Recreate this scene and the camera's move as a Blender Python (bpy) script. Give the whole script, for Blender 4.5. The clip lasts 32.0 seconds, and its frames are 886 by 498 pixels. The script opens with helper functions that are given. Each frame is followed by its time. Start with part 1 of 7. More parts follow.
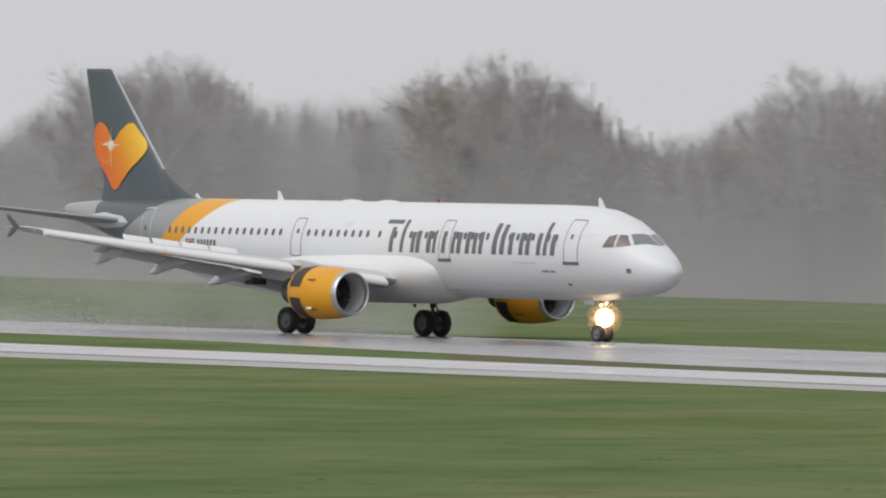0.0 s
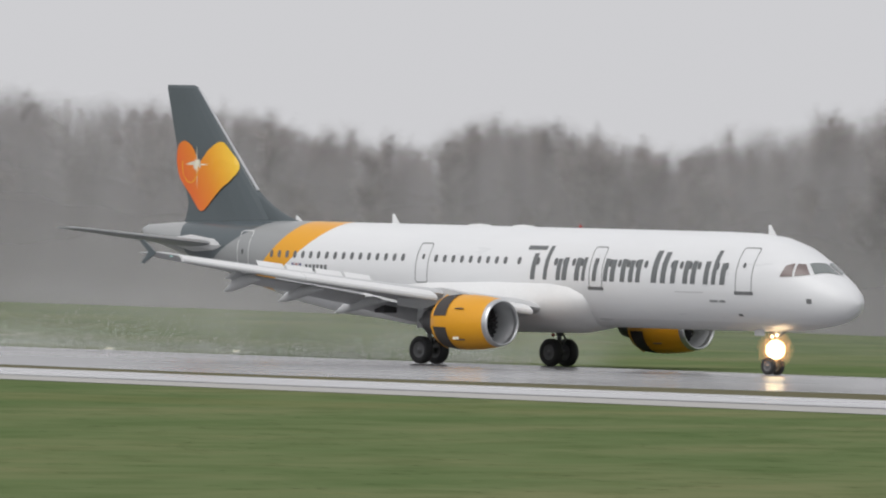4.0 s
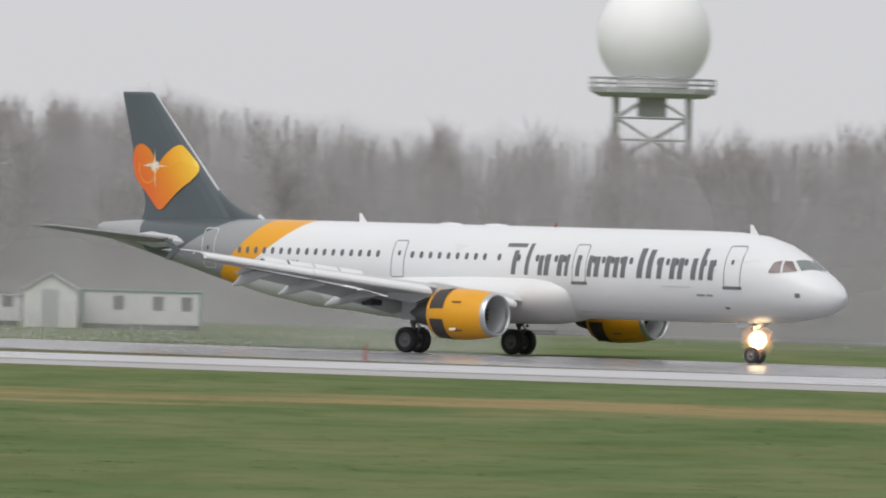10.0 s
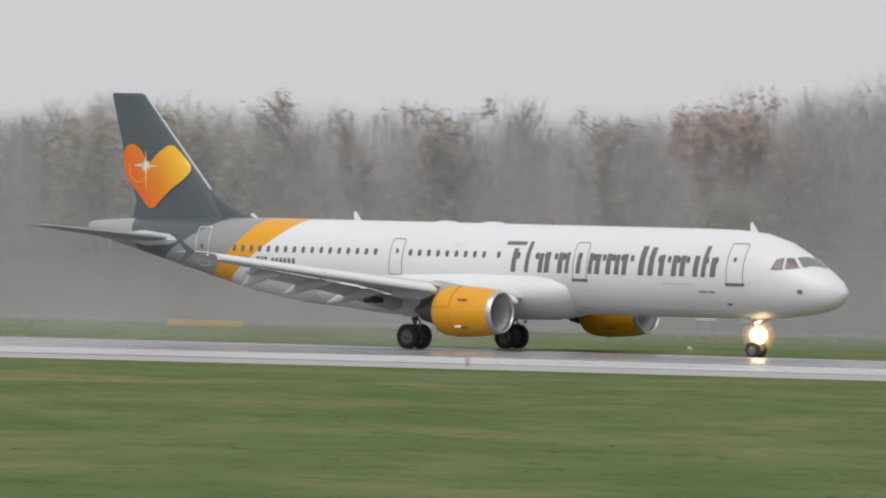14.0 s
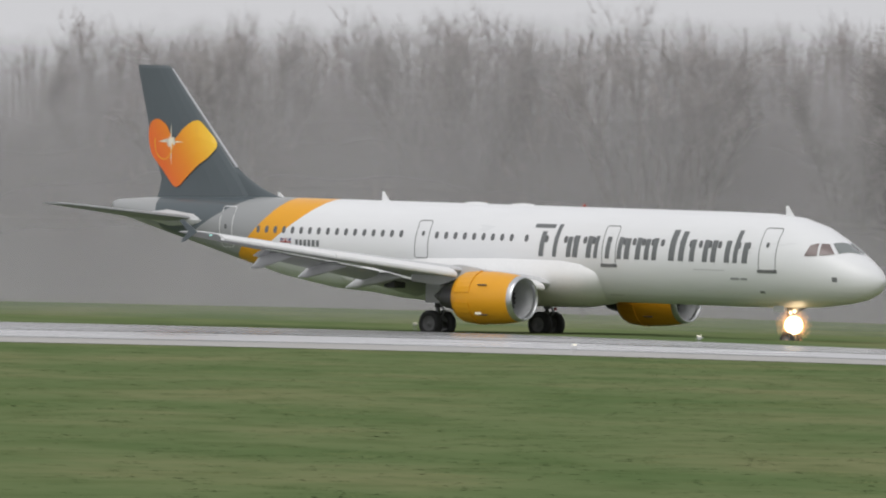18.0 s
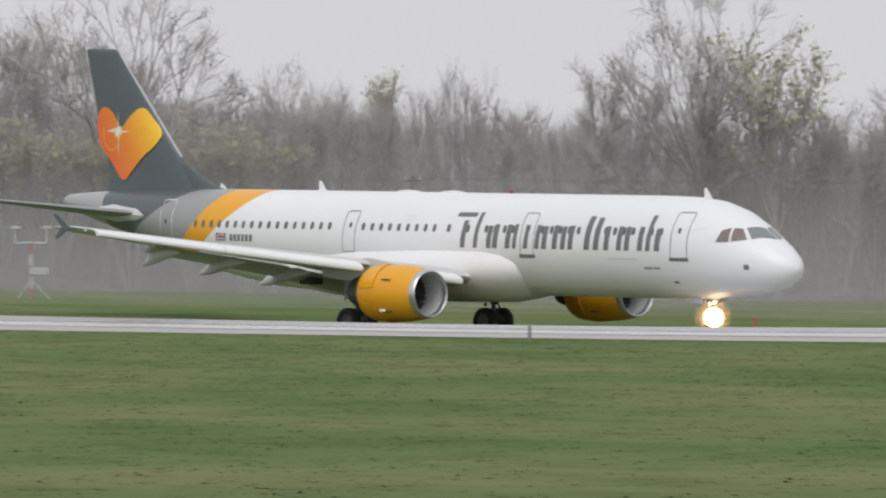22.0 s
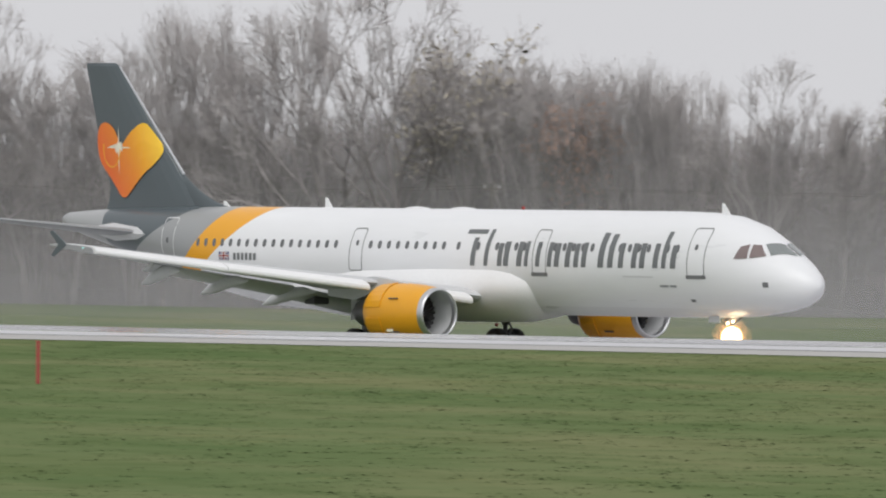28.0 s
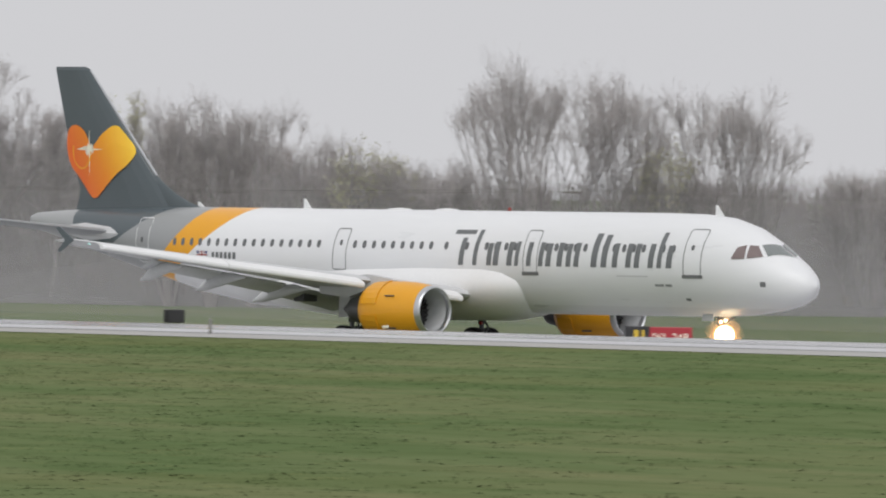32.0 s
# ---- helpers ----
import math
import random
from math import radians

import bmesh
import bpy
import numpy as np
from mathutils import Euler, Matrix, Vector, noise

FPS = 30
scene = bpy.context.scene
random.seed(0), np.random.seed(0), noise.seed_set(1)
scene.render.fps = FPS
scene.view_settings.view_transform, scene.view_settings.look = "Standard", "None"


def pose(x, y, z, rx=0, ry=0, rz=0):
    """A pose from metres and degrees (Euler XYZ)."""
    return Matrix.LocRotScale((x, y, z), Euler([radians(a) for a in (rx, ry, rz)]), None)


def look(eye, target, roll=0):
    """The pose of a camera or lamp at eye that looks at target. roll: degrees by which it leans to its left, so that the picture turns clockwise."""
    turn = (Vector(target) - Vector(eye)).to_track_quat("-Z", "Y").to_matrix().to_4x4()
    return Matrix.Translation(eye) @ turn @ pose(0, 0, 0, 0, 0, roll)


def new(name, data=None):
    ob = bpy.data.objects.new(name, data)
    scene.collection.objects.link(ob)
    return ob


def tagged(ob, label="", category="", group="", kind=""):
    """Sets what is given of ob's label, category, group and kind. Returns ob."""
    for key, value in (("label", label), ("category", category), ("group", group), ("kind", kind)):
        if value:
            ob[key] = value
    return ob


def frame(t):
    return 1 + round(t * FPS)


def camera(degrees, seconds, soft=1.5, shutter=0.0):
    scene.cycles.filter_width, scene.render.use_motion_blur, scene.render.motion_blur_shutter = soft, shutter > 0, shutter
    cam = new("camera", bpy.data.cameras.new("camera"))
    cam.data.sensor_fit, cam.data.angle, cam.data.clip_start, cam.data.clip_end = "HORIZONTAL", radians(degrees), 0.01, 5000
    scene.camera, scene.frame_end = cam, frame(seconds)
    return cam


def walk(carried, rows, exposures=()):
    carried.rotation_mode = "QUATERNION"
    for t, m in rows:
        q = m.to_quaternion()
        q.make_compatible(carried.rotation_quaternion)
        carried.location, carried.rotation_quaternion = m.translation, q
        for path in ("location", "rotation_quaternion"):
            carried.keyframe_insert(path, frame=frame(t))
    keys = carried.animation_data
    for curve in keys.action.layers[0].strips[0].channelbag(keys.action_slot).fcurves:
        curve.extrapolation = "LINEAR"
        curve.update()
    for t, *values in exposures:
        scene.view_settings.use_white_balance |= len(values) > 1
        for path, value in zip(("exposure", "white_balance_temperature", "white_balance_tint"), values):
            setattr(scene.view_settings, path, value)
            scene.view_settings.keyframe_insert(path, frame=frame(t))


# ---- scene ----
cam = camera(3.905, 32.0, soft=2.0, shutter=0.5)
# seconds, x, y, z, tilt, pan, roll
CAMERA_ROWS = [
    (0, 0.00, 0.00, 5.5, 89.8425, 20.2354, 1.399),
    (0.5, 1.21, -3.29, 5.5, 89.8403, 19.4707, 1.342),
    (1, 2.36, -6.59, 5.5, 89.8273, 18.7391, 1.310),
    (1.5, 3.46, -9.91, 5.5, 89.7865, 17.9861, 1.342),
    (2, 4.51, -13.25, 5.5, 89.7840, 17.1747, 1.371),
    (2.5, 5.50, -16.61, 5.5, 89.8940, 16.2736, 1.385),
    (2.6, 5.69, -17.28, 5.5, 89.8983, 16.0493, 1.352),
    (2.7, 5.88, -17.96, 5.5, 89.8948, 15.8032, 1.301),
    (2.8, 6.07, -18.63, 5.5, 89.8877, 15.5514, 1.247),
    (2.9, 6.23, -19.21, 5.5, 89.8812, 15.3099, 1.204),
    (3, 6.78, -21.25, 5.5, 89.8796, 15.0948, 1.188),
    (3.1, 7.68, -24.63, 5.5, 89.8838, 14.9135, 1.206),
    (3.2, 8.64, -28.28, 5.5, 89.8910, 14.7550, 1.247),
    (3.3, 9.59, -31.93, 5.5, 89.8997, 14.6086, 1.302),
    (3.4, 10.53, -35.58, 5.5, 89.9085, 14.4634, 1.358),
    (3.5, 11.45, -39.24, 5.5, 89.9157, 14.3085, 1.403),
    (3.6, 12.36, -42.90, 5.5, 89.9213, 14.1420, 1.438),
    (3.7, 13.26, -46.56, 5.5, 89.9263, 13.9699, 1.470),
    (3.8, 14.14, -50.22, 5.5, 89.9308, 13.7927, 1.498),
    (3.9, 15.02, -53.89, 5.5, 89.9348, 13.6109, 1.523),
    (4, 15.88, -57.56, 5.5, 89.9382, 13.4252, 1.545),
    (4.1, 16.73, -61.24, 5.5, 89.9410, 13.2361, 1.564),
    (4.2, 17.57, -64.92, 5.5, 89.9434, 13.0441, 1.580),
    (4.3, 18.39, -68.59, 5.5, 89.9452, 12.8499, 1.595),
    (4.4, 19.20, -72.28, 5.5, 89.9465, 12.6539, 1.607),
    (4.5, 20.00, -75.96, 5.5, 89.9473, 12.4568, 1.617),
    (4.6, 20.79, -79.65, 5.5, 89.9476, 12.2591, 1.625),
    (4.7, 21.57, -83.34, 5.5, 89.9474, 12.0613, 1.631),
    (4.8, 22.33, -87.03, 5.5, 89.9467, 11.8641, 1.637),
    (4.9, 23.09, -90.73, 5.5, 89.9455, 11.6679, 1.641),
    (5, 23.83, -94.43, 5.5, 89.9438, 11.4734, 1.644),
    (5.1, 24.55, -98.13, 5.5, 89.9417, 11.2812, 1.646),
    (5.2, 25.27, -101.83, 5.5, 89.9392, 11.0917, 1.648),
    (5.3, 25.97, -105.53, 5.5, 89.9361, 10.9055, 1.649),
    (5.4, 26.66, -109.24, 5.5, 89.9327, 10.7233, 1.650),
    (5.5, 27.34, -112.95, 5.5, 89.9287, 10.5455, 1.652),
    (5.6, 28.01, -116.66, 5.5, 89.9243, 10.3749, 1.653),
    (5.7, 28.67, -120.37, 5.5, 89.9193, 10.2096, 1.653),
    (5.8, 29.31, -124.09, 5.5, 89.9138, 10.0435, 1.652),
    (5.9, 29.93, -127.69, 5.5, 89.9081, 9.8706, 1.649),
    (6, 30.32, -130.07, 5.5, 89.9021, 9.6847, 1.644),
    (6.1, 30.47, -130.96, 5.5, 89.8963, 9.4797, 1.637),
    (6.2, 30.49, -131.06, 5.5, 89.8904, 9.2595, 1.629),
    (6.3, 30.50, -131.16, 5.5, 89.8841, 9.0336, 1.618),
    (6.5, 30.53, -131.36, 5.5, 89.8688, 8.6013, 1.581),
    (6.7, 30.56, -131.55, 5.5, 89.8490, 8.2135, 1.513),
    (6.8, 30.58, -131.65, 5.5, 89.8377, 8.0294, 1.471),
    (6.9, 30.59, -131.75, 5.5, 89.8258, 7.8521, 1.427),
    (7, 30.67, -132.35, 5.5, 89.8132, 7.6819, 1.385),
    (7.1, 30.96, -134.46, 5.5, 89.7972, 7.5210, 1.337),
    (7.2, 31.42, -137.94, 5.5, 89.7777, 7.3693, 1.283),
    (7.3, 31.91, -141.70, 5.5, 89.7590, 7.2233, 1.232),
    (7.4, 32.38, -145.46, 5.5, 89.7452, 7.0797, 1.192),
    (7.5, 32.85, -149.23, 5.5, 89.7405, 6.9350, 1.174),
    (7.6, 33.31, -152.99, 5.5, 89.7474, 6.7886, 1.184),
    (7.7, 33.75, -156.76, 5.5, 89.7629, 6.6427, 1.216),
    (7.8, 34.19, -160.52, 5.5, 89.7836, 6.4983, 1.259),
    (7.9, 34.60, -164.17, 5.5, 89.8060, 6.3567, 1.304),
    (8, 34.87, -166.58, 5.5, 89.8267, 6.2188, 1.341),
    (8.1, 34.97, -167.48, 5.5, 89.8477, 6.0872, 1.369),
    (8.2, 34.98, -167.56, 5.5, 89.8715, 5.9613, 1.396),
    (8.3, 34.99, -167.66, 5.5, 89.8947, 5.8372, 1.420),
    (8.5, 35.01, -167.86, 5.5, 89.9267, 5.5784, 1.458),
    (9, 35.05, -168.36, 5.5, 89.9052, 4.8512, 1.479),
    (9.5, 35.09, -168.86, 5.5, 89.8919, 4.2346, 1.520),
    (9.6, 35.10, -168.96, 5.5, 89.8978, 4.0957, 1.536),
    (9.7, 35.10, -169.06, 5.5, 89.9081, 3.9500, 1.556),
    (9.8, 35.12, -169.24, 5.5, 89.9194, 3.8012, 1.577),
    (9.9, 35.20, -170.60, 5.5, 89.9286, 3.6529, 1.596),
    (10, 35.37, -173.46, 5.5, 89.9323, 3.5089, 1.608),
    (10.1, 35.59, -177.23, 5.5, 89.9296, 3.3696, 1.615),
    (10.2, 35.80, -181.00, 5.5, 89.9226, 3.2323, 1.620),
    (10.3, 36.00, -184.77, 5.5, 89.9129, 3.0968, 1.620),
    (10.4, 36.20, -188.54, 5.5, 89.9022, 2.9623, 1.615),
    (10.5, 36.38, -192.32, 5.5, 89.8920, 2.8284, 1.603),
    (10.6, 36.56, -196.09, 5.5, 89.8813, 2.6947, 1.580),
    (10.7, 36.73, -199.86, 5.5, 89.8691, 2.5615, 1.547),
    (10.8, 36.90, -203.63, 5.5, 89.8568, 2.4295, 1.511),
    (10.9, 37.05, -207.41, 5.5, 89.8463, 2.2991, 1.478),
    (11, 37.20, -211.18, 5.5, 89.8392, 2.1708, 1.456),
    (11.1, 37.34, -214.96, 5.5, 89.8362, 2.0418, 1.446),
    (11.2, 37.46, -218.13, 5.5, 89.8362, 1.9117, 1.444),
    (11.3, 37.51, -219.79, 5.5, 89.8381, 1.7848, 1.447),
    (11.4, 37.52, -220.08, 5.5, 89.8409, 1.6654, 1.454),
    (11.5, 37.53, -220.14, 5.5, 89.8436, 1.5576, 1.461),
    (12, 37.53, -220.41, 5.5, 89.8620, 1.1657, 1.525),
    (12.5, 37.54, -220.69, 5.5, 90.0232, 0.5711, 1.471),
    (13, 37.54, -220.96, 5.5, 90.0453, 0.0032, 1.276),
    (13.5, 37.54, -221.24, 5.5, 90.0260, -0.4576, 1.135),
    (14, 37.53, -221.51, 5.5, 89.9242, -1.1196, 1.163),
    (14.5, 37.53, -221.79, 5.5, 89.8993, -1.5918, 1.199),
    (16.5, 37.47, -222.88, 5.5, 89.9084, -3.8411, 0.838),
    (17, 37.45, -223.16, 5.5, 89.8828, -4.2859, 0.832),
    (17.5, 37.43, -223.43, 5.5, 89.8515, -4.9715, 0.764),
    (18, 37.40, -223.71, 5.5, 89.8116, -5.5552, 0.707),
    (18.5, 37.37, -223.98, 5.5, 89.7815, -6.1638, 0.880),
    (19, 37.34, -224.25, 5.5, 89.7579, -6.7998, 0.976),
    (19.5, 37.31, -224.53, 5.5, 89.7613, -7.4416, 0.814),
    (20, 37.27, -224.80, 5.5, 89.7599, -8.0476, 0.554),
    (20.5, 37.23, -225.07, 5.5, 89.7562, -8.7320, 0.399),
    (21, 37.18, -225.34, 5.5, 89.7472, -9.3810, -0.040),
    (21.5, 37.14, -225.61, 5.5, 89.7154, -9.9805, -0.185),
    (22, 37.09, -225.88, 5.5, 89.6481, -10.5284, -0.343),
    (22.5, 37.04, -226.15, 5.5, 89.7128, -10.8006, -0.434),
    (23, 36.99, -226.42, 5.5, 89.8219, -11.2936, -0.353),
    (23.5, 36.93, -226.69, 5.5, 89.7858, -12.0297, 0.088),
    (24, 36.87, -226.96, 5.5, 89.7759, -12.8004, 0.410),
    (24.5, 36.81, -227.23, 5.5, 89.7420, -13.1290, 0.331),
    (25, 36.74, -227.50, 5.5, 89.7766, -13.7649, 0.194),
    (25.3, 36.70, -227.66, 5.5, 89.7079, -14.1462, 0.079),
    (25.5, 36.67, -227.76, 5.5, 89.7288, -14.3670, 0.002),
    (26.2, 36.58, -228.13, 5.5, 89.7024, -15.2151, -0.261),
    (26.3, 36.56, -228.19, 5.5, 89.7021, -15.3353, -0.296),
    (26.4, 36.55, -228.24, 5.5, 89.7022, -15.4542, -0.328),
    (26.5, 36.41, -228.74, 5.5, 89.7027, -15.5714, -0.355),
    (26.6, 35.92, -230.50, 5.5, 89.7035, -15.6864, -0.376),
    (26.7, 35.10, -233.42, 5.5, 89.7044, -15.7988, -0.390),
    (26.8, 34.22, -236.55, 5.5, 89.7052, -15.9082, -0.398),
    (26.9, 33.33, -239.69, 5.5, 89.7060, -16.0145, -0.396),
    (27, 32.43, -242.82, 5.5, 89.7065, -16.1169, -0.385),
    (27.1, 31.53, -245.96, 5.5, 89.7066, -16.2152, -0.364),
    (27.2, 30.62, -249.09, 5.5, 89.7062, -16.3091, -0.332),
    (27.3, 29.71, -252.22, 5.5, 89.7053, -16.3982, -0.288),
    (27.4, 28.79, -255.35, 5.5, 89.7035, -16.4819, -0.231),
    (27.5, 27.87, -258.47, 5.5, 89.7009, -16.5599, -0.160),
    (27.6, 26.94, -261.60, 5.5, 89.6979, -16.6275, -0.069),
    (27.7, 26.01, -264.72, 5.5, 89.6949, -16.6855, 0.041),
    (27.8, 25.10, -267.74, 5.5, 89.6916, -16.7431, 0.154),
    (27.9, 24.49, -269.74, 5.5, 89.6879, -16.8092, 0.256),
    (28, 24.26, -270.49, 5.5, 89.6835, -16.8925, 0.331),
    (28.1, 24.26, -270.49, 5.5, 89.6778, -17.0007, 0.365),
    (28.2, 24.26, -270.49, 5.5, 89.6712, -17.1280, 0.376),
    (28.5, 24.26, -270.49, 5.5, 89.6523, -17.5092, 0.352),
    (29, 24.26, -270.49, 5.5, 89.6372, -17.9331, 0.217),
    (29.5, 24.26, -270.49, 5.5, 89.7102, -18.3395, 0.194),
    (29.6, 24.26, -270.49, 5.5, 89.7160, -18.4308, 0.189),
    (29.7, 24.26, -270.49, 5.5, 89.7181, -18.5269, 0.184),
    (29.8, 24.26, -270.49, 5.5, 89.7182, -18.6245, 0.179),
    (29.9, 24.07, -271.06, 5.5, 89.7177, -18.7203, 0.174),
    (30, 23.40, -273.06, 5.5, 89.7180, -18.8109, 0.171),
    (30.1, 22.27, -276.36, 5.5, 89.7199, -18.8946, 0.167),
    (30.2, 21.06, -279.92, 5.5, 89.7224, -18.9735, 0.162),
    (30.3, 19.84, -283.48, 5.5, 89.7244, -19.0504, 0.158),
    (30.4, 18.61, -287.03, 5.5, 89.7249, -19.1278, 0.161),
    (30.5, 17.38, -290.59, 5.5, 89.7229, -19.2083, 0.176),
    (30.6, 16.14, -294.14, 5.5, 89.7168, -19.2936, 0.204),
    (30.7, 14.90, -297.69, 5.5, 89.7074, -19.3822, 0.246),
    (30.8, 13.65, -301.24, 5.5, 89.6969, -19.4712, 0.294),
    (30.9, 12.40, -304.78, 5.5, 89.6876, -19.5581, 0.341),
    (31, 11.14, -308.33, 5.5, 89.6816, -19.6403, 0.380),
    (31.1, 9.92, -311.76, 5.5, 89.6799, -19.7157, 0.406),
    (31.2, 9.11, -314.02, 5.5, 89.6809, -19.7863, 0.425),
    (31.3, 8.80, -314.87, 5.5, 89.6834, -19.8548, 0.443),
    (31.4, 8.80, -314.87, 5.5, 89.6862, -19.9243, 0.465),
    (31.5, 8.80, -314.87, 5.5, 89.6882, -19.9979, 0.498),
    (32, 8.80, -314.87, 5.5, 89.6936, -20.4064, 0.782),
]
# seconds, x, y, z, heading, lean, bearing of the lean's axis, dip of the nose on the falling taxiway
AIRLINER_ROWS = [
    (0, -202.27, 538.91, -0.000, -31.959, -0.232, 20.24, 0.00),
    (0.5, -190.11, 531.40, -0.000, -32.273, -0.252, 19.47, 0.00),
    (1, -177.94, 523.45, -0.000, -32.668, -0.260, 18.74, 0.00),
    (1.5, -166.04, 515.79, -0.000, -32.875, -0.235, 17.99, 0.00),
    (2, -154.49, 508.69, -0.000, -32.846, -0.165, 17.17, 0.00),
    (2.5, -143.01, 501.34, -0.000, -32.827, -0.066, 16.27, 0.00),
    (3, -129.60, 492.78, -0.000, -32.946, -0.004, 15.09, 0.00),
    (3.5, -120.41, 486.76, -0.000, -33.286, -0.024, 14.31, 0.00),
    (5.5, -78.03, 465.44, -0.000, -33.888, -0.085, 10.55, 0.00),
    (6, -69.69, 460.26, -0.000, -34.296, -0.157, 9.68, 0.00),
    (6.5, -57.86, 453.27, -0.000, -34.391, -0.159, 8.60, 0.00),
    (7, -48.70, 448.73, -0.000, -34.413, -0.105, 7.68, 0.00),
    (7.5, -40.06, 445.79, -0.000, -34.544, -0.072, 6.94, 0.00),
    (8, -31.56, 442.59, -0.000, -34.925, -0.102, 6.22, 0.00),
    (8.5, -23.10, 437.88, -0.000, -35.450, -0.152, 5.58, 0.00),
    (9, -14.89, 432.10, -0.000, -35.898, -0.156, 4.85, 0.00),
    (9.5, -7.13, 425.98, -0.000, -36.172, -0.120, 4.23, 0.00),
    (10, 0.05, 421.76, -0.000, -36.212, -0.061, 3.51, 0.00),
    (10.5, 6.62, 420.86, -0.000, -36.009, 0.019, 2.83, 0.00),
    (11, 12.88, 419.45, -0.000, -35.825, 0.074, 2.17, 0.00),
    (11.5, 19.10, 414.15, -0.000, -35.834, 0.071, 1.56, 0.00),
    (12, 25.28, 407.45, -0.000, -36.120, 0.054, 1.17, 0.00),
    (12.5, 31.39, 402.26, -0.000, -36.588, 0.092, 0.57, 0.00),
    (13, 37.45, 398.25, -0.000, -36.994, 0.180, 0.00, 0.00),
    (13.5, 43.45, 394.07, -0.000, -37.485, 0.266, -0.46, 0.00),
    (14, 50.48, 388.24, -0.000, -38.146, 0.352, -1.12, 0.00),
    (14.5, 55.28, 383.05, -0.000, -39.342, 0.479, -1.59, 0.00),
    (16.5, 78.66, 365.33, -0.058, -41.020, 0.580, -3.84, 0.35),
    (17, 83.28, 361.95, -0.126, -42.399, 0.568, -4.28, 0.44),
    (17.5, 90.00, 356.07, -0.215, -43.713, 0.434, -4.97, 0.70),
    (18, 95.51, 350.84, -0.321, -45.372, 0.306, -5.55, 0.90),
    (18.5, 100.84, 345.11, -0.441, -47.360, 0.243, -6.16, 0.87),
    (19, 105.94, 338.50, -0.571, -49.598, 0.220, -6.79, 0.92),
    (19.5, 110.87, 331.71, -0.709, -51.739, 0.223, -7.43, 1.05),
    (20, 115.76, 325.64, -0.850, -53.483, 0.241, -8.04, 1.17),
    (20.5, 120.64, 320.26, -0.991, -54.771, 0.242, -8.72, 1.20),
    (21, 125.32, 314.19, -1.129, -55.823, 0.215, -9.37, 1.20),
    (21.5, 129.65, 306.59, -1.259, -56.902, 0.181, -9.97, 1.05),
    (22, 133.84, 298.76, -1.379, -57.866, 0.167, -10.52, 0.92),
    (22.5, 138.05, 291.74, -1.485, -58.662, 0.159, -10.79, 0.88),
    (23, 142.11, 284.68, -1.574, -59.680, 0.116, -11.29, 0.85),
    (23.5, 145.98, 277.37, -1.642, -60.887, 0.022, -12.03, 0.72),
    (24, 149.78, 270.37, -1.685, -61.838, -0.099, -12.80, 0.60),
    (24.5, 153.36, 263.33, -1.700, -62.560, -0.187, -13.13, 0.58),
    (25, 157.21, 255.21, -1.700, -63.206, -0.179, -13.76, 0.58),
    (25.5, 159.99, 249.61, -1.700, -63.788, -0.090, -14.36, 0.50),
    (27.5, 171.73, 227.84, -1.700, -64.262, -0.021, -16.56, 0.25),
    (28, 174.08, 223.89, -1.700, -64.423, -0.055, -16.89, 0.20),
    (28.5, 177.51, 218.32, -1.700, -64.341, -0.095, -17.51, 0.21),
    (29, 180.20, 213.64, -1.700, -64.102, -0.056, -17.93, 0.21),
    (29.5, 182.50, 208.07, -1.700, -63.867, 0.005, -18.34, 0.22),
    (30, 184.83, 202.85, -1.700, -63.822, 0.024, -18.81, 0.23),
    (30.5, 187.63, 199.39, -1.700, -63.879, -0.013, -19.21, 0.23),
    (31, 190.18, 195.68, -1.700, -64.022, -0.137, -19.64, 0.24),
    (31.5, 191.74, 189.69, -1.700, -64.184, -0.314, -20.00, 0.24),
    (32, 192.72, 182.44, -1.700, -64.260, -0.451, -20.40, 0.25),
]

walk(cam, [(t, pose(x, y, z, tilt, 0, pan) @ pose(0, 0, 0, 0, 0, roll)) for t, x, y, z, tilt, pan, roll in CAMERA_ROWS],
     exposures=[(0, -0.07), (3, -0.06), (6, -0.01), (9, 0.02), (13, -0.03), (18, -0.05), (22, 0.03), (26, 0.05), (30, 0.03), (31, -0.03), (32, -0.03)])

# ---- sky, sun ----
world = bpy.data.worlds.new("overcast")
scene.world = world
world.use_nodes = True
wn = world.node_tree.nodes
wl = world.node_tree.links
sky = wn.new("ShaderNodeTexSky")
sky.sky_type, sky.sun_disc = "NISHITA", False
sky.sun_elevation, sky.sun_rotation = radians(35), radians(200)
sky.dust_density = 6.0
hsv = wn.new("ShaderNodeHueSaturation")
hsv.inputs["Saturation"].default_value = 0.1
hsv.inputs["Value"].default_value = 0.12
wl.new(sky.outputs[0], hsv.inputs["Color"])
mixw = wn.new("ShaderNodeMix")
mixw.data_type = "RGBA"
mixw.inputs[0].default_value = 0.85
wl.new(hsv.outputs[0], mixw.inputs[6])
mixw.inputs[7].default_value = (0.742, 0.742, 0.767, 1)
wl.new(mixw.outputs[2], wn["Background"].inputs[0])
wn["Background"].inputs[1].default_value = 1.0
sun = new("sun", bpy.data.lights.new("sun", "SUN"))
sun.data.energy, sun.data.angle, sun.data.color = 1.1, radians(40), (1, 0.98, 0.95)
sun.matrix_world = look((0, 0, 0), (0.35, 0.75, -1.0))


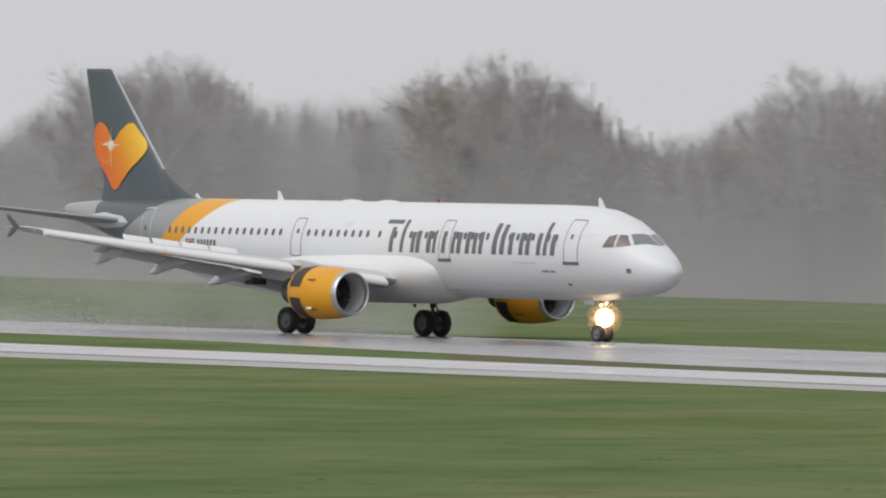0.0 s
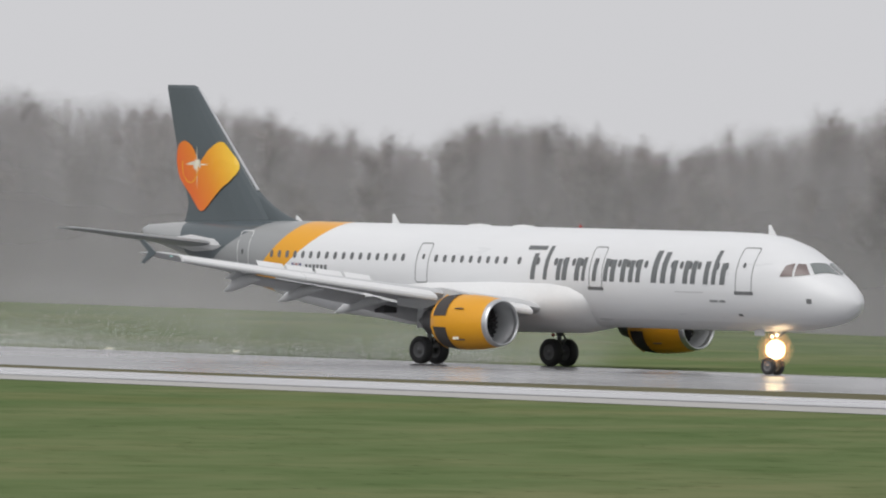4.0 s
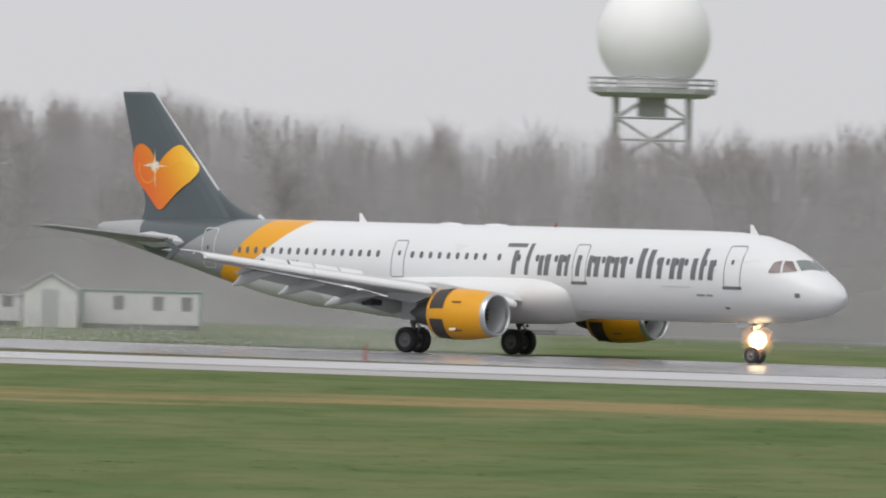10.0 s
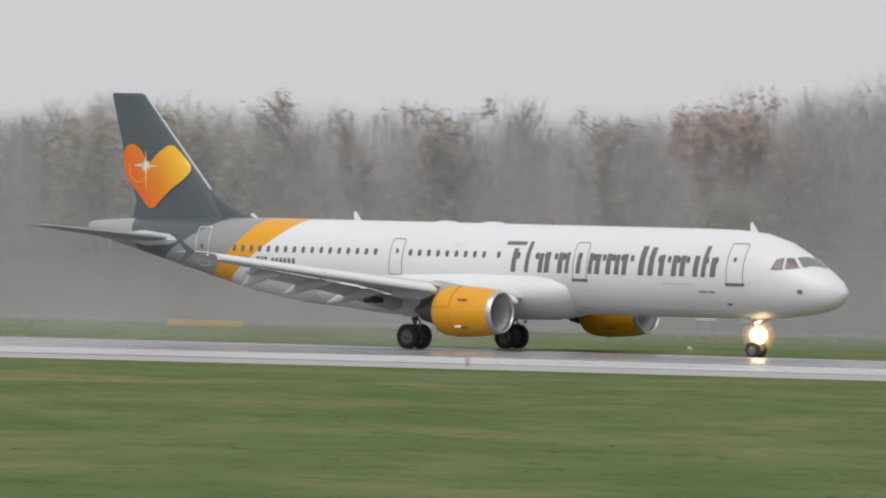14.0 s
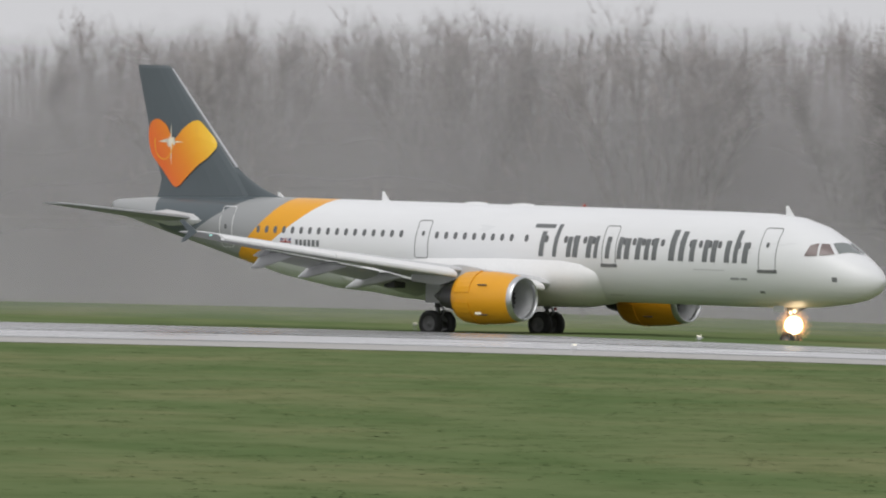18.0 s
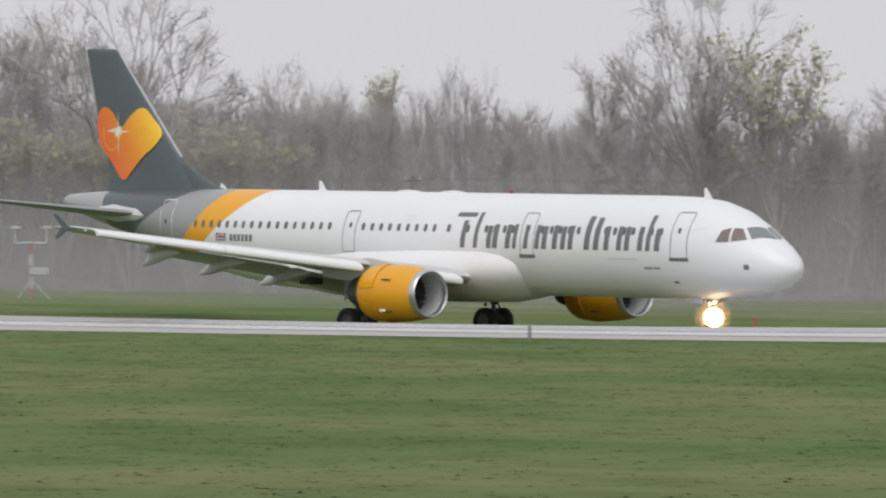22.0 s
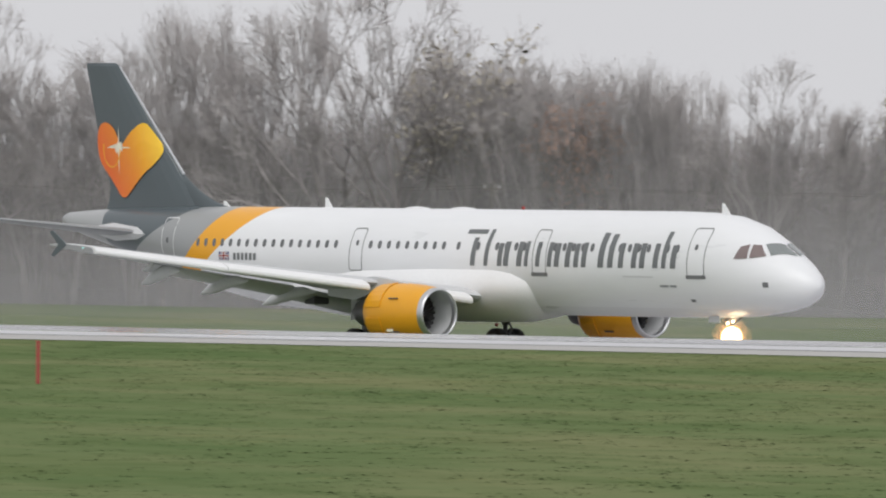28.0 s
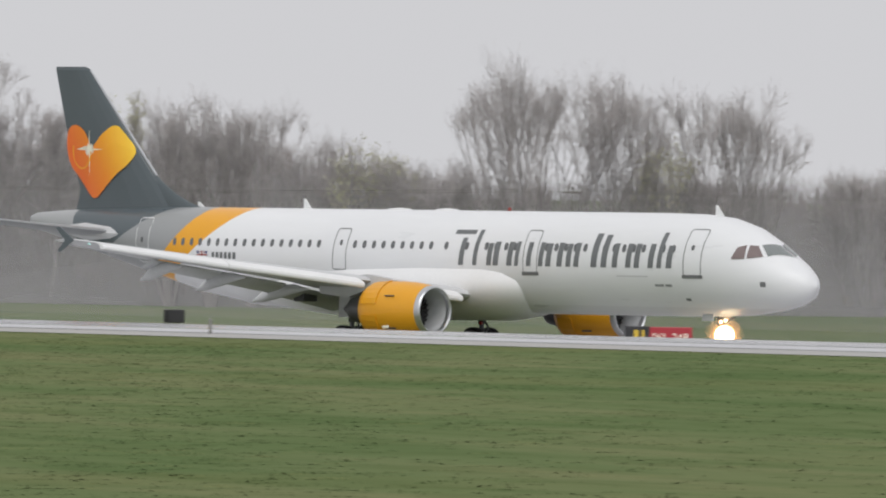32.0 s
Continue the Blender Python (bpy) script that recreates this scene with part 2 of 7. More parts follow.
# ---- small tools ----
def node_mat(name, rough=0.5, metal=0.0, color=(0.5, 0.5, 0.5), spec=0.5):
    m = bpy.data.materials.new(name)
    m.use_nodes = True
    b = m.node_tree.nodes["Principled BSDF"]
    b.inputs["Base Color"].default_value = (*color, 1)
    b.inputs["Roughness"].default_value = rough
    b.inputs["Metallic"].default_value = metal
    b.inputs["Specular IOR Level"].default_value = spec
    return m, m.node_tree.nodes, m.node_tree.links, b


def math_node(nodes, links, op, a, b=None, c=None):
    q = nodes.new("ShaderNodeMath")
    q.operation = op
    for i, v in enumerate((a, b, c)):
        if v is None:
            continue
        if isinstance(v, (int, float)):
            q.inputs[i].default_value = v
        else:
            links.new(v, q.inputs[i])
    return q.outputs[0]


def mix_node(nodes, links, fac, a, b):
    q = nodes.new("ShaderNodeMix")
    q.data_type = "RGBA"
    for i, v in ((0, fac), (6, a), (7, b)):
        if isinstance(v, (int, float)):
            q.inputs[i].default_value = v
        elif isinstance(v, tuple):
            q.inputs[i].default_value = (*v, 1)
        else:
            links.new(v, q.inputs[i])
    return q.outputs[2]


def noise_node(nodes, links, scale, detail=4, vec=None, stretch=None):
    q = nodes.new("ShaderNodeTexNoise")
    q.inputs["Scale"].default_value = scale
    q.inputs["Detail"].default_value = detail
    tc = nodes.new("ShaderNodeTexCoord")
    src = tc.outputs["Object"]
    if stretch:
        mp = nodes.new("ShaderNodeMapping")
        mp.inputs["Scale"].default_value = stretch[:3]
        if len(stretch) > 3:
            mp.inputs["Rotation"].default_value = (0, 0, stretch[3])
        links.new(src, mp.inputs[0])
        src = mp.outputs[0]
    links.new(src, q.inputs["Vector"])
    return q.outputs[0]


def ramp_node(nodes, links, fac, stops):
    q = nodes.new("ShaderNodeValToRGB")
    r = q.color_ramp
    while len(r.elements) < len(stops):
        r.elements.new(0.5)
    for e, (p, c) in zip(r.elements, stops):
        e.position, e.color = p, (*c, 1)
    links.new(fac, q.inputs[0])
    return q.outputs[0]


def bump_node(nodes, links, b, height, strength, distance=0.05):
    q = nodes.new("ShaderNodeBump")
    q.inputs["Strength"].default_value = strength
    q.inputs["Distance"].default_value = distance
    links.new(height, q.inputs["Height"])
    links.new(q.outputs[0], b.inputs["Normal"])


def worn(name, color, rough=0.4, metal=0.0, scale=1.5, amount=0.12, fine=0.0, spec=0.5):
    """A plain coloured surface with dirt at two scales."""
    m, n, l, b = node_mat(name, rough, metal, color, spec)
    big = noise_node(n, l, scale, 6)
    small = noise_node(n, l, scale * 9, 3)
    f = math_node(n, l, "MULTIPLY_ADD", small, 0.4, math_node(n, l, "MULTIPLY", big, 0.6))
    dark = tuple(c * (1 - amount * 1.8) for c in color)
    light = tuple(min(1, c * (1 + amount * 0.7)) for c in color)
    l.new(mix_node(n, l, f, dark, light), b.inputs["Base Color"])
    l.new(math_node(n, l, "MULTIPLY_ADD", f, 0.25, rough - 0.1), b.inputs["Roughness"])
    if fine:
        bump_node(n, l, b, small, fine)
    return m


def mesh_ob(name, bm, material, parent=None, smooth=False):
    me = bpy.data.meshes.new(name)
    bm.to_mesh(me)
    bm.free()
    for mm in (material if isinstance(material, (list, tuple)) else [material]):
        me.materials.append(mm)
    if smooth:
        me.polygons.foreach_set("use_smooth", [True] * len(me.polygons))
    ob = new(name, me)
    ob.parent = parent
    return ob


def part(name, bm, material, parent, label="", smooth=False):
    ob = mesh_ob(name, bm, material, parent, smooth)
    return tagged(ob, label)


def shared(name, me, parent, m, label=""):
    ob = new(name, me)
    ob.parent = parent
    ob.matrix_basis = m
    return tagged(ob, label)


def thing(name, m, label, category, group="", kind=""):
    ob = new(name)
    ob.matrix_basis = m
    return tagged(ob, label, category, group, kind)


def box(bm, x0, x1, y0, y1, z0, z1, bevel=0.0):
    r = bmesh.ops.create_cube(bm, size=1)["verts"]
    for v in r:
        v.co = Vector((x0 + (v.co.x + 0.5) * (x1 - x0), y0 + (v.co.y + 0.5) * (y1 - y0), z0 + (v.co.z + 0.5) * (z1 - z0)))
    if bevel:
        es = list({e for v in r for e in v.link_edges})
        bmesh.ops.bevel(bm, geom=es, offset=bevel, segments=2, affect="EDGES", profile=0.5)
    return bm


def tube(bm, a, b, r0, r1=None, n=10, caps=True):
    a, b = Vector(a), Vector(b)
    r1 = r0 if r1 is None else r1
    q = (b - a).to_track_quat("Z", "Y")
    rings = []
    for p, r in ((a, r0), (b, r1)):
        rings.append([bm.verts.new(p + q @ Vector((r * math.cos(i * math.tau / n), r * math.sin(i * math.tau / n), 0))) for i in range(n)])
    for i in range(n):
        bm.faces.new((rings[0][i], rings[0][(i + 1) % n], rings[1][(i + 1) % n], rings[1][i]))
    if caps:
        bm.faces.new(rings[0][::-1])
        bm.faces.new(rings[1])
    return bm


def lathe(bm, profile, n=32, axis="X", centre=(0, 0, 0)):
    """Turns a profile of (along, radius) about an axis."""
    cx, cy, cz = centre
    rings = []
    for u, r in profile:
        ring = []
        for i in range(n):
            a = i * math.tau / n
            c, s = r * math.cos(a), r * math.sin(a)
            ring.append(bm.verts.new({"X": (cx + u, cy + c, cz + s), "Y": (cx + c, cy + u, cz + s), "Z": (cx + c, cy + s, cz + u)}[axis]))
        rings.append(ring)
    for p, q in zip(rings, rings[1:]):
        for i in range(n):
            bm.faces.new((p[i], p[(i + 1) % n], q[(i + 1) % n], q[i]))
    return bm


def closed(bm):
    bmesh.ops.recalc_face_normals(bm, faces=bm.faces)
    return bm


def spline(pts, per=8):
    """Catmull-Rom through points of any size."""
    out = []
    for i in range(len(pts) - 1):
        p0, p1, p2, p3 = (np.array(pts[max(0, min(len(pts) - 1, i + k))], float) for k in (-1, 0, 1, 2))
        for j in range(per):
            t = j / per
            out.append(0.5 * ((2 * p1) + (p2 - p0) * t + (2 * p0 - 5 * p1 + 4 * p2 - p3) * t * t + (3 * p1 - p0 - 3 * p2 + p3) * t ** 3))
    out.append(np.array(pts[-1], float))
    return out


# ---- materials of the ground ----
def grass_mat(name, tufts=False):
    """Mown grass: broad drifts of green and olive, one worn yellow stretch; the tufts also differ one from another."""
    m, n, l, b = node_mat(name, 0.95, 0, (0.08, 0.12, 0.03), 0.0)
    big = noise_node(n, l, 0.03, 5, stretch=(0.6, 0.8, 1, 0.5))
    mid = noise_node(n, l, 0.12, 5, stretch=(1.0, 0.3, 1, 0.15))
    fine = noise_node(n, l, 1.6, 5, stretch=(1.0, 0.4, 1))
    dabs = noise_node(n, l, 0.42, 3, stretch=(1.0, 0.3, 1, 0.1))
    c1 = ramp_node(n, l, mid, [(0.33, (0.110, 0.157, 0.066)), (0.5, (0.142, 0.180, 0.083)), (0.67, (0.184, 0.200, 0.101))])
    c1 = mix_node(n, l, ramp_node(n, l, dabs, [(0.32, (0.34, 0.34, 0.34)), (0.52, (0, 0, 0))]), c1, (0.066, 0.104, 0.036))
    tc = n.new("ShaderNodeTexCoord")
    mp = n.new("ShaderNodeMapping")
    mp.inputs["Location"].default_value = (-0.1, -12.2, 0)
    mp.inputs["Scale"].default_value = (0.026, 0.05, 1)
    l.new(tc.outputs["Object"], mp.inputs[0])
    ln = n.new("ShaderNodeVectorMath")
    ln.operation = "LENGTH"
    l.new(mp.outputs[0], ln.inputs[0])
    patch = math_node(n, l, "SUBTRACT", math_node(n, l, "MULTIPLY_ADD", mid, 1.6, math_node(n, l, "MULTIPLY_ADD", big, 1.1, -0.25)), ln.outputs["Value"])
    worn_out = ramp_node(n, l, big, [(0.56, (0, 0, 0)), (0.75, (0.45, 0.45, 0.45))])
    c2 = mix_node(n, l, worn_out, c1, (0.20, 0.185, 0.085))
    streaks = ramp_node(n, l, noise_node(n, l, 0.11, 5, stretch=(0.35, 1.0, 1, 0.3)), [(0.38, (0.15, 0.15, 0.15)), (0.58, (1, 1, 1))])
    c2 = mix_node(n, l, math_node(n, l, "MULTIPLY", streaks, ramp_node(n, l, patch, [(0.0, (0, 0, 0)), (0.4, (1, 1, 1))])), c2, (0.30, 0.235, 0.125))
    c3 = mix_node(n, l, ramp_node(n, l, fine, [(0.3, (0.1, 0.1, 0.1)), (0.65, (0, 0, 0))]), c2, (0.070, 0.105, 0.032))
    if tufts:
        g = n.new("ShaderNodeNewGeometry")
        rnd = g.outputs["Random Per Island"]
        c3 = mix_node(n, l, ramp_node(n, l, rnd, [(0.0, (0.4, 0.4, 0.4)), (0.35, (0, 0, 0))]), c3, (0.058, 0.094, 0.032))
        c3 = mix_node(n, l, ramp_node(n, l, rnd, [(0.75, (0, 0, 0)), (1.0, (0.4, 0.4, 0.4))]), c3, (0.22, 0.235, 0.10))
        lean = n.new("ShaderNodeVectorMath")
        lean.operation = "MULTIPLY_ADD"
        lean.inputs[1].default_value = (0.3, 0.3, 0.3)
        lean.inputs[2].default_value = (0, 0, 1)
        l.new(g.outputs["Normal"], lean.inputs[0])
        unit = n.new("ShaderNodeVectorMath")
        unit.operation = "NORMALIZE"
        l.new(lean.outputs[0], unit.inputs[0])
        l.new(unit.outputs[0], b.inputs["Normal"])
    else:
        bump_node(n, l, b, fine, 0.12, 0.05)
    l.new(c3, b.inputs["Base Color"])
    return m


def wet_mat(name, color, rough, bump):
    m, n, l, b = node_mat(name, rough, 0, color, 0.5)
    big = noise_node(n, l, 0.03, 5)
    fine = noise_node(n, l, 0.7, 5)
    f = math_node(n, l, "MULTIPLY_ADD", fine, 0.3, math_node(n, l, "MULTIPLY", big, 0.7))
    l.new(mix_node(n, l, f, tuple(c * 0.6 for c in color), tuple(c * 1.3 for c in color)), b.inputs["Base Color"])
    l.new(ramp_node(n, l, big, [(0.35, (rough * 0.55,) * 3), (0.65, (rough * 1.3,) * 3)]), b.inputs["Roughness"])
    bump_node(n, l, b, fine, bump, 0.03)
    return m


GRASS, TUFTS = grass_mat("grass"), grass_mat("grass_tufts", True)
WET = wet_mat("wet_asphalt", (0.24, 0.24, 0.25), 0.24, 0.12)
CONCRETE = wet_mat("wet_concrete", (0.50, 0.50, 0.52), 0.34, 0.15)
SHOULDER = wet_mat("damp_shoulder", (0.40, 0.39, 0.37), 0.6, 0.3)
DRAIN = wet_mat("dark_joint", (0.13, 0.13, 0.135), 0.5, 0.2)
DRYGRASS = worn("dry_grass", (0.15, 0.14, 0.075), 0.9, scale=0.15, amount=0.3, spec=0.1)

# ---- the plan: edges of the two strips, from the landing end to the turn-off end ----
NEAR_EDGE = [(-330, 505), (-230, 455), (-153, 416), (-94, 376), (-50, 347), (-6, 324), (38, 305), (76, 275), (95, 245), (109, 207), (121, 177), (135, 152), (146, 128), (154, 108), (161, 86), (176, 40), (200, -60)]
FAR_EDGE = [(-420, 670), (-290, 597), (-200, 543), (-125, 494), (-71, 463), (-15, 429), (37, 402), (87, 347), (101, 306), (115, 248), (126, 214), (144, 193), (156, 163), (166, 143), (173, 121), (190, 75), (222, -40)]
near_line, far_line = spline(NEAR_EDGE, 6), spline(FAR_EDGE, 6)


FALL_X, FALL_Z = (40, 90, 119, 142, 165, 181, 250), (0.0, 0.08, 0.4, 0.85, 1.4, 1.78, 1.9)


def ground_z(x, y):
    """Level up to the crest of the strip; past it the land falls away towards the turn-off end."""
    best, bi = 1e18, 0
    for i, (a, b) in enumerate(far_line):
        d = (a - x) ** 2 + (b - y) ** 2
        if d < best:
            best, bi = d, i
    a, b = far_line[bi]
    p, q = far_line[max(0, bi - 1)], far_line[min(len(far_line) - 1, bi + 1)]
    side = (q[0] - p[0]) * (y - b) - (q[1] - p[1]) * (x - a)
    if side <= 0:
        return 0.0
    along = min(1, max(0, (bi - 36) / 22))
    w = along * along * (3 - 2 * along)
    s = min(1, math.sqrt(best) / 38)
    deep = max(1.78 * w, float(np.interp(x, FALL_X, FALL_Z)))
    return -deep * s * s * (3 - 2 * s)


def ribbon(name, left, right, z, material, label, category, cross=4):
    bm = bmesh.new()
    rows = []
    for a, b in zip(left, right):
        rows.append([bm.verts.new((a[0] + (b[0] - a[0]) * k / cross, a[1] + (b[1] - a[1]) * k / cross, z)) for k in range(cross + 1)])
    for p, q in zip(rows, rows[1:]):
        for k in range(cross):
            bm.faces.new((p[k], p[k + 1], q[k + 1], q[k]))
    bmesh.ops.recalc_face_normals(bm, faces=bm.faces)
    ob = mesh_ob(name, bm, material)
    if ob.data.polygons[0].normal.z < 0:
        ob.data.flip_normals()
    return tagged(ob, label, category, kind="structure")


def ground_sheet():
    xs = sorted(set([-4500, -3000, -2000, -1300, -900, -650] + list(range(-500, 701, 20)) + [900, 1300, 2000, 3000, 4500]))
    ys = sorted(set([-4500, -3000, -2000, -1200, -800, -500, -350] + list(range(-250, 1001, 20)) + [1200, 1500, 2000, 3000, 4500]))
    bm = bmesh.new()
    grid = [[bm.verts.new((x, y, ground_z(x, y))) for y in ys] for x in xs]
    for i in range(len(xs) - 1):
        for j in range(len(ys) - 1):
            bm.faces.new((grid[i][j], grid[i + 1][j], grid[i + 1][j + 1], grid[i][j + 1]))
    return tagged(mesh_ob("ground", bm, GRASS, smooth=True), "mown green airfield grass with yellowed patches", "ground", kind="structure")


ground_sheet()


def frac_line(f0, f1, i0, i1):
    """Fraction across the pavement that glides from f0 to f1 between two stations."""
    out = []
    for i, (a, b) in enumerate(zip(near_line, far_line)):
        t = min(1, max(0, (i - i0) / (i1 - i0)))
        out.append(a + (b - a) * (f0 + (f1 - f0) * t))
    return out


def across(table):
    """A line at the given fractions of the pavement's width, from (station, fraction) pairs."""
    st, fr = zip(*table)
    return [a + (b - a) * float(np.interp(i, st, fr)) for i, (a, b) in enumerate(zip(near_line, far_line))]


wedge_near = across([(0, 0.30), (10, 0.32), (13, 0.30), (18, 0.30), (25, 0.36), (28, 0.41), (31, 0.46), (34, 0.50), (42, 0.62)])
wedge_far = across([(0, 0.58), (10, 0.60), (11.3, 0.57), (12.5, 0.42), (18, 0.37), (21, 0.47), (25, 0.58), (28, 0.58), (31, 0.53), (34, 0.505), (42, 0.64)])
shoulder_line, joint_line = frac_line(0.10, 0.30, 18, 56), frac_line(0.125, 0.355, 18, 56)
ribbon("shoulder", near_line, shoulder_line, 0.018, SHOULDER, "pale damp shoulder of the taxiway", "shoulder")
ribbon("edge_joint", shoulder_line, joint_line, 0.019, DRAIN, "dark joint along the taxiway edge", "joint")
ribbon("taxiway", joint_line, wedge_near, 0.022, CONCRETE, "pale wet concrete taxiway strip", "taxiway")
ribbon("grass_verge", wedge_near[:13], wedge_far[:13], 0.020, GRASS, "green grass wedge between the two strips", "verge")
ribbon("verge", wedge_near[12:36], wedge_far[12:36], 0.016, DRYGRASS, "narrow strip of olive dead grass between runways", "verge")
ribbon("runway", wedge_far, far_line, 0.024, WET, "wet grey asphalt runway", "runway")


def bounce_taxiway():
    """The unseen strip behind the crest, on which the airliner rolls once it has left the runway; added wide and pale
    to bounce light onto its belly.
    """
    path = [(r[1], r[2]) for r in AIRLINER_ROWS if r[0] >= 23]
    path = path + [(204, 158), (214, 132)]
    pts = spline(path, 2)
    bm = bmesh.new()
    rows = []
    for i, (x, y) in enumerate(pts):
        d = np.array(pts[min(i + 1, len(pts) - 1)]) - np.array(pts[max(0, i - 1)])
        d /= np.hypot(*d)
        rows.append([bm.verts.new((x - d[1] * w, y + d[0] * w, ground_z(x - d[1] * w, y + d[0] * w) + rise)) for w, rise in ((-26, 0.012), (-19, 0.10), (-13, 0.13), (-6, 0.12), (0, 0.10), (15, 0.10), (30, 0.10), (46, 0.06))])
    for p, q in zip(rows, rows[1:]):
        for k in range(7):
            bm.faces.new((p[k], q[k], q[k + 1], p[k + 1]))
    ob = mesh_ob("bounce_taxiway", bm, CONCRETE)
    if ob.data.polygons[0].normal.z < 0:
        ob.data.flip_normals()
    tagged(ob, "unseen wet taxiway falling away behind the crest, throwing light upwards", "taxiway", kind="structure")


bounce_taxiway()


def grass_field():
    """Uneven tussocks over the mown land on the side of the road, each a fan of blades."""
    rng = np.random.default_rng(3)
    n, fan = 34000, 7
    eye = np.array((20.0, -270.0))
    i = rng.random(n) * (len(near_line) - 13) + 6
    k = i.astype(int)
    line = np.array(near_line)
    edge = line[k] + (line[k + 1] - line[k]) * (i - k)[:, None]
    f = np.sqrt(rng.uniform(0.40 ** 2, 1.0, n))
    p = eye + (edge - eye) * f[:, None]
    clump = 0.5 + 0.5 * np.sin(p[:, 0] * 0.31 + 2.0 * np.sin(p[:, 1] * 0.11)) * np.sin(p[:, 1] * 0.17 + 1.7 * np.sin(p[:, 0] * 0.09))
    tall = rng.uniform(0.012, 0.042, n) * (0.5 + 0.9 * clump) * np.where(rng.random(n) < 0.03, 1.8, 1.0)
    wide = rng.uniform(0.12, 0.45, n)
    j = np.arange(fan)
    out = np.linspace(-1, 1, fan)
    base = p[:, None, :] + np.stack([out[None, :] * wide[:, None], rng.normal(0, 0.045, (n, fan))], 2)
    h = tall[:, None] * rng.uniform(0.6, 1.1, (n, fan)) * (1.05 - 0.55 * out[None, :] ** 2)
    half = wide[:, None] / fan * 1.7 * np.ones((1, fan))
    top = np.stack([base[:, :, 0] + (out[None, :] * 0.5 + rng.normal(0, 0.3, (n, fan))) * half, base[:, :, 1] + h * 2.4 + rng.normal(0, 0.03, (n, fan)), h], 2)
    zero = np.zeros((n, fan))
    # neighbours share their foot, so that one fan is one piece
    foot_l = np.stack([base[:, :, 0] - half, base[:, :, 1], zero], 2)
    foot_r = np.stack([base[:, :, 0] + half, base[:, :, 1], zero], 2)
    v = np.concatenate([foot_l[:, :1], foot_r, top], 1)
    c = 1 + 2 * fan
    tri = np.stack([j, j + 1, 1 + fan + j], 1)
    faces = (np.arange(n)[:, None, None] * c + tri[None]).reshape(-1)
    me = bpy.data.meshes.new("grass_tufts")
    me.vertices.add(n * c)
    me.vertices.foreach_set("co", v.reshape(-1))
    me.loops.add(len(faces))
    me.loops.foreach_set("vertex_index", faces.astype(np.int32))
    me.polygons.add(n * fan)
    me.polygons.foreach_set("loop_start", np.arange(0, len(faces), 3, dtype=np.int32))
    me.update(calc_edges=True)
    me.materials.append(TUFTS)
    tagged(new("grass_tufts", me), "short uneven tussocks of mown airfield grass", "grass", kind="stuff")


grass_field()


# ---- the airliner: x forward from the main gear, y to port, z up from the tarmac ----
def livery_mat():
    m, n, l, b = node_mat("fuselage_paint", 0.28, 0, (0.8, 0.8, 0.8), 0.5)
    tc = n.new("ShaderNodeTexCoord")
    sep = n.new("ShaderNodeSeparateXYZ")
    l.new(tc.outputs["Object"], sep.inputs[0])
    x, z = sep.outputs[0], sep.outputs[2]
    d = math_node(n, l, "SUBTRACT", 5.92, z)
    d2 = math_node(n, l, "MULTIPLY", d, d)

    def behind(x0, k1, k2):
        e = math_node(n, l, "MULTIPLY_ADD", d, k1, math_node(n, l, "MULTIPLY_ADD", d2, k2, x))
        return math_node(n, l, "LESS_THAN", e, x0)

    grime = noise_node(n, l, 0.35, 6, stretch=(0.5, 1.2, 1.6))
    streak = noise_node(n, l, 2.2, 4, stretch=(0.25, 1, 2))
    g = math_node(n, l, "MULTIPLY_ADD", streak, 0.35, math_node(n, l, "MULTIPLY", grime, 0.65))
    white = mix_node(n, l, g, (0.68, 0.69, 0.705), (0.80, 0.81, 0.825))
    c = mix_node(n, l, behind(-8.9, 1.2, 0.08), white, (0.78, 0.36, 0.015))
    c = mix_node(n, l, behind(-11.35, 0.75, 0.12), c, (0.30, 0.31, 0.315))
    c = mix_node(n, l, behind(-13.6, 1.95, 0.0), c, (0.094, 0.115, 0.126))
    c = mix_node(n, l, behind(-19.6, -0.25, 0.0), c, (0.36, 0.37, 0.375))
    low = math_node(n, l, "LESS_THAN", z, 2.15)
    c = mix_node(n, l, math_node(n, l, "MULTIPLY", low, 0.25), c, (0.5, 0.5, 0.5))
    l.new(c, b.inputs["Base Color"])
    l.new(math_node(n, l, "MULTIPLY_ADD", g, 0.2, 0.2), b.inputs["Roughness"])
    return m


def heart_mat():
    m, n, l, b = node_mat("heart_paint", 0.3, 0, (0.8, 0.3, 0.02))
    tc = n.new("ShaderNodeTexCoord")
    sep = n.new("ShaderNodeSeparateXYZ")
    l.new(tc.outputs["Object"], sep.inputs[0])
    f = math_node(n, l, "MULTIPLY_ADD", sep.outputs[0], 0.26, math_node(n, l, "MULTIPLY_ADD", sep.outputs[2], 0.16, 3.95))
    l.new(ramp_node(n, l, f, [(0.0, (0.80, 0.15, 0.025)), (0.4, (0.84, 0.26, 0.02)), (0.7, (0.87, 0.40, 0.02)), (1.0, (0.88, 0.56, 0.04))]), b.inputs["Base Color"])
    return m


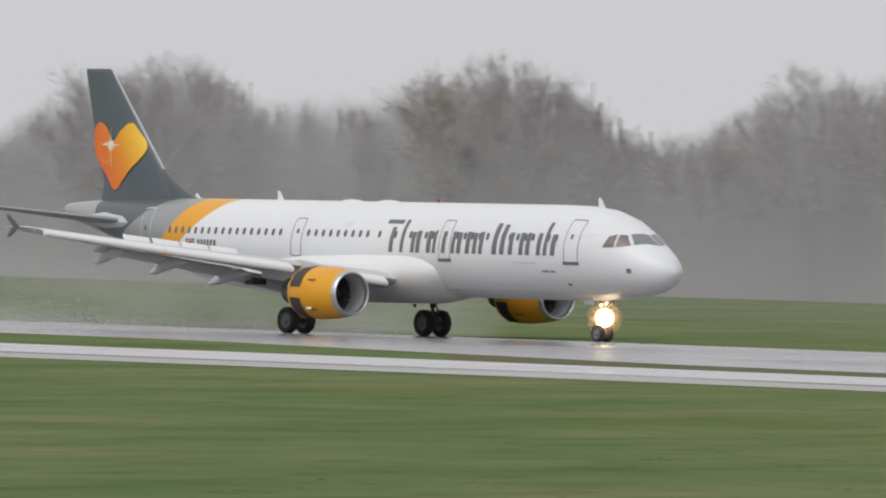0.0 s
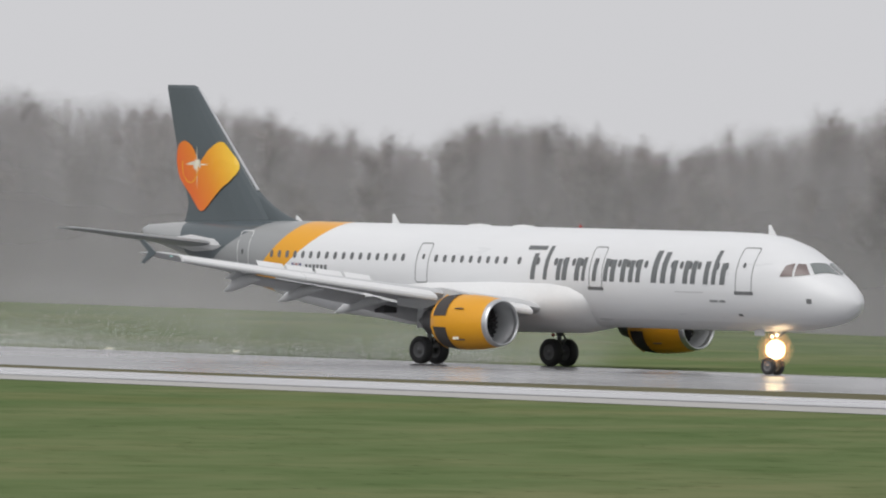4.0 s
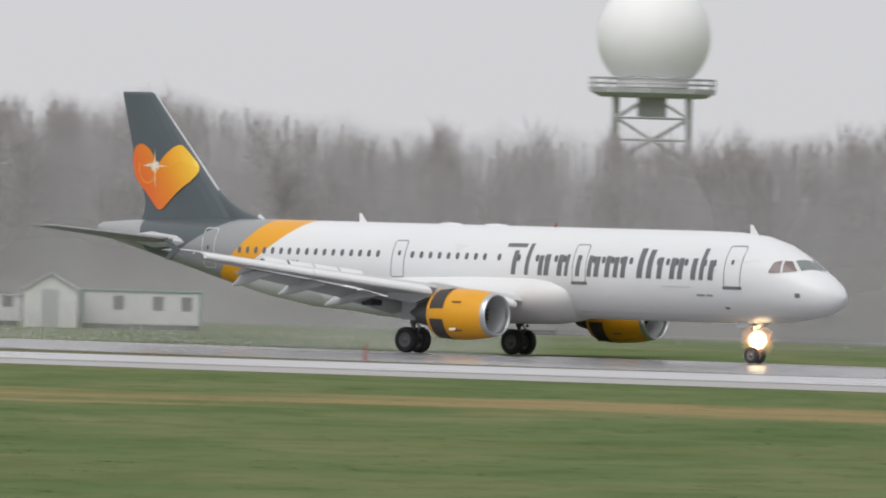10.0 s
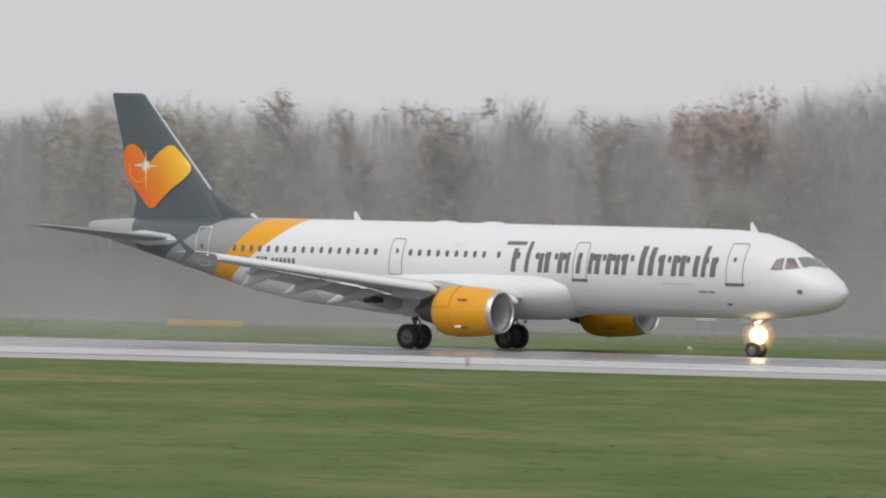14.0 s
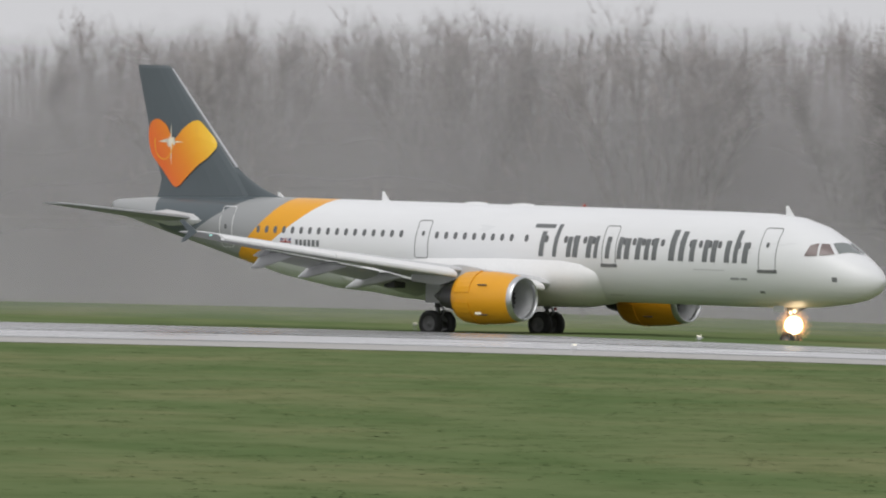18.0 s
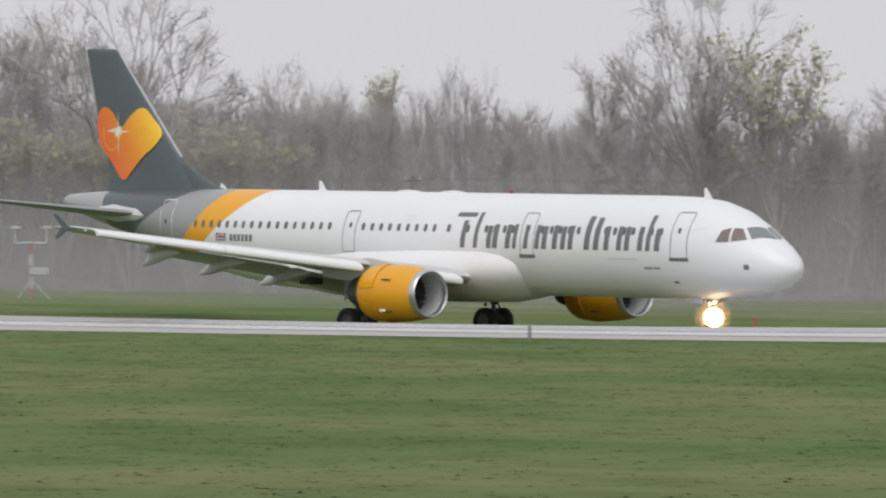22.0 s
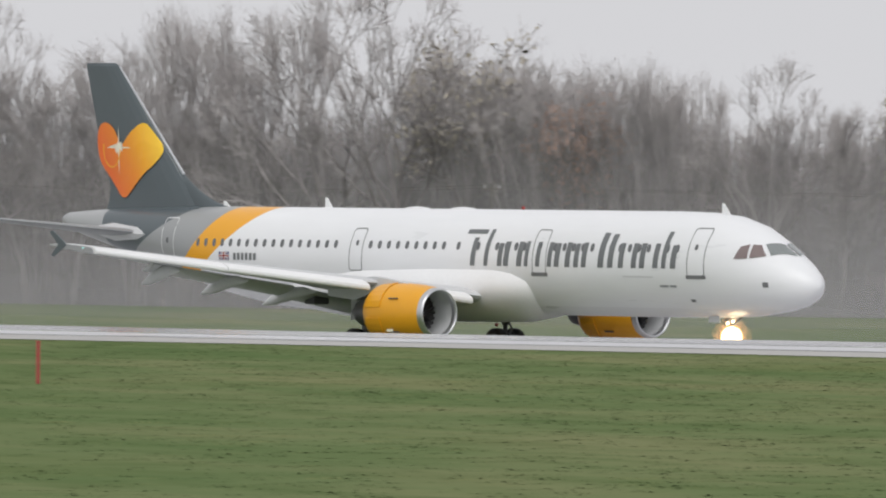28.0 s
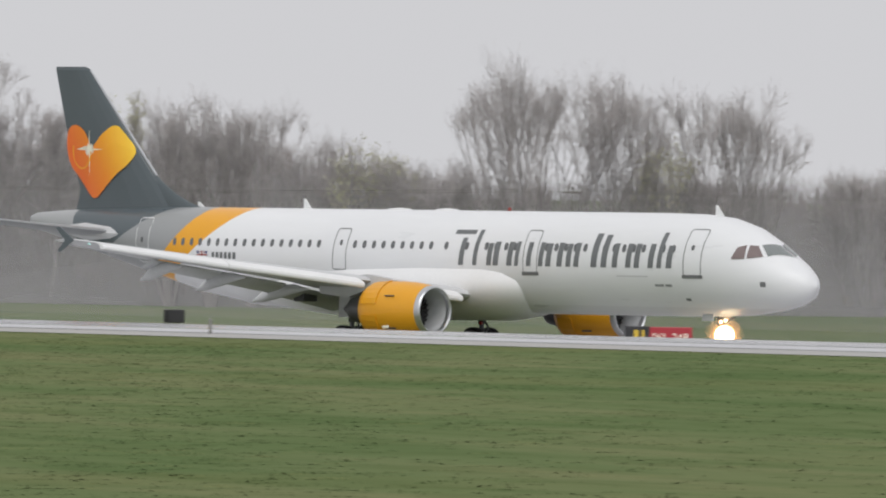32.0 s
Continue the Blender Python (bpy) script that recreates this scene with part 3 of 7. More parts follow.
PAINT = livery_mat()
WHITE = worn("white_paint", (0.80, 0.805, 0.81), 0.35, scale=0.8, amount=0.08)
WING_GREY = worn("wing_grey", (0.58, 0.59, 0.60), 0.4, scale=0.7, amount=0.12)
# tailplane grey taken darker, with the shade of its underside painted in
TAIL_GREY = worn("tailplane_shaded_grey", (0.30, 0.31, 0.32), 0.45, scale=0.7, amount=0.12)
SLATE = worn("slate_paint", (0.094, 0.115, 0.126), 0.35, scale=0.8, amount=0.08)
YELLOW = worn("yellow_paint", (0.78, 0.36, 0.015), 0.32, scale=1.2, amount=0.06)
HEART = heart_mat()
RIM = worn("wheel_rim_grey", (0.20, 0.20, 0.205), 0.5, 0.2, scale=4, amount=0.2)
BARE = worn("bare_metal", (0.62, 0.63, 0.65), 0.3, 0.9, scale=2, amount=0.1)
DARKMETAL = worn("dark_metal", (0.11, 0.11, 0.115), 0.45, 0.5, scale=3, amount=0.25)
# tyre black lifted a little in place of haze before the airliner
RUBBER = worn("tyre_rubber", (0.055, 0.055, 0.057), 0.6, scale=4, amount=0.2, spec=0.3)
STRUT = worn("strut_paint", (0.22, 0.225, 0.23), 0.4, 0.2, scale=3, amount=0.2)
PANE = worn("cabin_pane", (0.15, 0.155, 0.16), 0.2, scale=3, amount=0.15)
WINDSHIELD = worn("windshield_glass", (0.22, 0.24, 0.24), 0.15, scale=3, amount=0.1)
SIDEGLASS = worn("brown_side_glass", (0.21, 0.165, 0.16), 0.2, scale=3, amount=0.1)
LINE = worn("door_outline", (0.17, 0.175, 0.18), 0.5, scale=4, amount=0.1)
LETTER = worn("wordmark_grey", (0.155, 0.165, 0.17), 0.4, scale=2, amount=0.08)
# near-black colour standing in for the shade inside recesses
RECESS_SHADE = worn("recess_shade", (0.07, 0.062, 0.06), 0.8, scale=3, amount=0.2)
RED = worn("red_lens", (0.32, 0.03, 0.02), 0.25, scale=5, amount=0.1)
BLUE = worn("flag_blue", (0.02, 0.03, 0.16), 0.4, scale=5, amount=0.1)


def glow_mat(name, color, strength):
    m, n, l, b = node_mat(name, 0.3, 0, color)
    b.inputs["Emission Color"].default_value = (*color, 1)
    b.inputs["Emission Strength"].default_value = strength
    return m


LAMP = glow_mat("landing_lamp", (1.0, 0.86, 0.55), 5)
# glow of the specks that imitate the lamp's glare
GLARE_GLOW = glow_mat("lamp_glare_glow", (1.0, 0.52, 0.22), 1.3)
TIPLAMP = glow_mat("green_tip_lamp", (0.45, 0.95, 0.85), 2.2)

# distance from the nose, centre height, half height, half width
STATIONS = [(0, 3.08, 0.03, 0.03), (0.12, 3.08, 0.30, 0.32), (0.45, 3.10, 0.62, 0.66), (1.0, 3.17, 0.93, 1.0), (1.7, 3.30, 1.21, 1.28), (2.5, 3.48, 1.50, 1.52),
            (3.4, 3.65, 1.78, 1.72), (4.6, 3.79, 1.97, 1.89), (6.0, 3.84, 2.05, 1.96), (8, 3.85, 2.07, 1.975), (28.5, 3.85, 2.07, 1.975), (31, 3.93, 1.99, 1.93),
            (34, 4.17, 1.75, 1.70), (37, 4.52, 1.37, 1.36), (40, 4.86, 0.96, 0.94), (42.5, 5.12, 0.60, 0.56), (44.2, 5.27, 0.33, 0.29), (44.5, 5.29, 0.2, 0.18)]
NOSE_X = 21.98
_s = np.array(STATIONS)


def section(x):
    d = NOSE_X - x
    return [float(np.interp(d, _s[:, 0], _s[:, k])) for k in (1, 2, 3)]


def skin(x, z, side=-1, off=0.0):
    """The point of the fuselage's skin at station x and height z."""
    zc, hh, hw = section(x)
    s = max(-0.995, min(0.995, (z - zc) / hh))
    a = math.asin(s)
    return Vector((x, side * (hw + off) * math.cos(a), zc + (hh + off) * s))


def rounded(x0, x1, z0, z1, r, lean=0.0, n=4):
    pts = []
    for cx, cz, a0 in ((x1 - r, z1 - r, 0), (x0 + r, z1 - r, 90), (x0 + r, z0 + r, 180), (x1 - r, z0 + r, 270)):
        for i in range(n):
            a = radians(a0 + 90 * i / (n - 1))
            z = cz + r * math.sin(a)
            pts.append((cx + r * math.cos(a) + lean * (z - z0), z))
    return pts


def decal(pts, side=-1, off=0.012):
    bm = bmesh.new()
    vs = [bm.verts.new(skin(x, z, side, off)) for x, z in pts]
    f = bm.faces.new(vs)
    f.normal_update()
    if f.normal.y * side < 0:
        f.normal_flip()
    return bm


def sheet(x0, x1, z0, z1, side=-1, off=0.012, nx=3, nz=8, lean=0.0):
    """A painted rectangle that follows the skin."""
    bm = bmesh.new()
    g = [[bm.verts.new(skin(x0 + (x1 - x0) * i / nx + lean * (z1 - z0) * j / nz, z0 + (z1 - z0) * j / nz, side, off)) for j in range(nz + 1)] for i in range(nx + 1)]
    for i in range(nx):
        for j in range(nz):
            bm.faces.new((g[i][j], g[i + 1][j], g[i + 1][j + 1], g[i][j + 1]))
    bmesh.ops.recalc_face_normals(bm, faces=bm.faces)
    return bm


def outline(x0, x1, z0, z1, side, w=0.05, off=0.014):
    bm = bmesh.new()
    n = 6
    a = rounded(x0, x1, z0, z1, 0.14, n=n)
    b = rounded(x0 + w, x1 - w, z0 + w, z1 - w, 0.10, n=n)

    def dense(p):
        out = []
        for (x, z), (u, v) in zip(p, p[1:] + p[:1]):
            for k in range(4):
                out.append((x + (u - x) * k / 4, z + (v - z) * k / 4))
        return out

    va = [bm.verts.new(skin(x, z, side, off)) for x, z in dense(a)]
    vb = [bm.verts.new(skin(x, z, side, off)) for x, z in dense(b)]
    for i in range(len(va)):
        j = (i + 1) % len(va)
        bm.faces.new((va[i], va[j], vb[j], vb[i]))
    return closed(bm)


def loft(sections, n=40, caps=True):
    """Sections of (x, centre height, half height, half width)."""
    bm = bmesh.new()
    rings = [[bm.verts.new((x, hw * math.cos(i * math.tau / n), zc + hh * math.sin(i * math.tau / n))) for i in range(n)] for x, zc, hh, hw in sections]
    for p, q in zip(rings, rings[1:]):
        for i in range(n):
            bm.faces.new((p[i], p[(i + 1) % n], q[(i + 1) % n], q[i]))
    if caps:
        bm.faces.new(rings[0])
        bm.faces.new(rings[-1])
    return closed(bm)


FOIL = [(0.0, 0.0), (0.02, 0.32), (0.08, 0.62), (0.2, 0.9), (0.38, 1.0), (0.6, 0.78), (0.82, 0.4), (1.0, 0.03)]


def foil(xle, chord, thick, droop=0.0):
    up = [(xle - chord * u, thick * 0.55 * v - droop * u) for u, v in FOIL]
    lo = [(xle - chord * u, -thick * 0.45 * v - droop * u) for u, v in FOIL[::-1][:-1]]
    return up + lo


def surface(sections, vertical=False):
    """A lifting surface through sections of (span, height, leading edge, chord, thickness, droop)."""
    bm = bmesh.new()
    rings = []
    for y, z, xle, chord, th, droop in sections:
        rings.append([bm.verts.new((x, h, z) if vertical else (x, y, z + h)) for x, h in foil(xle, chord, th, droop)])
    k = len(rings[0])
    for p, q in zip(rings, rings[1:]):
        for i in range(k):
            bm.faces.new((p[i], p[(i + 1) % k], q[(i + 1) % k], q[i]))
    bm.faces.new(rings[0])
    bm.faces.new(rings[-1])
    return closed(bm)


airliner = thing("airliner", pose(0, 0, 0), "white airliner with slate tail and yellow engines on wet tarmac", "airliner")

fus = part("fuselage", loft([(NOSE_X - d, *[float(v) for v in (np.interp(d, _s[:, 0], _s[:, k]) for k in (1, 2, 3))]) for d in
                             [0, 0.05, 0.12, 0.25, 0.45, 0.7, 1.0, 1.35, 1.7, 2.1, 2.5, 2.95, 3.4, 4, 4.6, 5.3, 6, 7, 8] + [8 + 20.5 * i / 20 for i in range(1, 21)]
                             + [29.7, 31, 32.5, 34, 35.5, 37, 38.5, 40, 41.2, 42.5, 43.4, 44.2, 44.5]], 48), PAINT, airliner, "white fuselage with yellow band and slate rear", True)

DOORS = [(16.5, 17.43, 3.40, 5.28), (7.75, 8.55, 3.42, 5.15), (-2.98, -2.2, 3.42, 5.12), (-15.0, -14.15, 3.6, 5.45)]
pitch = 0.533
for side in (-1, 1):
    for x in [-12.44 + 0.538 * i for i in range(17)] + [-1.77 + 0.539 * i for i in range(9)] + [3.4, 4.55, 5.1, 5.65, 6.2, 6.75, 7.25] + [9.0 + pitch * i for i in range(14)]:
        part("cabin_window", decal(rounded(x - 0.105, x + 0.105, 4.31, 4.63, 0.10), side), PANE, fus)
    for k, (x0, x1, z0, z1) in enumerate(DOORS):
        part("door_outline", outline(x0, x1, z0, z1, side, 0.036), WHITE if k == 3 else LINE, fus)
        part("door_pane", decal(rounded(x0 + 0.34, x0 + 0.5, 4.42, 4.64, 0.07), side, 0.016), PANE, fus)
        if k in (0, 1):
            part("door_sill", sheet(x0 - 0.06, x1 + 0.06, z0 - 0.09, z0 + 0.05, side, 0.02, 3, 2), LINE, fus)
    # flight deck panes
    for corners in (((18.80, 4.10), (19.36, 4.12), (19.23, 4.66), (18.93, 4.57)), ((19.45, 4.13), (20.03, 4.21), (19.62, 4.63), (19.34, 4.65))):
        bm = bmesh.new()
        grid = []
        for i in range(7):
            u = i / 6
            row = []
            for j in range(7):
                v = j / 6
                (ax, az), (bx, bz), (cx, cz), (dx, dz) = corners
                row.append(bm.verts.new(skin((ax * (1 - u) + bx * u) * (1 - v) + (dx * (1 - u) + cx * u) * v, (az * (1 - u) + bz * u) * (1 - v) + (dz * (1 - u) + cz * u) * v, side, 0.03)))
            grid.append(row)
        for i in range(6):
            for j in range(6):
                bm.faces.new((grid[i][j], grid[i + 1][j], grid[i + 1][j + 1], grid[i][j + 1]))
        part("side_pane", closed(bm), SIDEGLASS, fus, smooth=True)


def crown(x, f):
    """A point of the nose's upper skin, f of the half width from the centre line."""
    zc, hh, hw = section(x)
    return Vector((x, f * hw, zc + hh * math.sqrt(max(0, 1 - f * f)) + 0.035))


# windshield, two panes that wrap round the nose
for side in (-1, 1):
    bm = bmesh.new()
    g = []
    for i in range(6):
        q = i / 5
        row = []
        for j in range(5):
            u = j / 4
            lower, upper = 20.17 + 0.62 * q, 19.70 + 0.33 * q
            x = lower + (upper - lower) * u
            y = (0.93 - 0.87 * q) * (1 - u) + (0.75 - 0.69 * q) * u
            row.append(bm.verts.new(crown(x, side * y / section(x)[2])))
        g.append(row)
    for i in range(5):
        for j in range(4):
            bm.faces.new((g[i][j], g[i + 1][j], g[i + 1][j + 1], g[i][j + 1]))
    part("windshield_pane", closed(bm), WINDSHIELD, fus)

# wordmark as plain slanted bars, the small captions as thin bars
for x, w, z0, z1 in ((3.7, 1.15, 4.95, 5.12), (4.16, 0.26, 3.7, 4.8), (4.94, 0.22, 3.7, 5.13), (5.72, 0.26, 3.7, 4.6), (6.08, 0.28, 3.7, 4.66), (6.84, 0.28, 3.7, 4.66), (7.28, 0.2, 3.7, 4.68), (7.93, 0.24, 3.7, 4.66),
                     (8.6, 0.24, 3.7, 4.66), (9.0, 0.28, 3.7, 4.62), (9.62, 0.28, 3.7, 4.66), (10.12, 0.26, 3.7, 4.62), (10.56, 0.26, 3.7, 4.66), (11.5, 0.32, 3.7, 5.05), (12.05, 0.3, 3.7, 5.0),
                     (12.66, 0.28, 3.7, 4.66), (13.4, 0.28, 3.7, 4.66), (13.86, 0.28, 3.7, 4.66), (14.62, 0.28, 3.7, 4.66), (15.1, 0.24, 3.7, 5.12), (15.6, 0.3, 3.7, 4.6)):
    part("wordmark_bar", sheet(x, x + w, z0, z1, -1, 0.013, 3, 8, 0.08), LETTER, fus)
part("caption_bar", sheet(14.9, 15.38, 2.97, 3.06, -1), TAIL_GREY, fus)
part("caption_bar", sheet(15.46, 15.82, 2.97, 3.06, -1), TAIL_GREY, fus)
for i in range(6):
    part("registration_bar", sheet(-10.05 + 0.26 * i, -9.88 + 0.26 * i, 3.78, 4.06, -1), LETTER, fus)
flag = part("flag", sheet(-11.0, -10.33, 3.78, 4.1, -1), BLUE, fus)
for lean in (1.6, -1.6):
    start = -11.0 if lean > 0 else -10.45
    part("flag_white", sheet(start, start + 0.12, 3.79, 4.09, -1, 0.014, 2, 4, lean), WHITE, flag)
    part("flag_red", sheet(start + 0.04, start + 0.08, 3.79, 4.09, -1, 0.016, 2, 4, lean), RED, flag)
part("flag_white", sheet(-11.0, -10.33, 3.88, 4.0, -1, 0.018), WHITE, flag)
part("flag_white", sheet(-10.74, -10.58, 3.78, 4.1, -1, 0.018), WHITE, flag)
part("flag_red", sheet(-11.0, -10.33, 3.91, 3.97, -1, 0.021), RED, flag)
part("flag_red", sheet(-10.7, -10.62, 3.78, 4.1, -1, 0.021), RED, flag)
part("static_port_plate", sheet(20.12, 20.36, 3.02, 3.22, -1), LINE, fus)
part("vent", sheet(16.3, 16.55, 2.42, 2.52, -1), LINE, fus)
part("hatch_line", sheet(12.9, 14.6, 3.34, 3.38, -1), WING_GREY, fus)

# aerials, humps and beacons
for x, h, z in ((-6.45, 0.42, 5.9), (16.6, 0.42, 5.83), (-12.6, 0.26, 5.88)):
    bm = bmesh.new()
    vs = [bm.verts.new(p) for p in ((x + 0.32, 0.03, z - 0.02), (x + 0.32, -0.03, z - 0.02), (x - 0.12, -0.03, z - 0.02), (x - 0.12, 0.03, z - 0.02),
                                    (x - 0.02, 0.012, z + h), (x - 0.02, -0.012, z + h), (x - 0.14, -0.012, z + h), (x - 0.14, 0.012, z + h))]
    for f in ((0, 1, 2, 3), (4, 5, 6, 7), (0, 1, 5, 4), (1, 2, 6, 5), (2, 3, 7, 6), (3, 0, 4, 7)):
        bm.faces.new([vs[i] for i in f])
    part("blade_aerial", closed(bm), WHITE, airliner)
for x in (1.6, -1.1):
    part("roof_hump", loft([(x + 0.75, 5.86, 0.02, 0.05), (x + 0.5, 5.88, 0.09, 0.25), (x, 5.88, 0.12, 0.3), (x - 0.5, 5.88, 0.09, 0.25), (x - 0.8, 5.86, 0.02, 0.05)], 12), WHITE, airliner, smooth=True)
for x, z in ((5.1, 5.98), (3.6, 1.36)):
    bm = bmesh.new()
    bmesh.ops.create_uvsphere(bm, u_segments=10, v_segments=6, radius=0.08, matrix=Matrix.Translation((x, 0, z)))
    part("beacon", bm, RED, airliner, "red beacon dome")

# belly fairing
part("belly_fairing", loft([(7.75, 2.95, 0.2, 0.7), (7.6, 2.92, 0.6, 1.45), (7.25, 2.88, 0.95, 1.9), (6.5, 2.86, 1.22, 2.16), (5.4, 2.84, 1.36, 2.27), (2, 2.82, 1.38, 2.3), (-2.5, 2.75, 1.3, 2.25),
                            (-5.0, 2.7, 1.1, 2.03), (-7.2, 2.7, 0.85, 1.65), (-8.4, 2.75, 0.6, 1.2)], 36), WHITE, airliner, "rounded white belly fairing", True)

# fin and tailplane
fin = part("fin", surface([(0, 5.55, -13.9, 6.1, 0.62, 0), (0, 6.1, -14.35, 5.45, 0.58, 0), (0, 6.6, -14.75, 4.95, 0.55, 0), (0, 9.0, -16.95, 3.6, 0.42, 0), (0, 11.6, -19.2, 2.08, 0.26, 0), (0, 11.73, -19.5, 1.76, 0.16, 0)], True), SLATE, airliner, "slate grey tail fin")
part("fin_fillet", surface([(0, 5.74, -11.7, 4.3, 0.30, 0), (0, 5.90, -12.35, 3.6, 0.26, 0), (0, 6.03, -12.95, 3.0, 0.24, 0), (0, 6.22, -13.5, 2.5, 0.22, 0), (0, 6.5, -14.1, 1.9, 0.20, 0), (0, 6.85, -14.68, 1.5, 0.18, 0), (0, 7.25, -15.25, 1.0, 0.14, 0)], True), SLATE, airliner, smooth=True)
bm = bmesh.new()
for a, b in (((-15.22, 7.2), (-19.25, 11.58)),):
    tube(bm, (a[0] + 0.02, 0, a[1]), (b[0] + 0.02, 0, b[1]), 0.06, 0.04, 8)
part("leading_edge", bm, BARE, fin)


def fin_half(x, z):
    """Half thickness of the fin at a point of its side."""
    xle = float(np.interp(z, (5.55, 6.6, 9, 11.6), (-13.9, -14.75, -16.95, -19.2)))
    ch = float(np.interp(z, (5.55, 6.6, 9, 11.6), (6.1, 4.95, 3.6, 2.08)))
    th = float(np.interp(z, (5.55, 6.6, 9, 11.6), (0.62, 0.55, 0.42, 0.26)))
    u = min(1, max(0, (xle - x) / ch))
    return 0.55 * th * float(np.interp(u, [p[0] for p in FOIL], [p[1] for p in FOIL])) + 0.007


HEART_EDGE = spline([(-18.78, 6.24), (-19.04, 6.40), (-19.62, 6.98), (-20.26, 7.60), (-20.5, 8.2), (-20.54, 8.76), (-20.42, 9.11), (-20.15, 9.27), (-19.85, 9.28), (-19.40, 9.05), (-19.08, 8.62), (-18.89, 8.36),
                     (-18.65, 8.55), (-18.32, 8.86), (-17.78, 9.22), (-17.45, 9.27), (-17.22, 9.12), (-16.86, 8.80), (-16.44, 8.38), (-16.36, 8.04), (-16.76, 7.60), (-17.41, 7.18), (-18.19, 6.55), (-18.52, 6.28), (-18.78, 6.24)], 3)[:-1]
HEART_EDGE = [(float(p[0]), float(p[1])) for p in HEART_EDGE]


def fin_shape(pts, grow=0.0):
    bm = bmesh.new()
    vs = [bm.verts.new((x, 0, z)) for x, z in pts]
    f = bm.faces.new(vs)
    bmesh.ops.triangulate(bm, faces=[f])
    bmesh.ops.subdivide_edges(bm, edges=bm.edges[:], cuts=2, use_grid_fill=True)
    for v in bm.verts:
        v.co.y = -fin_half(v.co.x, v.co.z) - grow
    for f in bm.faces:
        f.normal_update()
        if f.normal.y > 0:
            f.normal_flip()
    return bm


part("heart_emblem", fin_shape(HEART_EDGE), HEART, fin, "orange and yellow heart emblem")
PALE = worn("pale_star", (0.9, 0.85, 0.7), 0.4, scale=3, amount=0.03)
star = []
for i in range(24):
    a = i * math.tau / 24
    r = 0.30 if i % 2 == 0 else 0.17
    if i % 6 == 0:
        r = 1.15 if i == 18 else 0.85
    star.append((-19.05 + r * math.cos(a), 8.27 + r * math.sin(a)))
part("star_emblem", fin_shape(star, 0.006), PALE, fin)
ring_pts = [(-19.55 + 0.62 * math.cos(a), 8.2 + 0.75 * math.sin(a)) for a in [i * math.tau / 40 for i in range(40)]]
bm = bmesh.new()
ring_pts = ring_pts[18:] + ring_pts[:1]
va = [bm.verts.new((x, -fin_half(x, z) - 0.008, z)) for x, z in ring_pts]
vb = [bm.verts.new((-19.55 + (x + 19.55) * 0.9, -fin_half(x, z) - 0.008, 8.2 + (z - 8.2) * 0.93)) for x, z in ring_pts]
for i in range(22):
    bm.faces.new((va[i], va[i + 1], vb[i + 1], vb[i]))
part("ring_emblem", closed(bm), worn("gold_ring", (0.88, 0.42, 0.03), 0.35, amount=0.05), fin)
for side in (-1, 1):
    part("tailplane", surface([(side * 0.35, 4.78, -16.3, 4.3, 0.36, 0), (side * 1.1, 4.83, -16.75, 3.9, 0.32, 0), (side * 6.05, 5.34, -19.95, 1.5, 0.14, 0), (side * 6.22, 5.36, -20.3, 1.1, 0.08, 0)]), TAIL_GREY, airliner, "tailplane in grey darkened for its shaded underside")
    part("tailplane_root", loft([(-15.9, 4.75, 0.1, 1.15), (-16.8, 4.78, 0.5, 1.28), (-18.6, 4.85, 0.5, 1.16), (-19.6, 4.9, 0.3, 0.95)], 16), WING_GREY, airliner) if side == 1 else None

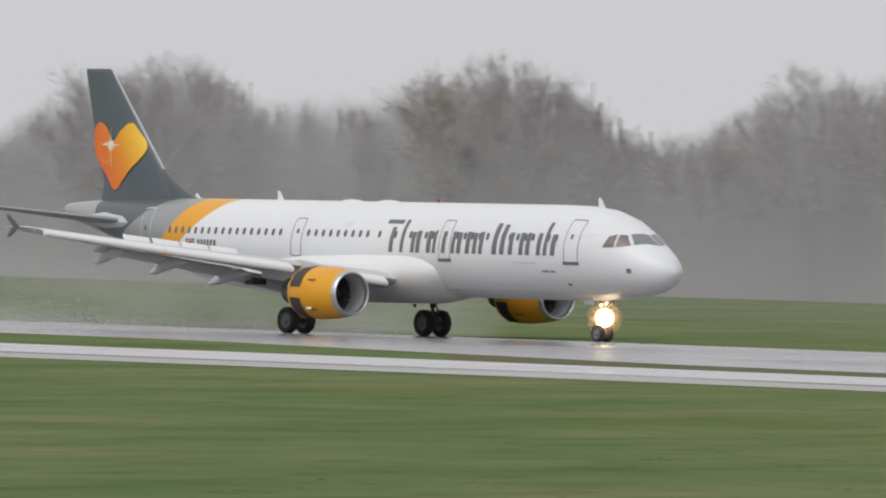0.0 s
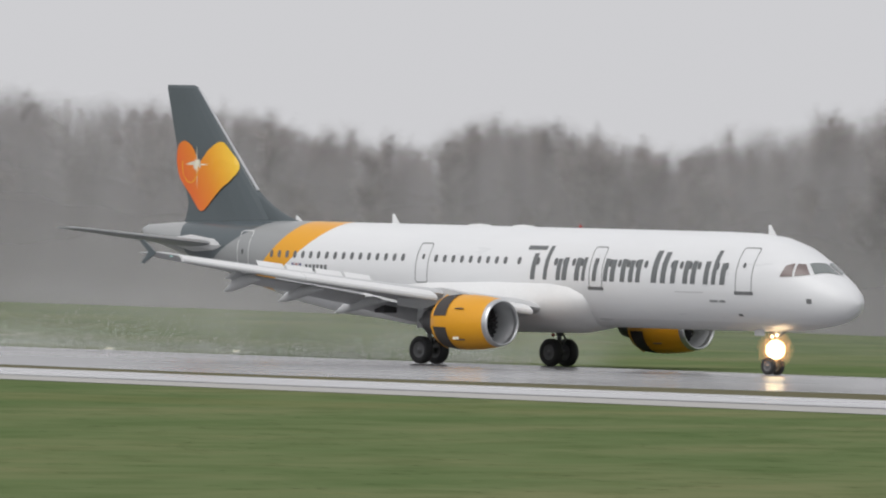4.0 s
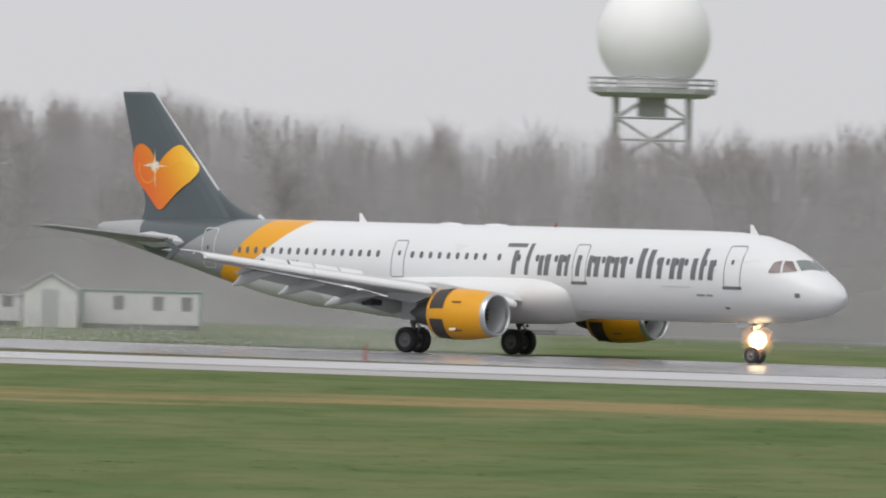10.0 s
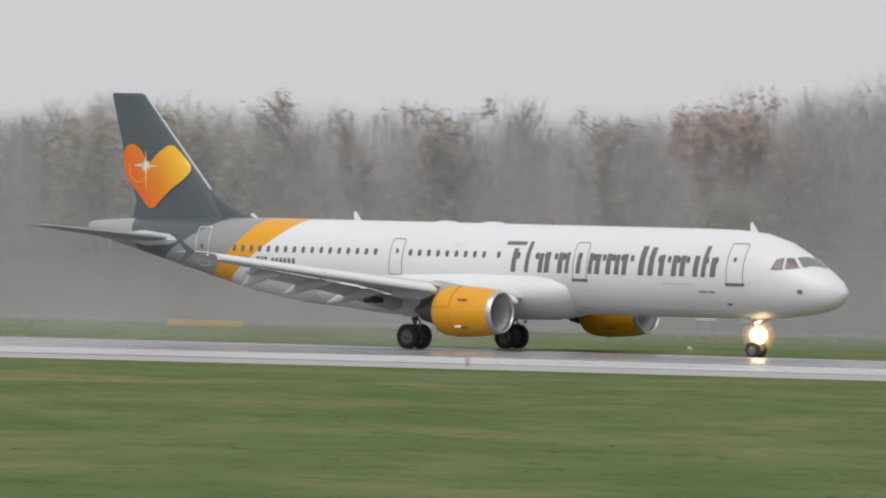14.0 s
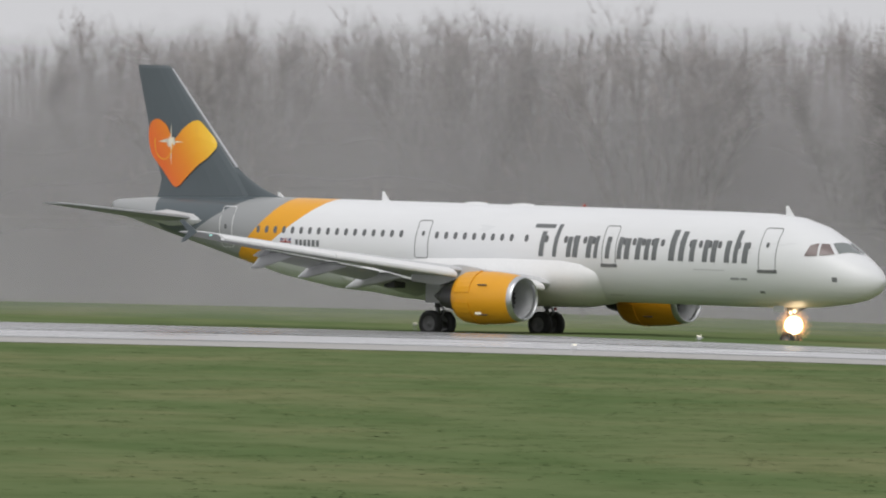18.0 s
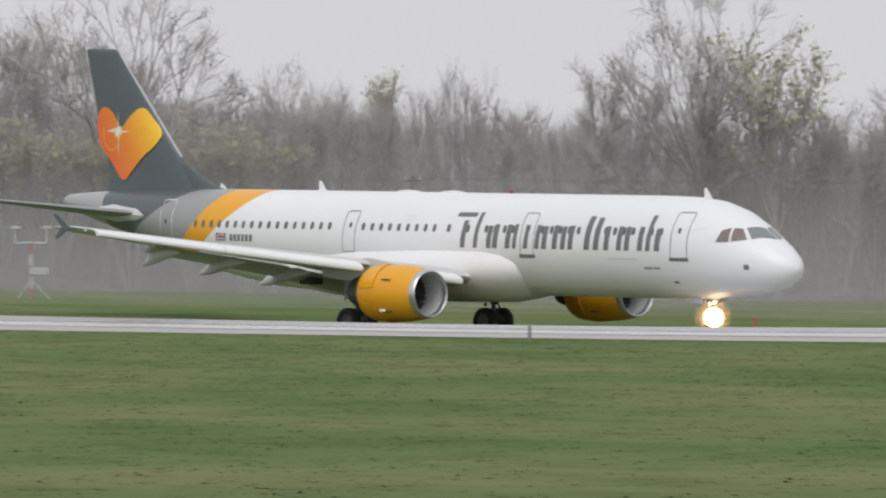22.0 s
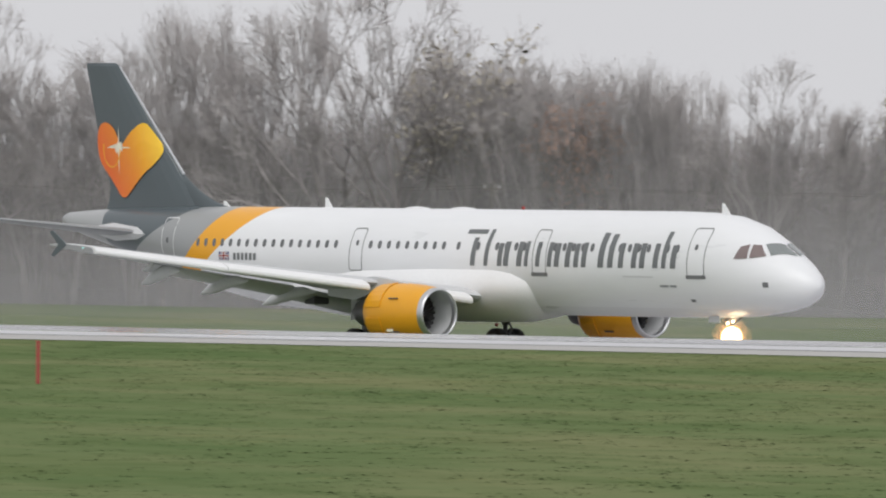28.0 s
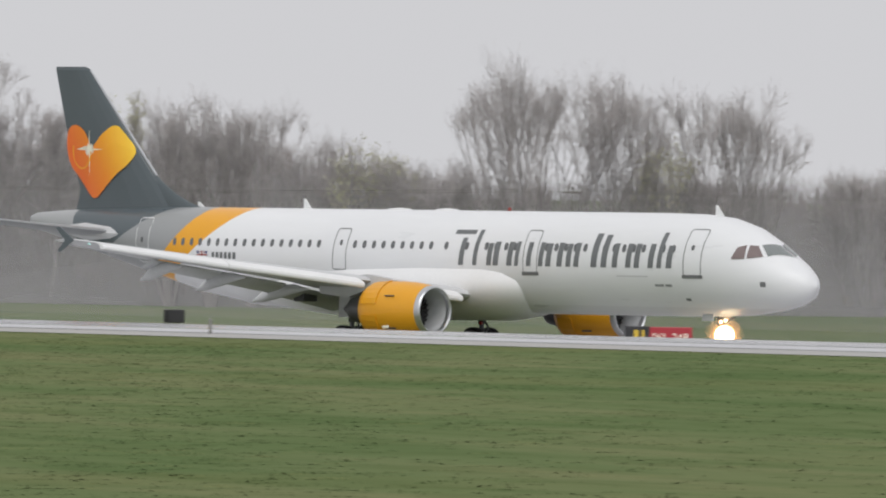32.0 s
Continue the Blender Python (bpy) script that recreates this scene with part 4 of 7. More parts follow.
# wings
SLAT = [(0.12, -0.20), (0.10, -0.09), (-0.08, 0.04), (-0.42, 0.15), (-0.90, 0.21), (-0.90, 0.18), (-0.45, 0.07), (-0.22, -0.08), (-0.20, -0.27), (-0.02, -0.31), (0.08, -0.28)]
spoilers = []
for side in (-1, 1):
    wing = part("wing", surface([(side * 1.6, 2.45, 5.6, 7.1, 0.85, 0.15), (side * 2.3, 2.52, 5.0, 6.7, 0.78, 0.15), (side * 6.4, 3.05, 2.85, 4.4, 0.5, 0.08), (side * 12, 3.75, -0.1, 2.85, 0.3, 0.05), (side * 16.6, 4.36, -2.45, 1.55, 0.17, 0.03), (side * 16.95, 4.41, -2.75, 1.15, 0.08, 0.02)]), WING_GREY, airliner, "grey wing with white slats")
    surf = bmesh.new()
    vs = []
    for y in (16.93, 16.98):
        vs.append([surf.verts.new((x, side * y, z)) for x, z in ((-2.80, 4.40), (-3.62, 4.94), (-3.84, 4.90), (-3.30, 4.4), (-3.72, 3.96), (-3.55, 3.93))])
    surf.faces.new(vs[0])
    surf.faces.new(vs[1])
    for i in range(6):
        surf.faces.new((vs[0][i], vs[0][(i + 1) % 6], vs[1][(i + 1) % 6], vs[1][i]))
    part("wingtip_fence", closed(surf), SLATE, wing)
    bm = bmesh.new()
    bmesh.ops.create_uvsphere(bm, u_segments=8, v_segments=6, radius=0.07, matrix=Matrix.Translation((-2.52, side * 16.36, 4.32)))
    part("tip_lamp", bm, TIPLAMP if side < 0 else RED, wing)
    # slats: drooped leading edge pieces, open behind
    for y0, z0, x0, k0, y1, z1, x1, k1 in ((2.75, 2.5, 5.1, 1.0, 5.0, 2.8, 3.9, 0.95), (6.45, 2.98, 3.15, 0.95, 11.5, 3.62, 0.5, 0.8), (11.53, 3.62, 0.48, 0.8, 16.22, 4.237, -1.93, 0.6)):
        bm = bmesh.new()
        rings = []
        for y, z, x, k in ((y0, z0, x0, k0), (y1, z1, x1, k1)):
            rings.append([bm.verts.new((x + k * u, side * y, z + k * v)) for u, v in SLAT])
        for i in range(len(SLAT)):
            j = (i + 1) % len(SLAT)
            bm.faces.new((rings[0][i], rings[0][j], rings[1][j], rings[1][i]))
        bm.faces.new(rings[0])
        bm.faces.new(rings[1])
        part("slat", closed(bm), WHITE, wing, "white extended slat")
    # spoilers on the upper skin
    for f0, f1 in ((0.02, 0.24), (0.26, 0.48), (0.50, 0.72), (0.74, 0.96)):
        a, b = (Vector((-0.25 - 1.75 * f, side * (6.7 + 5.4 * f), 3.22 + 0.62 * f)) for f in (f0, f1))
        along = b - a
        axis = along.normalized()
        back = Vector((-1, 0, -0.06))
        back = (back - axis * back.dot(axis)).normalized()
        up = back.cross(axis) if back.cross(axis).z > 0 else axis.cross(back)
        frame3 = Matrix((back, axis, up)).transposed().to_4x4()
        bm = box(bmesh.new(), 0, 0.72 - 0.12 * f0, 0.02, along.length - 0.02, -0.015, 0.015)
        ob = part("spoiler", bm, WHITE, wing, "white spoiler panel")
        base = Matrix.Translation(a) @ frame3
        ob.matrix_basis = base
        spoilers.append((ob, base, frame3.determinant()))
    # flaps, lowered
    for y0, z0, x0, c0, y1, z1, x1, c1 in ((2.4, 2.2, -1.2, 1.25, 6.2, 2.72, -1.05, 1.05), (6.5, 2.80, -1.15, 1.0, 12.6, 3.66, -2.6, 0.7)):
        part("flap", surface([(side * y0, z0, x0, c0, 0.22, c0 * 0.38), (side * y1, z1, x1, c1, 0.18, c1 * 0.38)]), WING_GREY, wing, "lowered grey flap")
    part("aileron", surface([(side * 12.7, 3.76, -2.45, 0.75, 0.14, 0.05), (side * 16.2, 4.28, -3.55, 0.55, 0.09, 0.03)]), WING_GREY, wing)
    # track fairings
    for y, z, x, ln in ((6.35, 2.72, 0.0, 3.2), (9.4, 3.15, -0.6, 2.8), (12.2, 3.52, -1.45, 2.3)):
        bm = bmesh.new()
        lathe(bm, [(0, 0.02), (-0.25 * ln, 0.15), (-0.55 * ln, 0.22), (-0.8 * ln, 0.17), (-ln, 0.02)], 10, "X")
        for v in bm.verts:
            u = -v.co.x / ln
            v.co = Vector((x + v.co.x, side * y + v.co.y * 0.8, z - 0.12 + v.co.z * 1.35 - 0.95 * max(0, u - 0.35) ** 1.3))
        part("flap_track_fairing", closed(bm), WING_GREY, wing, smooth=True)
    bm = bmesh.new()
    box(bm, -1.9, -1.3, side * 4.9 - 0.4, side * 4.9 + 0.4, 2.1, 2.55, 0.05)
    part("flap_bay", bm, DARKMETAL, wing)

# engines
reverser_doors = []
wheels = []
for side in (-1, 1):
    c = (0, side * 5.75, 1.84)
    bm = bmesh.new()
    lathe(bm, [(6.3, 1.0), (6.0, 1.06), (5.4, 1.13), (4.7, 1.165), (4.1, 1.16), (3.6, 1.11), (3.2, 1.02), (3.15, 0.97), (3.4, 0.94)], 40, "X", c)
    eng = part("engine_cowl", closed(bm), YELLOW, airliner, "glossy yellow engine cowl", True)
    bm = bmesh.new()
    lathe(bm, [(6.3, 1.002), (6.46, 0.98), (6.55, 0.94), (6.57, 0.91), (6.52, 0.87), (6.3, 0.855)], 40, "X", c)
    part("inlet_lip", closed(bm), BARE, eng, "bare metal inlet lip", True)
    bm = bmesh.new()
    lathe(bm, [(6.31, 0.855), (5.9, 0.845), (5.4, 0.855), (5.2, 0.86)], 40, "X", c)
    duct = part("inlet_duct", bm, WING_GREY, eng, smooth=True)
    bm = bmesh.new()
    lathe(bm, [(5.25, 0.86), (5.24, 0.0)], 40, "X", c)
    part("fan_back", closed(bm), RECESS_SHADE, eng)
    for i in range(24):
        a = i * math.tau / 24
        bm = bmesh.new()
        vs = []
        for r, tw, w in ((0.22, 0.1, 0.05), (0.55, 0.07, 0.08), (0.84, 0.03, 0.095)):
            for s_ in (-1, 1):
                aa = a + s_ * w / r * 0.55
                vs.append(bm.verts.new((5.36 + s_ * tw, c[1] + r * math.cos(aa), c[2] + r * math.sin(aa))))
        bm.faces.new((vs[0], vs[1], vs[3], vs[2]))
        bm.faces.new((vs[2], vs[3], vs[5], vs[4]))
        part("fan_blade", bm, DARKMETAL, eng)
    bm = bmesh.new()
    lathe(bm, [(5.75, 0.01), (5.6, 0.12), (5.4, 0.24), (5.3, 0.26)], 16, "X", c)
    part("spinner", bm, DARKMETAL, eng, smooth=True)
    bm = bmesh.new()
    lathe(bm, [(3.5, 0.74), (2.8, 0.64), (2.2, 0.52), (2.05, 0.48), (2.2, 0.44)], 28, "X", c)
    part("core_nozzle", closed(bm), DARKMETAL, eng, "dark core exhaust nozzle", True)
    bm = bmesh.new()
    lathe(bm, [(2.3, 0.40), (1.8, 0.27), (1.45, 0.06)], 20, "X", c)
    part("exhaust_plug", closed(bm), DARKMETAL, eng, smooth=True)
    bm = bmesh.new()
    vs = []
    for y in (-0.17, 0.17):
        vs.append([bm.verts.new((x, c[1] + y, z)) for x, z in ((4.9, 2.98), (2.9, 3.25), (0.2, 3.0), (0.2, 2.45), (1.8, 2.3), (3.2, 2.75))])
    bm.faces.new(vs[0])
    bm.faces.new(vs[1])
    for i in range(6):
        bm.faces.new((vs[0][i], vs[0][(i + 1) % 6], vs[1][(i + 1) % 6], vs[1][i]))
    part("pylon", closed(bm), WING_GREY, eng)
    for k in range(2):
        bm = bmesh.new()
        box(bm, 4.75, 5.25, -0.02, 0.02, 0, 0.05)
        ob = part("cowl_strake", bm, DARKMETAL, eng)
        ob.matrix_basis = Matrix.Translation(c) @ Matrix.Rotation(radians(62 if k else 128), 4, "X") @ Matrix.Translation((0, 0, 1.18))
    part("cowl_placard", box(bmesh.new(), 4.55, 4.9, c[1] + side * 0.96 - 0.012, c[1] + side * 0.96 + 0.012, 1.1, 1.3), PALE, eng)
    # four reverser doors over dark patches that paint the shade of the openings
    for ang in (42, 138, 222, 318):
        def curved(x0, x1, r0, r1, half, lift):
            b_ = bmesh.new()
            g = [[b_.verts.new((x0 + (x1 - x0) * i / 3, (r0 + (r1 - r0) * i / 3 + lift) * math.sin(radians(half * (j / 6 - 0.5) * 2)), (r0 + (r1 - r0) * i / 3 + lift) * math.cos(radians(half * (j / 6 - 0.5) * 2)))) for j in range(7)] for i in range(4)]
            for i in range(3):
                for j in range(6):
                    b_.faces.new((g[i][j], g[i + 1][j], g[i + 1][j + 1], g[i][j + 1]))
            return closed(b_)
        turn = Matrix.Translation(c) @ Matrix.Rotation(radians(ang), 4, "X")
        ob = part("opening_shade", curved(3.42, 4.28, 1.085, 1.17, 36, 0.02), RECESS_SHADE, eng, smooth=True)
        ob.matrix_basis = turn
        hinge = 3.42
        b_ = curved(0.0, 0.88, 1.085, 1.17, 37, 0.034)
        for v in b_.verts:
            v.co.z -= 1.075
        bmesh.ops.solidify(b_, geom=b_.faces[:], thickness=0.03)
        ob = part("reverser_door", b_, YELLOW, eng, smooth=False)
        base = turn @ Matrix.Translation((hinge, 0, 1.075))
        ob.matrix_basis = base
        reverser_doors.append((ob, base))

    # main gear
    y = side * 3.8
    bm = bmesh.new()
    tube(bm, (0, y, 0.585), (0.0, y, 1.5), 0.10, 0.10, 14)
    tube(bm, (0, y, 1.3), (0.05, y, 2.9), 0.15, 0.16, 14)
    tube(bm, (0, y - 0.62, 0.585), (0, y + 0.62, 0.585), 0.09, 0.09, 12)
    tube(bm, (0.05, y, 1.6), (0.1, y - side * 1.5, 2.5), 0.07, 0.07, 8)
    tube(bm, (0.12, y, 0.75), (0.4, y, 1.15), 0.04, 0.04, 8)
    tube(bm, (0.4, y, 1.15), (0.15, y, 1.5), 0.04, 0.04, 8)
    leg = part("main_gear_leg", bm, STRUT, airliner, "grey main landing gear leg", True)
    bm = bmesh.new()
    box(bm, -0.5, 0.55, y + side * 0.2, y + side * 0.26, 1.5, 2.75, 0.02)
    part("gear_door", bm, WING_GREY, leg)
    for k in (-1, 1):
        wheels.append((leg, Vector((0, y + k * 0.465, 0.585)), 0.585, 0.42))
# nose gear
bm = bmesh.new()
tube(bm, (16.91, 0, 0.38), (16.86, 0, 1.1), 0.07, 0.07, 12)
tube(bm, (16.86, 0, 1.0), (16.75, 0, 2.2), 0.11, 0.11, 12)
tube(bm, (16.91, -0.36, 0.38), (16.91, 0.36, 0.38), 0.06, 0.06, 10)
tube(bm, (16.8, 0, 1.35), (17.9, 0, 2.0), 0.05, 0.05, 8)
noseleg = part("nose_gear_leg", bm, STRUT, airliner, "grey nose landing gear leg", True)
for k in (-1, 1):
    bm = bmesh.new()
    box(bm, 16.3, 16.9, k * 0.5 - 0.02, k * 0.5 + 0.02, 1.62, 1.95, 0.01)
    part("gear_door", bm, WING_GREY, noseleg)
    wheels.append((noseleg, Vector((16.91, k * 0.25, 0.38)), 0.38, 0.22))
# lamp sphere drawn oversized, to carry the glare of the real lamp
bm = bmesh.new()
bmesh.ops.create_uvsphere(bm, u_segments=20, v_segments=12, radius=0.40, matrix=Matrix.Translation((17.05, 0, 1.06)))
part("landing_lamp", bm, LAMP, noseleg, "bright warm landing lamp enlarged to its glare", True)
# self-glowing specks added as the orange glare halo round the lamp
glare_rng = np.random.default_rng(8)
bm = bmesh.new()
for i in range(10000):
    way = glare_rng.normal(0, 1, 3)
    way /= np.linalg.norm(way)
    at = np.array((17.05, 0, 1.06)) + way * (0.39 + 0.40 * glare_rng.random() ** 2.2)
    bm.faces.new([bm.verts.new(at + glare_rng.normal(0, 0.0075, 3)) for _ in range(3)])
tagged(part("glare_specks", bm, GLARE_GLOW, noseleg, "glowing orange specks imitating the glare round the lamp"), kind="stuff")
for y, z in ((-0.12, 1.60), (0.16, 1.66)):
    bm = bmesh.new()
    bmesh.ops.create_uvsphere(bm, u_segments=10, v_segments=6, radius=0.06, matrix=Matrix.Translation((16.95, y, z)))
    part("taxi_lamp", bm, LAMP, noseleg, smooth=True)

wheel_obs = []
for leg, at, r, w in wheels:
    bm = bmesh.new()
    lathe(bm, [(-w * 0.36, r * 0.58), (-w * 0.5, r * 0.72), (-w * 0.48, r * 0.9), (-w * 0.3, r), (w * 0.3, r), (w * 0.48, r * 0.9), (w * 0.5, r * 0.72), (w * 0.36, r * 0.58)], 28, "Y")
    ob = part("wheel", bm, RUBBER, leg, "black tyre", True)
    ob.matrix_basis = Matrix.Translation(at)
    wheel_obs.append((ob, at, r))
    bm = bmesh.new()
    lathe(bm, [(-w * 0.36, r * 0.585), (-w * 0.30, r * 0.5), (-w * 0.18, r * 0.3), (-w * 0.34, r * 0.2), (-w * 0.34, 0.001)], 20, "Y")
    lathe(bm, [(w * 0.36, r * 0.585), (w * 0.30, r * 0.5), (w * 0.18, r * 0.3), (w * 0.34, r * 0.2), (w * 0.34, 0.001)], 20, "Y")
    tag = part("rim", bm, RIM, leg, "", True)
    tag.matrix_basis = Matrix.Translation(at)


# ---- the wood behind the airfield ----
TREE_LINE = [(-520, 965), (-402, 916), (-325, 882), (-206, 813), (-108, 683), (-28, 581), (39, 523), (102, 498), (155, 474), (213, 449), (233, 408), (265, 363), (311, 361), (420, 350)]
_tl = np.array(TREE_LINE, float)
_ts = np.concatenate([[0], np.cumsum(np.hypot(*np.diff(_tl, axis=0).T))]) - math.hypot(118, 49)
SKYLINE_A = [(-130, 11), (0, 11), (36, 10.7), (48, 16), (56, 16.6), (66, 13.5), (78, 14.5), (90, 16.8), (97, 14.5), (104, 11), (112, 11.8), (122, 16.3), (132, 15.5), (144, 14.5), (156, 13), (170, 13.3), (182, 15.5),
             (192, 16.5), (204, 14.8), (216, 14.5), (234, 12.7), (252, 11.8), (262, 13.4), (276, 13.3), (290, 11.5), (316, 14), (332, 14.6), (342, 13.5), (356, 15), (374, 15.4), (384, 13.2), (397, 14.8), (412, 14)]
SKYLINE_B = [(426, 11.5), (450, 11.3), (464, 13), (480, 12.8), (500, 13), (516, 13.6), (534, 11.8), (556, 11.6), (580, 12.4), (600, 13), (614, 13.2), (626, 12.6), (636, 13.8), (645, 15.2), (660, 16.0), (690, 16.8), (706, 15.6)]
SKYLINE_C = [(720, 15.5), (728, 12), (737, 11.2), (741, 10.2), (744, 9.6), (752, 11), (757, 14.3), (763, 9.8), (774, 11.2), (782, 13), (798, 15.0), (810, 13.8), (828, 15.2), (838, 12.5), (848, 11.8), (860, 11), (870, 9.9), (884, 7.6), (890, 8.5),
             (895, 12), (902, 11), (908, 9.5), (913, 6), (940, 7), (1060, 8)]
_sk = np.array(SKYLINE_A + SKYLINE_B + SKYLINE_C, float)


def skyline(s):
    return np.interp(s, _sk[:, 0], _sk[:, 1])


MASS = [(704, 14.6), (709, 12.2), (714, 10.8), (720, 10.2), (728, 9.6), (738, 8.9), (745, 8.6), (760, 8.0), (768, 7.6), (782, 7.4), (792, 8.0), (800, 8.8), (816, 9.0), (826, 9.5), (838, 10.8), (845, 11.0), (850, 9.6), (855, 8.0), (862, 8.0), (870, 8.6), (876, 7.6), (881, 6.4), (888, 5.8), (905, 5.8), (915, 6.2), (960, 6.5)]


def mass_top(s):
    """Height of the closed wood; past the bend only the single trees stand clear above it."""
    closed_top = np.interp(s, [m[0] for m in MASS], [m[1] for m in MASS])
    return np.where(np.asarray(s) < 704, skyline(s), closed_top)


def on_line(s, back=0.0):
    """A place on the wood's edge, or that far behind it."""
    i = int(min(max(np.searchsorted(_ts, s) - 1, 0), len(_ts) - 2))
    f = (s - _ts[i]) / (_ts[i + 1] - _ts[i])
    p = _tl[i] + (_tl[i + 1] - _tl[i]) * f
    away = p - np.array((30.0, -220.0))
    away /= np.hypot(*away)
    return p + away * back


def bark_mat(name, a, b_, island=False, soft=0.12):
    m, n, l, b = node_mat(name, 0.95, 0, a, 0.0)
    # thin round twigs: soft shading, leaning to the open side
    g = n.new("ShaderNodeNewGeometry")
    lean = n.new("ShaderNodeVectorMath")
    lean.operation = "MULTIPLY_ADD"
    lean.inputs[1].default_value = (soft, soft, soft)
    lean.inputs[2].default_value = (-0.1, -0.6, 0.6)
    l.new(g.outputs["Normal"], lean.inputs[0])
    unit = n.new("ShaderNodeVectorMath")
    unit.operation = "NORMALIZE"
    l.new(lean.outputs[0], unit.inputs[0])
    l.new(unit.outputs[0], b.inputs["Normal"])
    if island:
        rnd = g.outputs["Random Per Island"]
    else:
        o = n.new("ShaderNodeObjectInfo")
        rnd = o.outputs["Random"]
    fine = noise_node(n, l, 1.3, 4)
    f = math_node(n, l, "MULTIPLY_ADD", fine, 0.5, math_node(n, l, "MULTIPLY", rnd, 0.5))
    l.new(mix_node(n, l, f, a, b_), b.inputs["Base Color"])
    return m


# bark and twig colours are lifted pale to stand in for haze
HAZED_BARK = bark_mat("hazed_bark", (0.29, 0.275, 0.272), (0.35, 0.33, 0.326), soft=0.3)
HAZED_TWIG = bark_mat("hazed_twig_bark", (0.40, 0.376, 0.372), (0.47, 0.44, 0.435))
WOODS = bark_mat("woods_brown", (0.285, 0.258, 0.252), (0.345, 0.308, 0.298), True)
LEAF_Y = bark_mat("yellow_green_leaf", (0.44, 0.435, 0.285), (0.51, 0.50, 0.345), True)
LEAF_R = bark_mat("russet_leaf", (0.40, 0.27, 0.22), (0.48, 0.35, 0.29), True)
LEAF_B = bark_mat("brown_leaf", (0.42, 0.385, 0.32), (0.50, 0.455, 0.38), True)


class Soup:
    """Vertices and faces gathered for one mesh."""

    def __init__(self):
        self.v, self.f = [], []

    def cone(self, a, b, r0, r1, n=4):
        d = b - a
        u = np.cross(d, (0.3, 0.5, 0.81))
        u /= np.linalg.norm(u) + 1e-9
        w = np.cross(d / (np.linalg.norm(d) + 1e-9), u)
        k = len(self.v)
        for p, r in ((a, r0), (b, r1)):
            for i in range(n):
                q = i * math.tau / n
                self.v.append(p + r * (math.cos(q) * u + math.sin(q) * w))
        for i in range(n):
            j = (i + 1) % n
            self.f.append((k + i, k + j, k + n + j, k + n + i))

    def spike(self, a, b, w, side):
        k = len(self.v)
        self.v += [a - side * w, a + side * w, b]
        self.f.append((k, k + 1, k + 2))

    def mesh(self, name, material):
        me = bpy.data.meshes.new(name)
        me.from_pydata([tuple(p) for p in self.v], [], self.f)
        me.materials.append(material)
        return me


